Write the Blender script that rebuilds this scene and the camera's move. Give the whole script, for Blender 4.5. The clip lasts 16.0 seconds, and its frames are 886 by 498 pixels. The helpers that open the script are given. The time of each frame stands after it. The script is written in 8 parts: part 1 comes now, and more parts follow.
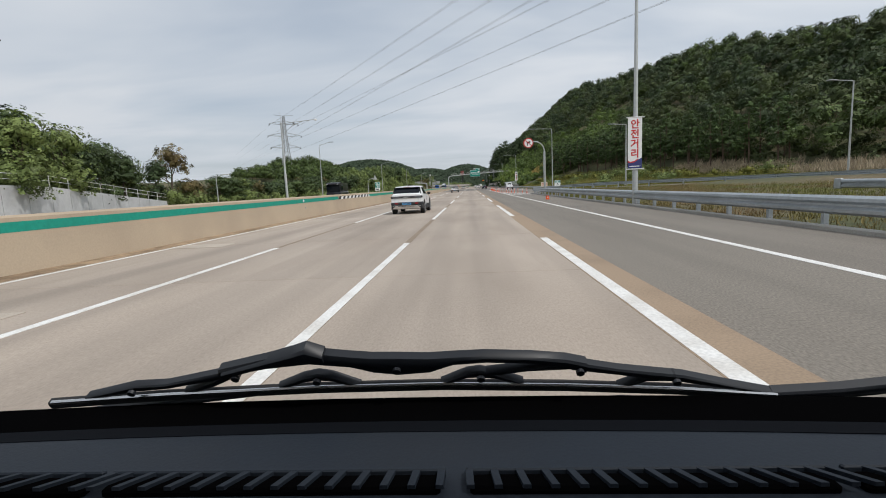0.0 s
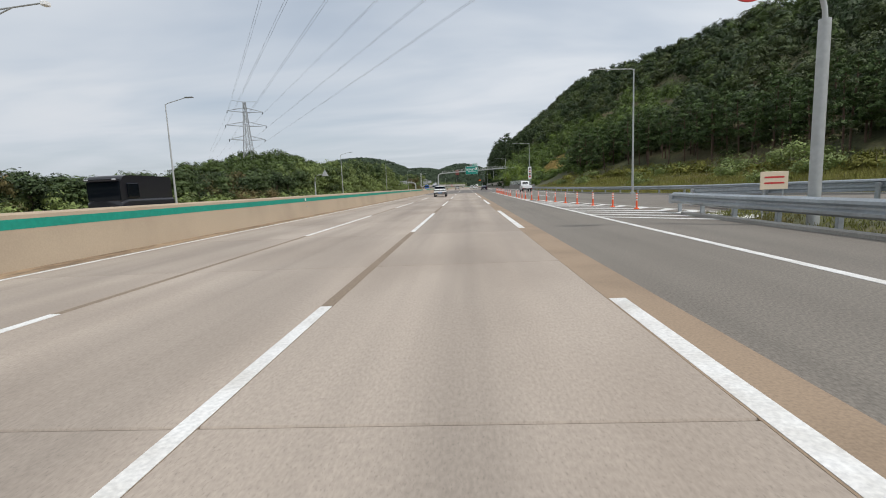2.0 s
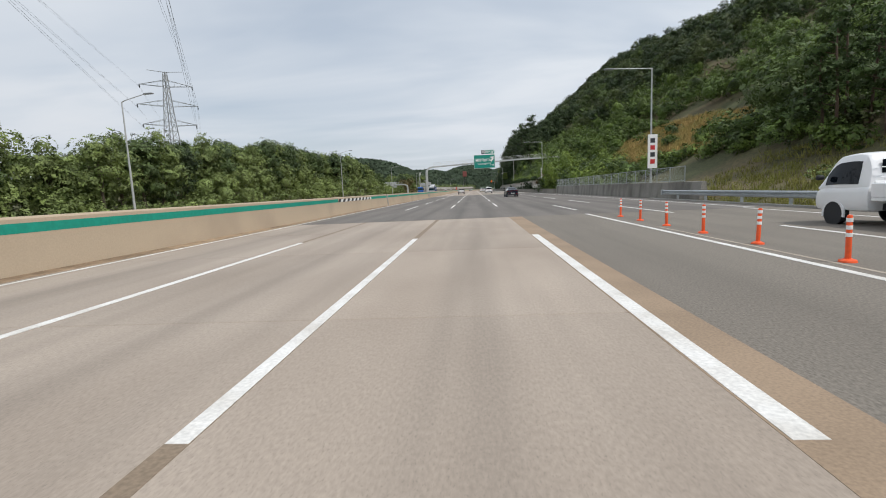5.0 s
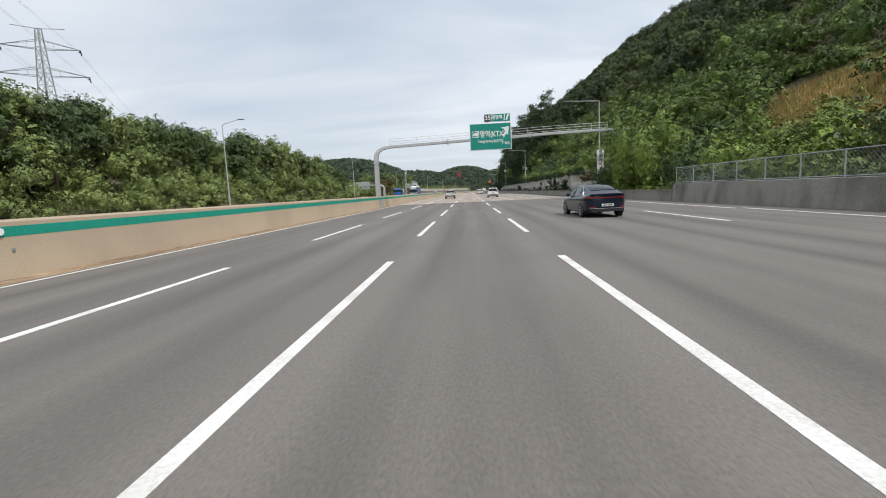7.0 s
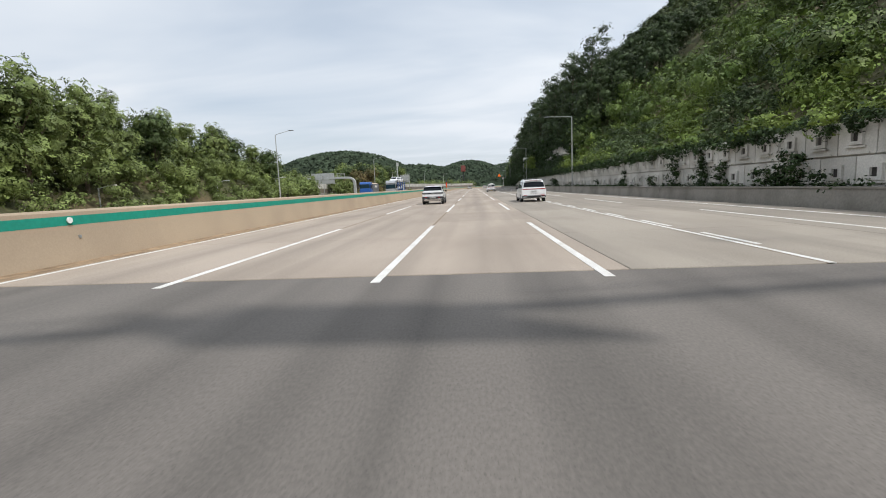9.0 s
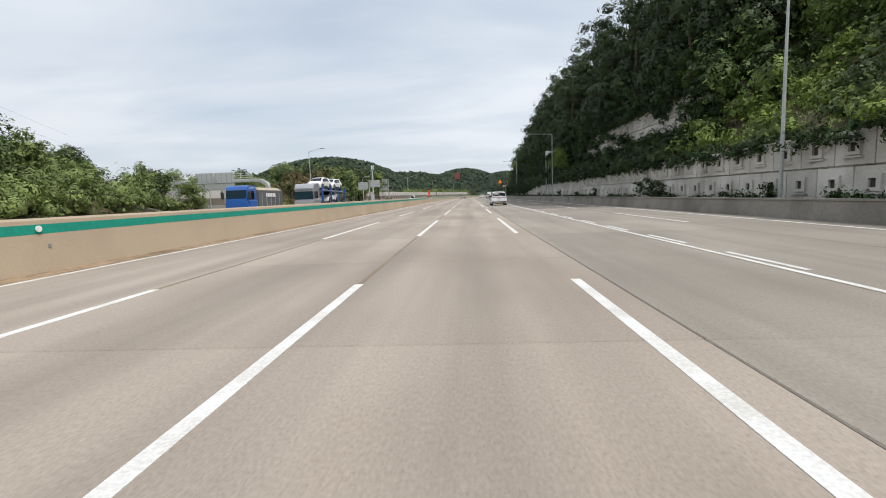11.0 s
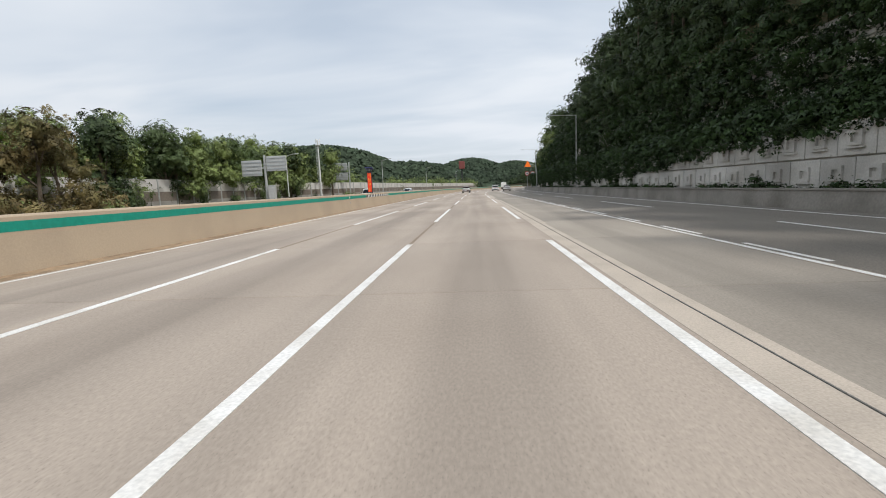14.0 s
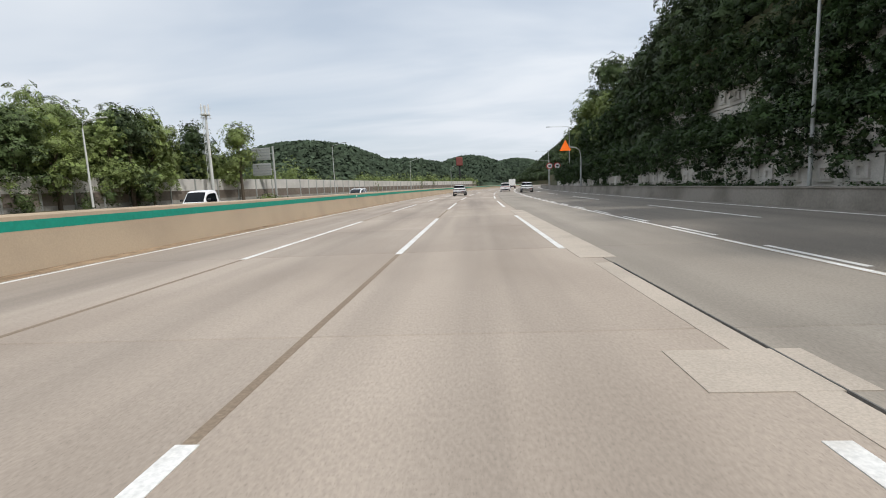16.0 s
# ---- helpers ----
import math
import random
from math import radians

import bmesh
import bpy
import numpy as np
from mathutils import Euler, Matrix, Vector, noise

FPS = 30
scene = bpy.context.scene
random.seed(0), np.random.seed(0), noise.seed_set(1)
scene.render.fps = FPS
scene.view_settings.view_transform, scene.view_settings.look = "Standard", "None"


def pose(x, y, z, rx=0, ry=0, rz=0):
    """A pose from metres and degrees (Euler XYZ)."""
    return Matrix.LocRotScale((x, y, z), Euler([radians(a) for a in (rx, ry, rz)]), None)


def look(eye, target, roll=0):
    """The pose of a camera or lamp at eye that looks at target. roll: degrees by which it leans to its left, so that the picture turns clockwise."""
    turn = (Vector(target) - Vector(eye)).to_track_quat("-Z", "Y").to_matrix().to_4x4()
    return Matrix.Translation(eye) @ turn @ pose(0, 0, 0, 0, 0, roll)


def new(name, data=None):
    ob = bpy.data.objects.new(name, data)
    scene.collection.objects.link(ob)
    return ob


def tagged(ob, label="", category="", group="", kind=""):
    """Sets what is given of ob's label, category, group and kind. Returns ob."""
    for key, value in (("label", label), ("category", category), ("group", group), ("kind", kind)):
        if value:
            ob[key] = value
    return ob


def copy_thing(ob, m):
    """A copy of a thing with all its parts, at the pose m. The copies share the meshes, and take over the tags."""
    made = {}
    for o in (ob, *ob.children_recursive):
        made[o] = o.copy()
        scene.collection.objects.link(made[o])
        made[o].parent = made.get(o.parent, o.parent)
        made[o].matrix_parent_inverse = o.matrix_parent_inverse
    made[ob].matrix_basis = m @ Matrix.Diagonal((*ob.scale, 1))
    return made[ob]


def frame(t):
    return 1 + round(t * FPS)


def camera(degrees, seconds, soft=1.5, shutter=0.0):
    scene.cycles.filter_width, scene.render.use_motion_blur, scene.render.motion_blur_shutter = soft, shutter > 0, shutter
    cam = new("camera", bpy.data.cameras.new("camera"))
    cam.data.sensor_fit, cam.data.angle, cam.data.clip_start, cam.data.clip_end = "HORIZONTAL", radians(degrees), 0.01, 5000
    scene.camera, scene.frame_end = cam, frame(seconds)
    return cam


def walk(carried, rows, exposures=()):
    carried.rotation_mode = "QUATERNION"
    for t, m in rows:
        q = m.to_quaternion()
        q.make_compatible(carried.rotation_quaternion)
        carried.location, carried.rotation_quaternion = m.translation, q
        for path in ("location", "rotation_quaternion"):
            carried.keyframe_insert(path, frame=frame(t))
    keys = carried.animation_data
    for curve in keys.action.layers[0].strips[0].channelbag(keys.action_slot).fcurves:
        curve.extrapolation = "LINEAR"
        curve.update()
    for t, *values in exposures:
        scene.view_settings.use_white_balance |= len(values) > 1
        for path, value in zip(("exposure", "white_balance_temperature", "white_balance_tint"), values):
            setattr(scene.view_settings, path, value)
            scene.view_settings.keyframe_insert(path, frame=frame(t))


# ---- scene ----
cam = camera(86.81, 16.0, soft=1.0)

PATH = [
    (0, -0.062, 2.283, -7.501, 2.638, 3.263),
    (0.5, 0.042, 13.975, -7.558, 2.810, 3.449),
    (1, 0.049, 25.616, -7.564, 2.868, 3.209),
    (1.5, 0.043, 37.359, -7.586, 2.767, 2.910),
    (2, 0.011, 49.290, -7.518, 2.371, 2.714),
    (2.5, -0.012, 61.439, -7.525, 2.452, 3.312),
    (3, -0.058, 73.835, -7.358, 2.215, 3.475),
    (3.5, -0.054, 86.408, -7.388, 2.407, 3.629),
    (4, 0.015, 99.140, -7.472, 2.418, 3.819),
    (4.2, 0.029, 104.247, -7.439, 2.545, 3.941),
    (6.5, -0.007, 163.381, -6.633, 2.427, 3.050),
    (7, -0.069, 176.225, -6.959, 2.582, 3.114),
    (7.5, -0.111, 189.240, -7.304, 2.870, 3.256),
    (8, -0.128, 202.333, -7.336, 2.908, 3.386),
    (8.5, -0.174, 215.447, -7.090, 2.102, 3.815),
    (9, -0.206, 228.464, -7.487, 2.341, 3.680),
    (9.2, -0.199, 233.645, -7.442, 2.334, 3.650),
    (11.3, 0.147, 287.366, -6.387, 2.167, 2.959),
    (11.5, 0.173, 292.437, -6.480, 2.394, 3.030),
    (12, 0.221, 305.085, -6.906, 2.252, 3.226),
    (12.5, 0.172, 317.710, -7.135, 2.470, 3.415),
    (13, 0.101, 330.341, -7.225, 2.302, 3.544),
    (13.5, 0.023, 343.045, -7.315, 2.119, 3.699),
    (14, -0.041, 355.808, -7.381, 2.397, 3.844),
    (14.5, -0.081, 368.616, -7.443, 2.314, 3.969),
    (15, -0.076, 381.298, -7.413, 2.404, 3.968),
    (15.5, -0.085, 393.700, -7.436, 2.668, 3.931),
    (16, -0.066, 405.726, -7.522, 2.541, 3.731),
]
EYE = 1.440
EXPOSURES = [(0, -0.15), (1.5, -0.1), (4.2, -0.07), (6.5, 0.14), (9.0, 0.18), (11.3, 0.15), (13, 0.12), (16, 0.12)]
walk(cam, [(t, pose(x, y, EYE, 90 + p, r, w)) for t, x, y, p, r, w in PATH], EXPOSURES)

# ---- light ----
SUN_EL, SUN_AZ = radians(55), radians(124)
world = bpy.data.worlds.new("World")
scene.world = world
world.use_nodes = True
wt = world.node_tree
bg = wt.nodes["Background"]
sky = wt.nodes.new("ShaderNodeTexSky")
sky.sky_type, sky.sun_disc = "NISHITA", False
sky.sun_elevation, sky.sun_rotation = SUN_EL, SUN_AZ
sky.air_density, sky.dust_density = 1.0, 2.0


def wnode(kind, **values):
    n = wt.nodes.new(kind)
    for k, v in values.items():
        n.inputs[k].default_value = v
    return n


coord = wnode("ShaderNodeTexCoord")
cut = wnode("ShaderNodeSeparateXYZ")
wt.links.new(coord.outputs["Generated"], cut.inputs[0])
rise = wnode("ShaderNodeMath")
rise.operation = "MAXIMUM"
wt.links.new(cut.outputs["Z"], rise.inputs[0])
rise.inputs[1].default_value = 0.0
lift = wnode("ShaderNodeMath")
lift.operation = "ADD"
wt.links.new(rise.outputs[0], lift.inputs[0])
lift.inputs[1].default_value = 0.12
flatten = wnode("ShaderNodeVectorMath")
flatten.operation = "DIVIDE"
wt.links.new(coord.outputs["Generated"], flatten.inputs[0])
wt.links.new(lift.outputs[0], flatten.inputs[1])
stretch = wnode("ShaderNodeMapping")
stretch.inputs["Scale"].default_value = (0.55, 1.0, 0.0)
stretch.inputs["Rotation"].default_value = (0, 0, 0.5)
wt.links.new(flatten.outputs[0], stretch.inputs[0])
cloud = wnode("ShaderNodeTexNoise", Scale=0.9, Detail=4.5, Roughness=0.5, Distortion=0.35)
wt.links.new(stretch.outputs[0], cloud.inputs["Vector"])
cover = wt.nodes.new("ShaderNodeValToRGB")
cover.color_ramp.elements[0].position, cover.color_ramp.elements[0].color = 0.34, (0.66, 0.66, 0.66, 1)
cover.color_ramp.elements[1].position, cover.color_ramp.elements[1].color = 0.62, (1, 1, 1, 1)
wt.links.new(cloud.outputs["Fac"], cover.inputs[0])
tone = wt.nodes.new("ShaderNodeValToRGB")
tone.color_ramp.elements[0].position, tone.color_ramp.elements[0].color = 0.3, (0.655, 0.73, 0.82, 1)
tone.color_ramp.elements[1].position, tone.color_ramp.elements[1].color = 0.72, (0.785, 0.825, 0.88, 1)
wt.links.new(cloud.outputs["Fac"], tone.inputs[0])
clear = wnode("ShaderNodeVectorMath")
clear.operation = "SCALE"
clear.inputs["Scale"].default_value = 0.11
wt.links.new(sky.outputs[0], clear.inputs[0])
mixed = wt.nodes.new("ShaderNodeMix")
mixed.data_type = "RGBA"
wt.links.new(cover.outputs[0], mixed.inputs["Factor"])
wt.links.new(clear.outputs[0], mixed.inputs["A"])
wt.links.new(tone.outputs[0], mixed.inputs["B"])
# the cloud sheet is brighter towards the sun
facing = wnode("ShaderNodeVectorMath")
facing.operation = "DOT_PRODUCT"
wt.links.new(coord.outputs["Generated"], facing.inputs[0])
facing.inputs[1].default_value = (math.cos(SUN_EL) * math.sin(SUN_AZ), math.cos(SUN_EL) * math.cos(SUN_AZ), math.sin(SUN_EL))
glare = wt.nodes.new("ShaderNodeMapRange")
glare.inputs["From Min"].default_value, glare.inputs["From Max"].default_value = -0.6, 0.5
glare.inputs["To Min"].default_value, glare.inputs["To Max"].default_value = 0.94, 1.13
wt.links.new(facing.outputs["Value"], glare.inputs["Value"])
bright = wnode("ShaderNodeVectorMath")
bright.operation = "SCALE"
wt.links.new(mixed.outputs["Result"], bright.inputs[0])
wt.links.new(glare.outputs[0], bright.inputs["Scale"])
wt.links.new(bright.outputs[0], bg.inputs[0])
bg.inputs[1].default_value = 0.95

lamp = bpy.data.lights.new("sun", "SUN")
lamp.energy, lamp.angle, lamp.color = 2.4, radians(3), (1, 0.97, 0.93)
sun = new("sun", lamp)
to_sun = Vector((math.cos(SUN_EL) * math.sin(SUN_AZ), math.cos(SUN_EL) * math.cos(SUN_AZ), math.sin(SUN_EL)))
sun.matrix_world = look(to_sun * 300, (0, 0, 0))


# ---- materials ----
def material(name, color, rough=0.7, metal=0.0, grain=0.0, scale=30.0, blotch=0.0, blotch_scale=0.6, bump=0.0, tint=None, island=0.0, spec=0.5, coat=0.0, axis=(1, 1, 1), piece=0.0, streak=0.0, speck=0.0, leaflets=0.0, worn=None):
    """A surface with fine grain, large blotches towards tint, relief, and variation per leaf (island) or per piece."""
    m = bpy.data.materials.new(name)
    m.use_nodes = True
    t, L = m.node_tree, m.node_tree.links
    b = t.nodes["Principled BSDF"]
    b.inputs["Roughness"].default_value, b.inputs["Metallic"].default_value = rough, metal
    b.inputs["Specular IOR Level"].default_value = spec
    b.inputs["Coat Weight"].default_value = coat
    b.inputs["Coat Roughness"].default_value = 0.05
    rgb = t.nodes.new("ShaderNodeRGB")
    rgb.outputs[0].default_value = (*color, 1)
    out = rgb.outputs[0]
    pos = t.nodes.new("ShaderNodeTexCoord")
    where = t.nodes.new("ShaderNodeMapping")
    where.inputs["Scale"].default_value = axis
    geo = t.nodes.new("ShaderNodeNewGeometry")
    L.new(geo.outputs["Position"], where.inputs[0])

    def mix(factor, other, kind="MIX"):
        n = t.nodes.new("ShaderNodeMix")
        n.data_type, n.blend_type = "RGBA", kind
        L.new(factor, n.inputs["Factor"]) if not isinstance(factor, float) else None
        if isinstance(factor, float):
            n.inputs["Factor"].default_value = factor
        L.new(out, n.inputs["A"])
        if isinstance(other, tuple):
            n.inputs["B"].default_value = (*other, 1)
        else:
            L.new(other, n.inputs["B"])
        return n.outputs["Result"]

    def noise_at(s, detail=5.0, low=0.3, high=0.7, a=0.0, b_=1.0):
        n = t.nodes.new("ShaderNodeTexNoise")
        n.inputs["Scale"].default_value, n.inputs["Detail"].default_value = s, detail
        L.new(where.outputs[0], n.inputs["Vector"])
        r = t.nodes.new("ShaderNodeMapRange")
        r.inputs["From Min"].default_value, r.inputs["From Max"].default_value = low, high
        r.inputs["To Min"].default_value, r.inputs["To Max"].default_value = a, b_
        L.new(n.outputs["Fac"], r.inputs["Value"])
        return r.outputs["Result"], n.outputs["Fac"]

    if blotch:
        f, _ = noise_at(blotch_scale, 6.0, 0.42, 0.68, 0.0, blotch)
        out = mix(f, tint or tuple(c * 0.55 for c in color))
    if streak:
        run = t.nodes.new("ShaderNodeMapping")
        run.inputs["Scale"].default_value = (0.9, 0.035, 1)
        L.new(geo.outputs["Position"], run.inputs[0])
        where_old, where = where, run
        f, _ = noise_at(1.0, 6.0, 0.45, 0.7, 0.0, streak)
        out = mix(f, tuple(c * 0.62 for c in color))
        where = where_old
    if worn:
        # dark oil and rubber along each lane: distance from the lane's middle, half width, amount
        off, wide, amount = worn

        def calc(kind, a, b_=0.0):
            n = t.nodes.new("ShaderNodeMath")
            n.operation = kind
            for k, v in enumerate((a, b_)):
                if isinstance(v, float):
                    n.inputs[k].default_value = v
                else:
                    L.new(v, n.inputs[k])
            return n.outputs[0]

        cut_ = t.nodes.new("ShaderNodeSeparateXYZ")
        L.new(geo.outputs["Position"], cut_.inputs[0])
        lane = calc("FRACT", calc("ADD", calc("DIVIDE", cut_.outputs["X"], 3.6), 20.5))
        away = calc("ABSOLUTE", calc("SUBTRACT", calc("MULTIPLY", calc("ABSOLUTE", calc("SUBTRACT", lane, 0.5)), 3.6), off))
        band_ = calc("MAXIMUM", calc("SUBTRACT", 1.0, calc("DIVIDE", away, wide)), 0.0)
        run = t.nodes.new("ShaderNodeMapping")
        run.inputs["Scale"].default_value = (1.2, 0.06, 1)
        L.new(geo.outputs["Position"], run.inputs[0])
        where_old, where = where, run
        f, _ = noise_at(1.3, 5.0, 0.3, 0.65, 0.15, 1.0)
        where = where_old
        out = mix(calc("MULTIPLY", calc("MULTIPLY", band_, f), amount), tuple(c * 0.5 for c in color))
    if speck:
        f, _ = noise_at(70.0, 2.0, 0.58, 0.72, 0.0, speck)
        out = mix(f, tuple(c * 0.45 for c in color))
    if grain:
        f, raw = noise_at(scale, 4.0, 0.3, 0.7, 1 - grain, 1 + grain)
        n = t.nodes.new("ShaderNodeVectorMath")
        n.operation = "SCALE"
        L.new(out, n.inputs[0])
        L.new(f, n.inputs["Scale"])
        out = n.outputs[0]
        if bump:
            bp = t.nodes.new("ShaderNodeBump")
            bp.inputs["Strength"].default_value, bp.inputs["Distance"].default_value = bump, 0.01
            L.new(raw, bp.inputs["Height"])
            L.new(bp.outputs[0], b.inputs["Normal"])
    for amount, source in ((island, geo.outputs["Random Per Island"]), (piece, t.nodes.new("ShaderNodeObjectInfo").outputs["Random"])):
        if amount:
            r = t.nodes.new("ShaderNodeMapRange")
            r.inputs["To Min"].default_value, r.inputs["To Max"].default_value = 1 - amount, 1 + amount
            L.new(source, r.inputs["Value"])
            n = t.nodes.new("ShaderNodeVectorMath")
            n.operation = "SCALE"
            L.new(out, n.inputs[0])
            L.new(r.outputs[0], n.inputs["Scale"])
            out = n.outputs[0]
    L.new(out, b.inputs["Base Color"])
    if leaflets:
        v = t.nodes.new("ShaderNodeTexVoronoi")
        v.inputs["Scale"].default_value = leaflets
        L.new(geo.outputs["Position"], v.inputs["Vector"])
        c = t.nodes.new("ShaderNodeMath")
        c.operation = "LESS_THAN"
        c.inputs[1].default_value = 0.53
        L.new(v.outputs["Distance"], c.inputs[0])
        L.new(c.outputs[0], b.inputs["Alpha"])
    return m


def glow(name, color, strength):
    m = material(name, color, 0.5)
    b = m.node_tree.nodes["Principled BSDF"]
    b.inputs["Emission Color"].default_value, b.inputs["Emission Strength"].default_value = (*color, 1), strength
    return m


CONCRETE = material("concrete_pavement", (0.402, 0.338, 0.278), 0.85, grain=0.11, scale=42, blotch=0.7, blotch_scale=0.4, bump=0.14, tint=(0.285, 0.232, 0.185), piece=0.07, axis=(1, 0.4, 1), streak=0.7, speck=0.4, worn=(0.0, 0.75, 0.5))
OLD_CONCRETE = material("patched_concrete", (0.42, 0.36, 0.29), 0.85, grain=0.12, scale=50, blotch=0.4, blotch_scale=0.8, bump=0.4)
GREY_SLAB = material("shoulder_concrete", (0.335, 0.295, 0.245), 0.85, grain=0.12, scale=42, blotch=0.7, blotch_scale=0.35, bump=0.12, tint=(0.235, 0.203, 0.167), piece=0.06, axis=(1, 0.4, 1), streak=0.7, speck=0.4)
PALE_PATCH = material("pale_repair_concrete", (0.47, 0.405, 0.335), 0.85, grain=0.12, scale=50, blotch=0.4, blotch_scale=0.8, bump=0.4)
ASPHALT = material("grey_asphalt", (0.20, 0.177, 0.147), 0.85, grain=0.28, scale=44, blotch=0.5, blotch_scale=0.3, bump=0.25, tint=(0.165, 0.142, 0.118), axis=(1, 0.5, 1), streak=0.5, speck=0.4)
DARK_ASPHALT = material("dark_asphalt", (0.175, 0.157, 0.139), 0.8, grain=0.14, scale=40, blotch=0.45, blotch_scale=0.5, bump=0.2, tint=(0.122, 0.108, 0.096), axis=(1, 0.4, 1), streak=0.75, speck=0.4, worn=(0.8, 0.55, 0.7))
BROWN = material("brown_sealed_strip", (0.315, 0.23, 0.155), 0.85, grain=0.15, scale=40, blotch=0.4, blotch_scale=0.8)
TAR = material("tar_seam", (0.145, 0.14, 0.13), 0.8, grain=0.2, scale=20, blotch=0.6, blotch_scale=0.9, tint=(0.17, 0.165, 0.155))
SEALANT = material("joint_sealant", (0.225, 0.17, 0.118), 0.8, grain=0.2, scale=30, blotch=0.6, blotch_scale=0.7, tint=(0.27, 0.21, 0.15))
CRACK = material("dark_joint", (0.05, 0.045, 0.04), 0.9, grain=0.2)
PAINT = material("white_road_paint", (0.74, 0.73, 0.70), 0.6, grain=0.14, scale=30, blotch=0.8, blotch_scale=1.6, tint=(0.55, 0.52, 0.47))
MEDIAN = material("tan_barrier_concrete", (0.475, 0.38, 0.274), 0.85, grain=0.05, scale=25, blotch=0.55, blotch_scale=0.35, bump=0.1, tint=(0.36, 0.285, 0.21))
GREY_CONC = material("grey_concrete", (0.34, 0.325, 0.295), 0.85, grain=0.12, scale=20, blotch=0.6, blotch_scale=0.5, bump=0.3, tint=(0.22, 0.205, 0.18))
WALL_CONC = material("weathered_wall_concrete", (0.60, 0.575, 0.53), 0.85, grain=0.1, scale=12, blotch=0.6, blotch_scale=0.5, bump=0.3, tint=(0.31, 0.285, 0.24), piece=0.12)
STAINED_CONC = material("stained_barrier_concrete", (0.265, 0.25, 0.22), 0.85, grain=0.15, scale=18, blotch=0.85, blotch_scale=0.8, bump=0.3, tint=(0.125, 0.115, 0.098), axis=(1, 1, 0.4))
PALE_WALL = material("pale_noise_wall", (0.60, 0.575, 0.54), 0.8, grain=0.06, scale=10, blotch=0.4, blotch_scale=0.3)
GREEN_BAND = material("green_band_paint", (0.006, 0.285, 0.205), 0.6, grain=0.1, scale=10, blotch=0.35, blotch_scale=0.7, tint=(0.015, 0.235, 0.175))
BLACK_PAINT = material("black_paint", (0.025, 0.025, 0.027), 0.6, grain=0.1)
GALV = material("galvanised_steel", (0.42, 0.45, 0.47), 0.45, 0.6, grain=0.1, scale=8, blotch=0.4, blotch_scale=0.8)
POLE = material("grey_lamp_pole", (0.44, 0.45, 0.44), 0.5, 0.3, grain=0.08, scale=6)
WHITE_STEEL = material("white_painted_steel", (0.66, 0.66, 0.64), 0.5, grain=0.06, scale=6, blotch=0.3, blotch_scale=0.7)
LAMP_GLASS = material("lamp_head", (0.25, 0.26, 0.27), 0.4, 0.2)
SIGN_GREEN = material("green_sign", (0.0, 0.25, 0.19), 0.45, grain=0.03, scale=3)
SIGN_WHITE = material("white_sign", (0.82, 0.82, 0.80), 0.5, grain=0.03, scale=5)
SIGN_RED = material("red_sign", (0.55, 0.03, 0.03), 0.5)
SIGN_BLACK = material("dark_sign", (0.035, 0.035, 0.04), 0.5)
SIGN_BLUE = material("navy_sign", (0.03, 0.04, 0.16), 0.5)
SIGN_BACK = material("sign_back", (0.52, 0.53, 0.52), 0.5, 0.3, grain=0.08, scale=4)
ORANGE = material("orange_plastic", (0.80, 0.10, 0.02), 0.5, grain=0.08, scale=20)
REFLECT = material("white_reflector", (0.85, 0.85, 0.83), 0.35)
YELLOW = material("yellow_film", (0.75, 0.5, 0.05), 0.5)
BARK = material("bark", (0.11, 0.085, 0.06), 0.9, grain=0.3, scale=12)
SOIL = material("wooded_ground", (0.075, 0.08, 0.032), 0.95, grain=0.35, scale=3, blotch=0.8, blotch_scale=0.12, tint=(0.15, 0.105, 0.055))
LEAF = material("tree_leaves", (0.074, 0.108, 0.034), 0.6, grain=0.35, scale=0.5, blotch=0.75, blotch_scale=0.09, tint=(0.042, 0.07, 0.026), island=0.35, spec=0.3, leaflets=6.5)
LEAF_B = material("pale_tree_leaves", (0.168, 0.215, 0.062), 0.6, grain=0.3, scale=0.6, blotch=0.6, blotch_scale=0.12, tint=(0.1, 0.14, 0.045), island=0.35, spec=0.3, leaflets=6.5)
LEAF_RUST = material("autumn_leaves", (0.15, 0.11, 0.042), 0.65, grain=0.3, scale=0.6, blotch=0.7, blotch_scale=0.3, tint=(0.06, 0.08, 0.025), island=0.35, spec=0.3, leaflets=7)
VINE = material("vine_leaves", (0.165, 0.225, 0.04), 0.6, grain=0.4, scale=0.5, blotch=0.85, blotch_scale=0.22, tint=(0.07, 0.115, 0.026), island=0.35, spec=0.3, leaflets=8)
VINE_B = material("scrub_leaves", (0.108, 0.157, 0.031), 0.6, grain=0.4, scale=0.4, blotch=0.85, blotch_scale=0.15, tint=(0.045, 0.08, 0.022), island=0.5, spec=0.3, leaflets=6)
DRY = material("dry_grass", (0.44, 0.31, 0.12), 0.8, grain=0.3, scale=1.2, blotch=0.7, blotch_scale=0.3, tint=(0.24, 0.24, 0.075), island=0.3, spec=0.2)
PALE_GRASS = material("pale_plume_grass", (0.40, 0.33, 0.23), 0.8, grain=0.2, scale=1.0, island=0.3, spec=0.2)
GRASS = material("verge_grass", (0.17, 0.175, 0.05), 0.85, grain=0.3, scale=1.0, blotch=0.9, blotch_scale=0.16, tint=(0.25, 0.15, 0.08), island=0.3, spec=0.2)
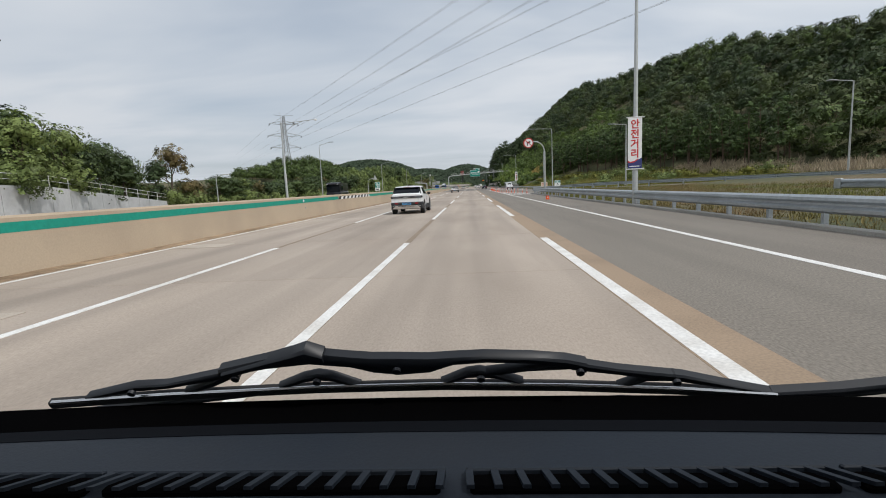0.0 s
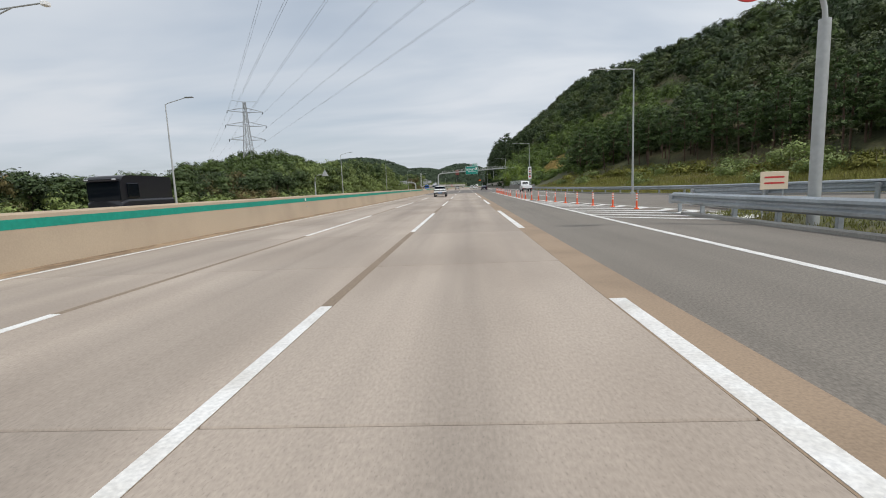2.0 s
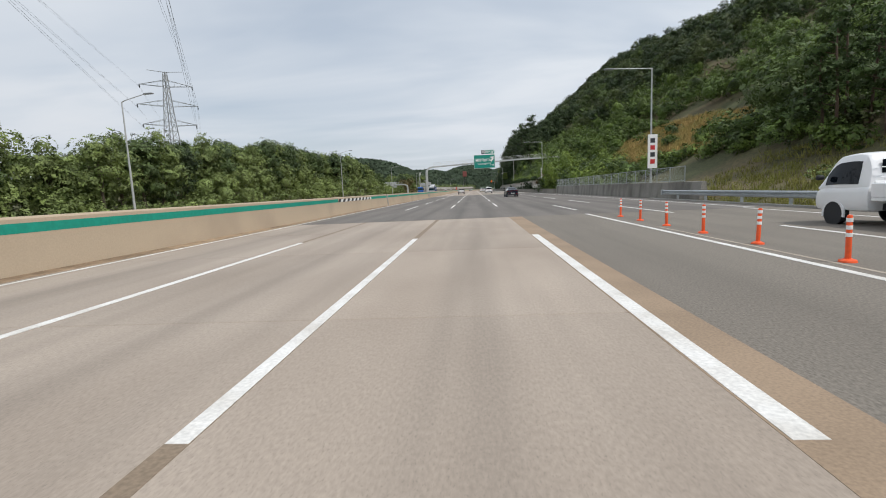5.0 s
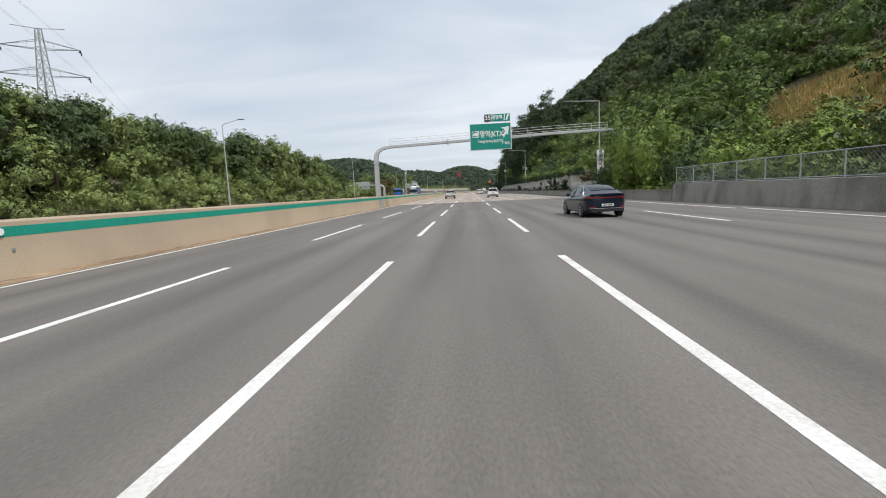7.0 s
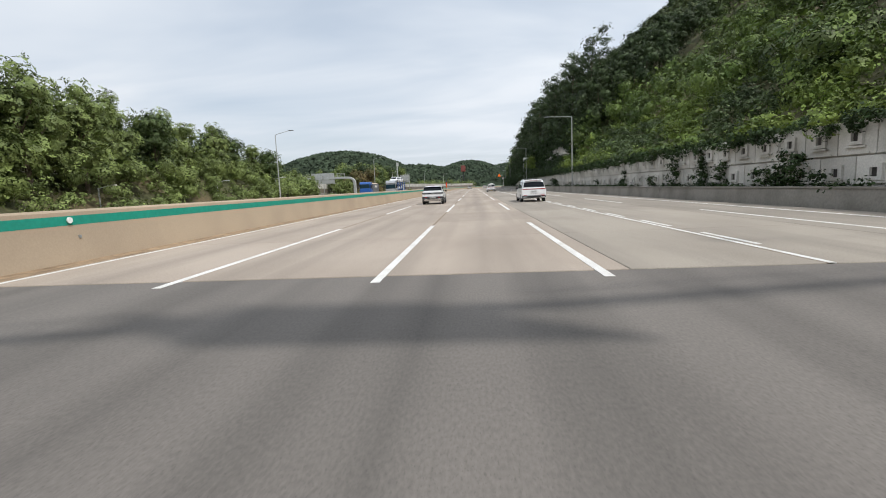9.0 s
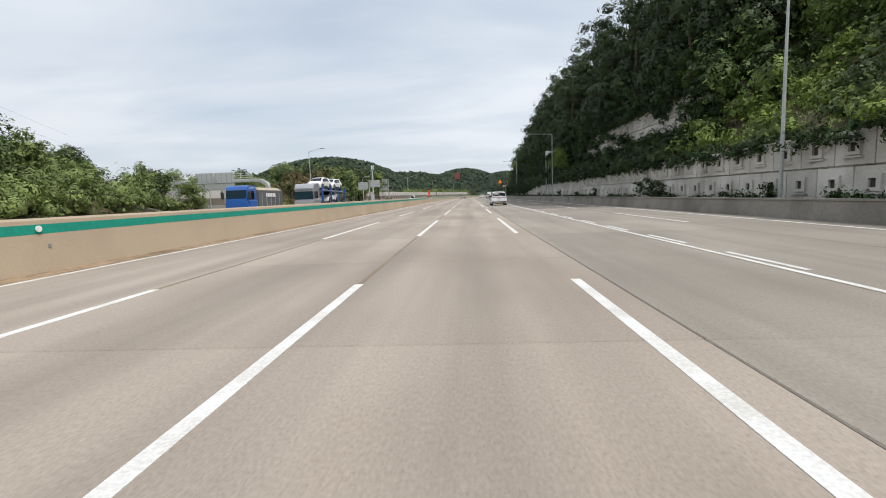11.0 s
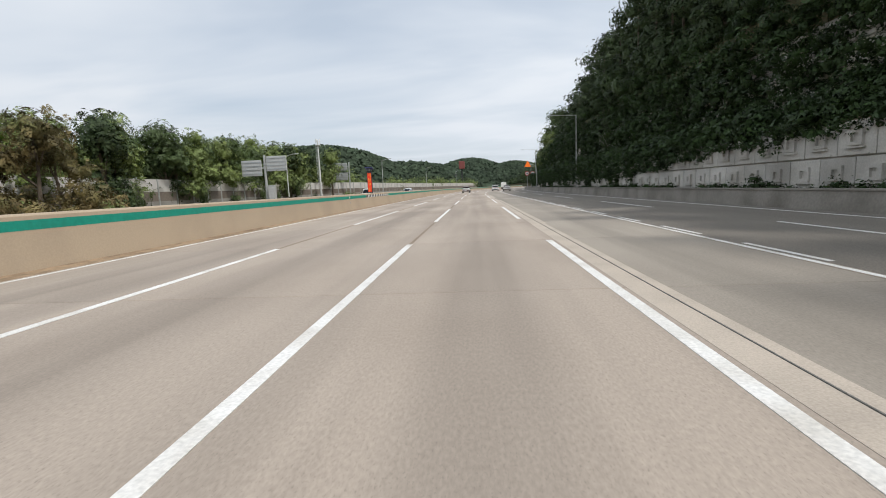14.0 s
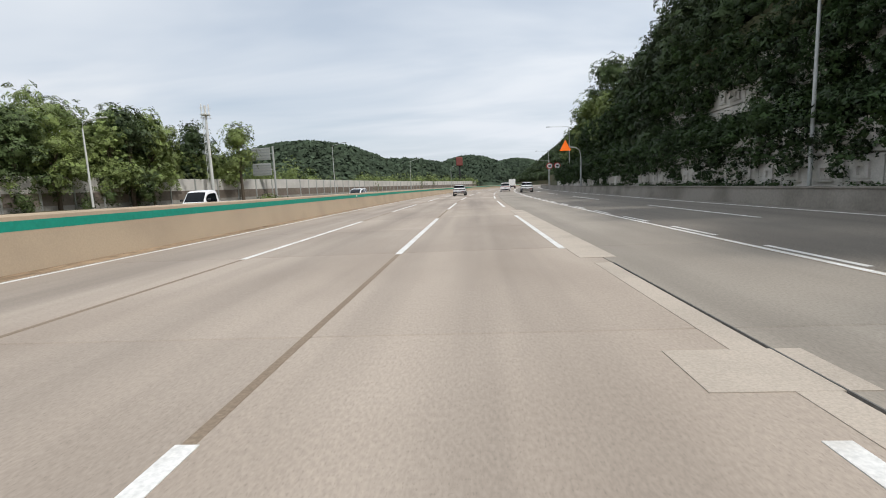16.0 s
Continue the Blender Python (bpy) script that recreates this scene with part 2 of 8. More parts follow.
WOOD_LEAF = material("dark_wood_leaves", (0.047, 0.071, 0.026), 0.6, grain=0.35, scale=0.5, blotch=0.75, blotch_scale=0.2, tint=(0.034, 0.055, 0.022), island=0.35, spec=0.25, leaflets=5.0)
WOOD_LEAF_B = material("oak_wood_leaves", (0.066, 0.085, 0.027), 0.6, grain=0.35, scale=0.5, blotch=0.75, blotch_scale=0.2, tint=(0.05, 0.07, 0.024), island=0.35, spec=0.25, leaflets=5.0)
WOOD_LEAF_C = material("green_wood_leaves", (0.078, 0.112, 0.03), 0.6, grain=0.35, scale=0.5, blotch=0.7, blotch_scale=0.2, tint=(0.05, 0.078, 0.024), island=0.35, spec=0.25, leaflets=5.0)
PINE_LEAF = material("pine_needles", (0.062, 0.098, 0.028), 0.6, grain=0.35, scale=0.8, blotch=0.7, blotch_scale=0.3, tint=(0.04, 0.066, 0.022), island=0.4, spec=0.2, leaflets=7.0)
PINE_BARK = material("pine_bark", (0.11, 0.072, 0.05), 0.9, grain=0.3, scale=9)
CURTAIN = material("creeper_leaves", (0.034, 0.06, 0.017), 0.55, grain=0.35, scale=0.7, blotch=0.7, blotch_scale=0.3, tint=(0.024, 0.044, 0.015), island=0.4, spec=0.2, leaflets=8.0)
# bluish haze of distance is put into this leaf colour
HAZY_LEAF = material("hazed_wood_leaves", (0.05, 0.07, 0.043), 0.8, grain=0.35, scale=0.05, blotch=0.6, blotch_scale=0.012, tint=(0.036, 0.052, 0.036), island=0.3, spec=0.1)
CABLE = material("cable", (0.16, 0.165, 0.17), 0.5, 0.4)
LATTICE = material("lattice_steel", (0.33, 0.34, 0.34), 0.5, 0.3)


# ---- building helpers ----
class Shape:
    """Collects corners and faces of one mesh."""

    def __init__(self):
        self.v, self.f = [], []

    def add(self, verts, faces):
        n = len(self.v)
        self.v += [tuple(p) for p in verts]
        self.f += [tuple(n + i for i in f) for f in faces]
        return self

    def box(self, lo, hi, m=None):
        (a, b, c), (d, e, f) = lo, hi
        p = [(a, b, c), (d, b, c), (d, e, c), (a, e, c), (a, b, f), (d, b, f), (d, e, f), (a, e, f)]
        if m:
            p = [m @ Vector(q) for q in p]
        return self.add(p, [(3, 2, 1, 0), (4, 5, 6, 7), (0, 1, 5, 4), (1, 2, 6, 5), (2, 3, 7, 6), (3, 0, 4, 7)])

    def block(self, lo, hi, bev=0.01, m=None):
        """A box with chamfered edges."""
        lo, hi = Vector(lo), Vector(hi)
        rings = []
        for z, i in ((lo.z, bev), (lo.z + bev, 0), (hi.z - bev, 0), (hi.z, bev)):
            a, b, c, d, k = lo.x + i, lo.y + i, hi.x - i, hi.y - i, bev
            rings.append([(a + k, b, z), (c - k, b, z), (c, b + k, z), (c, d - k, z), (c - k, d, z), (a + k, d, z), (a, d - k, z), (a, b + k, z)])
        if m:
            rings = [[m @ Vector(p) for p in r] for r in rings]
        return self.loft(rings)

    def loft(self, rings, closed=True, caps=True):
        k, n = len(rings[0]), len(rings)
        faces = []
        for r in range(n - 1):
            for i in range(k if closed else k - 1):
                j = (i + 1) % k
                faces.append((r * k + i, r * k + j, (r + 1) * k + j, (r + 1) * k + i))
        if caps and closed:
            faces += [tuple(reversed(range(k))), tuple(range((n - 1) * k, n * k))]
        return self.add([p for r in rings for p in r], faces)

    def tube(self, pts, r, n=8):
        pts = [Vector(p) for p in pts]
        rs = r if isinstance(r, (list, tuple)) else [r] * len(pts)
        rings = []
        for i, p in enumerate(pts):
            d = (pts[min(i + 1, len(pts) - 1)] - pts[max(i - 1, 0)]).normalized()
            side = d.cross(Vector((0, 0, 1)) if abs(d.z) < 0.9 else Vector((1, 0, 0))).normalized()
            up = side.cross(d)
            rings.append([p + (side * math.cos(2 * math.pi * q / n) + up * math.sin(2 * math.pi * q / n)) * rs[i] for q in range(n)])
        return self.loft(rings)

    def disc(self, c, r, depth, axis="y", n=24, m=None):
        rings = []
        for o in (-depth / 2, depth / 2):
            ring = []
            for q in range(n):
                a, b = r * math.cos(2 * math.pi * q / n), r * math.sin(2 * math.pi * q / n)
                p = {"y": (a, o, b), "x": (o, a, b), "z": (a, b, o)}[axis]
                ring.append(Vector(c) + Vector(p))
            rings.append(ring)
        if m:
            rings = [[m @ p for p in r_] for r_ in rings]
        return self.loft(rings)

    def sweep(self, profile, path, closed=True):
        """A profile of (out, up) carried along a path of points on the plan; out is to the right of the way."""
        path = [Vector(p) for p in path]
        rings = []
        for i, p in enumerate(path):
            d = (path[min(i + 1, len(path) - 1)] - path[max(i - 1, 0)]).normalized()
            right = Vector((d.y, -d.x, 0)).normalized()
            rings.append([p + right * u + Vector((0, 0, w)) for u, w in profile])
        return self.loft(rings, closed)

    def mesh(self, name, mat, smooth=False):
        me = bpy.data.meshes.new(name)
        me.from_pydata(self.v, [], self.f)
        bm = bmesh.new()
        bm.from_mesh(me)
        bmesh.ops.recalc_face_normals(bm, faces=bm.faces)
        bm.to_mesh(me)
        bm.free()
        if smooth:
            me.shade_smooth()
            me.set_sharp_from_angle(angle=radians(smooth if smooth > 1 else 38))
        me.materials.append(mat)
        return me


def part(name, shape, mat, parent=None, label="", smooth=False, at=None):
    me = shape if isinstance(shape, bpy.types.Mesh) else shape.mesh(name, mat, smooth)
    ob = new(name, me)
    if parent:
        ob.parent = parent
    if at is not None:
        ob.matrix_basis = at
    return tagged(ob, label)


def thing(name, label, category, group="", at=None, kind=""):
    ob = new(name)
    ob.empty_display_size = 0.2
    if at is not None:
        ob.matrix_basis = at
    return tagged(ob, label, category, group, kind)


def structure(name, shape, mat, label, category, smooth=False, kind="structure"):
    ob = part(name, shape, mat, None, label, smooth)
    return tagged(ob, "", category, "", kind)


def words(text, size, mat, name="lettering", bold=0.0, depth=0.004, wide=1.0):
    """A mesh of letters standing in the xz plane, centred, facing -y."""
    c = bpy.data.curves.new(name, "FONT")
    c.body, c.size, c.align_x, c.align_y, c.extrude, c.offset = text, size, "CENTER", "CENTER", depth, bold
    c.resolution_u = 3
    tmp = new(name, c)
    bpy.context.view_layer.update()
    me = bpy.data.meshes.new_from_object(tmp.evaluated_get(bpy.context.evaluated_depsgraph_get()))
    bpy.data.objects.remove(tmp)
    me.transform(Matrix.Diagonal((wide, 1, 1, 1)))
    me.transform(pose(0, 0, 0, 90))
    me.name = name
    me.materials.clear()
    me.materials.append(mat)
    return me


def bend(y):
    """How far the road has swung to the right at y."""
    return (y - 430) ** 2 / 2000 if y > 430 else 0.0


def lerp(x, xs, ys):
    return float(np.interp(x, xs, ys))


def along(x, y0, y1, step=6.0, z=0.0):
    n = max(1, int((y1 - y0) / step))
    ys = [y0 + (y1 - y0) * i / n for i in range(n + 1)]
    return [(x + bend(y), y, z) for y in ys]


# ---- ground ----
RIDGE_Y = (-150, 0, 60, 125, 212, 320, 430, 550, 650, 800, 1000, 1300)
RIDGE_Z = (4, 10, 19, 31, 49, 60, 77, 86, 98, 97, 78, 50)


def foot(y):
    return lerp(y, (-100, 60, 120, 165, 232, 240, 445, 485, 530, 620), (50, 42, 34, 25, 22, 17.2, 17.2, 21, 25, 27))


def ramp_x(y):
    return lerp(y, (-60, 20, 36, 46.8, 52.3, 59.6, 63.1, 67.5, 76, 112, 160), (37.5, 37.5, 36, 31.3, 25.7, 21.2, 18.5, 16.8, 14.6, 11.0, 10.6))


def height(x, y):
    x = x - bend(min(y, 760))
    if x > 8:
        f = foot(y)
        z0 = lerp(y, (0, 60, 100, 150, 180, 200, 232, 242, 244, 300, 316, 322, 466, 520, 700), (0.5, 1.0, 2.6, 3.1, 2.2, 1.4, 1.6, 2.2, 3.2, 3.7, 4.0, 9.5, 9.5, 5.5, 4.0))
        low = lerp(x, (8.5, 9.2, 13), (-0.3, -0.02, 0.0)) if y < 68 else -0.3
        near = lerp(y, (0, 60, 72, 84, 100), (0.55, 0.4, 0.12, -0.04, -0.08)) * lerp(x, (9, 13), (0, 1))
        if x < f:
            if y > 233:
                return -0.3 if x < 15.9 else 3.6 if y > 242.5 else 2.0
            s = lerp(x, (13 if y < 90 else 15.6, f), (0, 1))
            return max(low, -0.3) + near + s * (z0 - near)
        s = min((x - f) / (100 - f), 1.0)
        top = lerp(y, RIDGE_Y, RIDGE_Z)
        if y > 316 and x < 19.6:
            return 3.9
        z = z0 + (top - z0) * (s * 1.12 - 0.12 * s * s if s < 1 else 1)
        if x > 100:
            z = top * max(0.25, 1 - (x - 100) / 260)
        return z
    if x < -31:
        rise = lerp(y, (-100, 40, 70, 100, 170, 200, 300, 330, 345, 400, 430, 520, 700), (1, 2, 1, -0.5, 0, 5, 6, 3, -1.5, -1, 1.0, 1.5, 1))
        z = -0.35 + rise * lerp(x, (-60, -40, -33), (1.0, 0.8, 0.0))
        z += lerp(x, (-400, -140, -70), (10, 6, 0)) * lerp(y, (150, 300, 900), (0, 1, 1))
        z += 16 * math.exp(-((x + 116) / 40) ** 2 - ((y - 352) / 48) ** 2)
        return z
    return -0.3


gx = sorted(set(list(range(-900, -130, 55)) + list(range(-130, -30, 5)) + [-30.5, -10, 8, 8.6, 9.2, 10.5, 12, 13, 14, 15.6, 15.85, 16.1, 17.2, 18.4, 19.5, 19.8] + list(range(21, 130, 4)) + list(range(130, 950, 55))))
gy = sorted(set(list(range(-300, -40, 40)) + list(range(-40, 520, 5)) + [232.8, 233.2, 242, 243, 315.5, 317, 321] + list(range(520, 900, 15)) + list(range(900, 3600, 120))))
ground = Shape()
nx = len(gx)
verts = []
for y in gy:
    for x in gx:
        xx = x + bend(min(y, 760))
        z = height(xx, y)
        if abs(x) > 24:
            z += 0.7 * noise.noise(Vector((xx * 0.05, y * 0.05, 0)))
        verts.append((xx, y, z))
ground.add(verts, [(j * nx + i, j * nx + i + 1, (j + 1) * nx + i + 1, (j + 1) * nx + i) for j in range(len(gy) - 1) for i in range(nx - 1)])
structure("ground", ground, SOIL, "earth and undergrowth on both sides of the road", "ground", smooth=60)

# ---- roads ----
road = Shape()
road.sweep([(-9.75, -0.3), (-9.75, -0.02), (13.6, -0.02), (13.6, -0.3)], along(0, -60, 760))
road = structure("road", road, CRACK, "motorway carriageway of concrete slabs and asphalt", "road")
opposite = Shape().sweep([(-30.2, -0.3), (-30.2, 0.0), (-10.15, 0.0), (-10.15, -0.3)], along(0, -60, 760))
structure("road_opposite", opposite, CONCRETE, "pale concrete carriageway beyond the median barrier", "road")

layer = Shape().sweep([(2.33, -0.02), (2.33, 0.0), (8.36, 0.0), (8.36, -0.02)], along(0, -60, 148))
part("asphalt_lane", layer, ASPHALT, road, "rough grey asphalt lane and shoulder")
layer = Shape().sweep([(1.7, -0.02), (1.7, 0.0028), (2.33, 0.0028), (2.33, -0.02)], along(0, -60, 148))
part("sealed_strip", layer, BROWN, road, "brown sealed strip beside the asphalt")
layer = Shape().sweep([(8.36, -0.02), (8.36, 0.0), (14.2, 0.0), (14.2, -0.02)], along(0, 100, 148))
part("asphalt_lane", layer, ASPHALT, road)
layer = Shape().sweep([(-9.7, -0.02), (-9.7, 0.001), (15.4, 0.001), (15.4, -0.02)], along(0, 148, 236.1))
part("asphalt_section", layer, DARK_ASPHALT, road, "dark smooth asphalt section")
layer = Shape().sweep([(9.0, -0.02), (9.0, 0.001), (13.5, 0.001), (13.5, -0.02)], along(0, 322, 760))
part("asphalt_lane", layer, ASPHALT, road)
layer = Shape().sweep([(9.0, -0.02), (9.0, 0.001), (13.5, 0.001), (13.5, -0.02)], along(0, 236.1, 322))
part("concrete_lane", layer, GREY_SLAB, road, "greyish concrete shoulder lane")
layer = Shape().sweep([(5.6, -0.02), (5.6, 0.003), (9.0, 0.003), (9.0, -0.02)], along(0, 322, 760))
part("asphalt_lane", layer, ASPHALT, road)

def ramp_z(y):
    return lerp(y, (-60, 30, 60, 72, 84, 100), (0.85, 0.68, 0.5, 0.24, 0.07, -0.032))


ramp_path = [(ramp_x(y), y, ramp_z(y)) for y in range(-60, 103, 4)]
ramp = Shape().sweep([(-3.4, -0.4), (-3.4, 0.02), (3.6, 0.02), (3.6, -0.4)], ramp_path)
structure("ramp", ramp, ASPHALT, "grey asphalt slip road joining the motorway", "road")
gore = Shape().add([(8.36, 68, 0.0), (8.36, 99.995, 0.0), (14.4, 99.995, 0.0), (12.6, 84, 0.0), (10.6, 68, 0.0)], [(0, 4, 3, 2, 1)])
part("gore_surface", gore, ASPHALT, road)


def paint(name, x0, x1, y0, y1, z=0.006):
    s = Shape().sweep([(x0, z - 0.02), (x0, z), (x1, z), (x1, z - 0.02)], along(0, y0, y1, 8))
    return part(name, s, PAINT, road)


DASHES = [(-18, -6), (2.9, 14.7), (23.7, 35.4), (43.5, 55), (64.8, 75.8), (85.6, 97.5), (106.6, 118.8), (127.3, 139), (162, 169.9), (177.5, 186.1), (191.8, 199.2), (204.8, 213.1), (219.9, 228.8), (235.6, 246.3),
          (256, 267), (276.5, 287.5), (297, 308), (316.4, 327), (336.1, 348.3), (356, 368), (376.2, 388.2), (396.7, 408.2), (416, 427.5)]
DASHES += [(436 + 20 * k, 447.5 + 20 * k) for k in range(14)]
for y0, y1 in DASHES:
    for x in (-5.4, -1.8):
        paint("lane_dash", x - 0.075, x + 0.075, y0, y1)
    w = 0.1 if y0 < 148 else 0.08
    paint("lane_dash", 1.82 - w, 1.82 + w, y0, y1)
paint("edge_line", -9.12, -9.0, -60, 740)
paint("edge_line", 5.22, 5.4, -60, 104)
paint("edge_line", 5.22, 5.4, 104, 128)
paint("edge_line", 5.4, 5.55, 128, 148)
for y0, y1 in ((92.0, 93.3), (94.7, 95.7), (97.05, 97.85), (98.7, 100.2), (101.2, 102.0)):
    s = Shape().add([(5.32, y0, 0.0075), (5.75, y0, 0.0075), (5.9, y1, 0.0075), (5.34, y1, 0.0075)], [(0, 1, 2, 3)])
    part("chevron_bar", s, PAINT, road)
for x, y0, y1, mat, w in ((5.82, 92, 140, OLD_CONCRETE, 0.04), (7.75, 100, 128, OLD_CONCRETE, 0.05)):
    part("worn_line", Shape().sweep([(x - w, -0.015), (x - w, 0.0045), (x + w, 0.0045), (x + w, -0.015)], along(0, y0, y1, 8)), mat, road)
paint("edge_line", 12.75, 12.9, 106, 148)
paint("edge_line", 13.25, 13.4, 148, 200)
paint("edge_line", 12.9, 13.05, 200, 240)
paint("edge_line", 12.15, 12.3, 240, 740)
paint("edge_line", 5.4, 5.52, 236.2, 740)
for k in range(72):
    paint("short_dash", 5.66, 5.78, 238.6 + 4.47 * k, 241.1 + 4.47 * k)
for k in range(8):
    paint("lane_dash", 8.85, 9.0, 100 + 15.5 * k, 108 + 15.5 * k)
paint("lane_dash", 5.75, 5.9, 152, 160)
part("worn_dash", Shape().sweep([(6.09, -0.014), (6.09, 0.005), (6.16, 0.005), (6.16, -0.014)], along(0, 228.5, 231.4, 8)), OLD_CONCRETE, road)
paint("lane_dash", 9.77, 9.92, 238.4, 250.0)
for k in range(1, 24):
    paint("lane_dash", 9.15, 9.3, 239 + 20.3 * k, 249 + 20.3 * k)
# chevrons of the gore: a long near arm, a short far arm, and the line they end on
GORE_Y, GORE_X = (64, 68, 73, 75, 78.2, 80.6, 84, 94), (10.6, 10.2, 9.35, 8.98, 8.35, 7.95, 7.3, 5.75)
for k in range(15):
    y = 68.3 + 1.82 * k
    tip = min(lerp(y - 1.5, GORE_Y, GORE_X) - 0.85, 5.4 + 3.2)
    if tip > 5.75:
        ty = y - (tip - 5.4) * 0.98
        far_x = lerp(ty + 1.2, GORE_Y, GORE_X)
        s = Shape().loft([[(5.4, y - 0.2, 0.007), (5.4, y + 0.2, 0.007), (5.4, y + 0.2, -0.014), (5.4, y - 0.2, -0.014)], [(tip, ty - 0.25, 0.007), (tip, ty + 0.25, 0.007), (tip, ty + 0.25, -0.014), (tip, ty - 0.25, -0.014)], [(far_x, ty + 0.6, 0.007), (far_x, ty + 1.6, 0.007), (far_x, ty + 1.6, -0.014), (far_x, ty + 0.6, -0.014)]])
        part("chevron_bar", s, PAINT, road)
for a, b in zip(range(64, 92, 4), range(68, 96, 4)):
    xa, xb = lerp(a, GORE_Y, GORE_X), lerp(b, GORE_Y, GORE_X)
    s = Shape().loft([[(xa, a, 0.0065), (xa + 0.12, a, 0.0065), (xa + 0.12, a, -0.014), (xa, a, -0.014)], [(xb, b, 0.0065), (xb + 0.12, b, 0.0065), (xb + 0.12, b, -0.014), (xb, b, -0.014)]])
    part("edge_line", s, PAINT, road)
rings = [[(x - 0.06, y, 0.0065), (x + 0.06, y, 0.0065), (x + 0.06, y, -0.014), (x - 0.06, y, -0.014)] for x, y in ((10.9, 74), (10.02, 80.7), (9.4, 86), (8.95, 90.3), (8.88, 98))]
part("edge_line", Shape().loft(rings), PAINT, road)
# asphalt wedge between the gore and the higher slip road
rings = [[(ramp_x(y) - 4.6, y, 0.0005), (ramp_x(y) - 3.36, y, ramp_z(y) + 0.0215), (ramp_x(y) - 3.36, y, -0.2), (ramp_x(y) - 4.6, y, -0.2)] for y in range(66, 101, 2)]
part("ramp_wedge", Shape().loft(rings), ASPHALT, road)

# worn seals and patches on the slabs
for x, y0, y1, mat, w in ((-5.4, -60, 148, SEALANT, 0.06), (-1.8, -60, 148, SEALANT, 0.08), (-5.4, 236.2, 740, SEALANT, 0.045), (-1.8, 236.2, 740, SEALANT, 0.045), (5.42, 236.2, 740, SEALANT, 0.05)):
    s = Shape().sweep([(x - w, -0.015), (x - w, 0.0025), (x + w, 0.0025), (x + w, -0.015)], along(0, y0, y1, 8))
    part("joint_seal", s, mat, road)
PATCHES = [(1.97, 2.29, 331, 352), (1.97, 2.5, 354, 373.2), (2.0, 2.58, 373.22, 405), (2.0, 2.29, 405.2, 414), (-0.48, 1.68, 348.5, 349.3), (1.45, 2.55, 408.8, 409.6), (1.88, 2.55, 414.6, 432), (-8.6, -6.2, 7.2, 8.2), (-9.0, -7.4, 15.5, 16.4)]
for x0, x1, y0, y1 in PATCHES:
    top = 0.0032 + 0.0009 * PATCHES.index((x0, x1, y0, y1))
    s = Shape().sweep([(x0, -0.015), (x0, top), (x1, top), (x1, -0.015)], along(0, y0, y1, 6))
    part("repair_patch", s, PALE_PATCH, road, "pale repair patch")

s = Shape().sweep([(2.318, -0.01), (2.318, 0.0135), (2.331, 0.0135), (2.331, -0.01)], along(0, 331, 414, 6))
part("joint_seal", s, TAR, road)

# kerb at the shoulder
kerb = Shape().sweep([(8.36, -0.3), (8.36, 0.09), (8.4, 0.12), (8.54, 0.12), (8.56, -0.3)], along(0, -60, 68))
structure("kerb", kerb, GREY_CONC, "low grey concrete kerb along the shoulder", "kerb")
kerb = Shape().sweep([(0, -0.5), (0, 0.12), (0.2, 0.14), (0.22, -0.5)], [(ramp_x(y) + 3.6, y, ramp_z(y)) for y in range(64, 166, 5)])
structure("kerb_ramp", kerb, GREY_CONC, "low concrete kerb along the slip road", "kerb")

# ---- median barrier ----
profile = [(-9.73, -0.02), (-9.75, 0.14), (-9.8, 0.36), (-9.84, 0.9), (-9.86, 1.22), (-9.9, 1.27), (-10.28, 1.27), (-10.32, 1.22), (-10.38, 0.36), (-10.42, 0.14), (-10.44, -0.02)]
segs = [(-60, 60), (60, 177.8), (178.2, 229.2), (229.4, 310), (310.02, 410), (410.02, 740)]
median = tagged(new("median_barrier"), "tan concrete median barrier with a painted green band", "barrier", "", "structure")
for y0, y1 in segs:
    part("barrier_section", Shape().sweep(profile, along(0, y0, y1)), MEDIAN, median, smooth=30)
part("barrier_joint", Shape().sweep([(u + 0.04 if u > -10 else u - 0.04, w + 0.01) for u, w in profile], [(0, 177.7, 0), (0, 178.3, 0)]), GREY_CONC, median, "grey concrete joint of the barrier")
part("barrier_mend", Shape().sweep([(-9.715, -0.02), (-9.735, 0.14), (-9.785, 0.36), (-9.81, 0.9), (-9.83, 0.2)], [(0, 226.8, 0), (0, 229.1, 0)]), GREY_CONC, median, "grey mended patch on the barrier")


def band_piece(name, y0, y1, mat, z0=0.91, z1=1.13, slant=0.0):
    o = 0.006
    x0, x1 = -9.843 + o, -9.855 + o
    n = max(1, int((y1 - y0) / 8))
    s = Shape()
    rings = []
    for i in range(n + 1):
        y = y0 + (y1 - y0) * i / n
        b = bend(y)
        rings.append([(x0 + b, y, z0), (x1 + b, y + slant, z1), (x1 + b - 0.03, y + slant, z1), (x0 + b - 0.03, y, z0)])
    s.loft(rings)
    return part(name, s, mat, median)


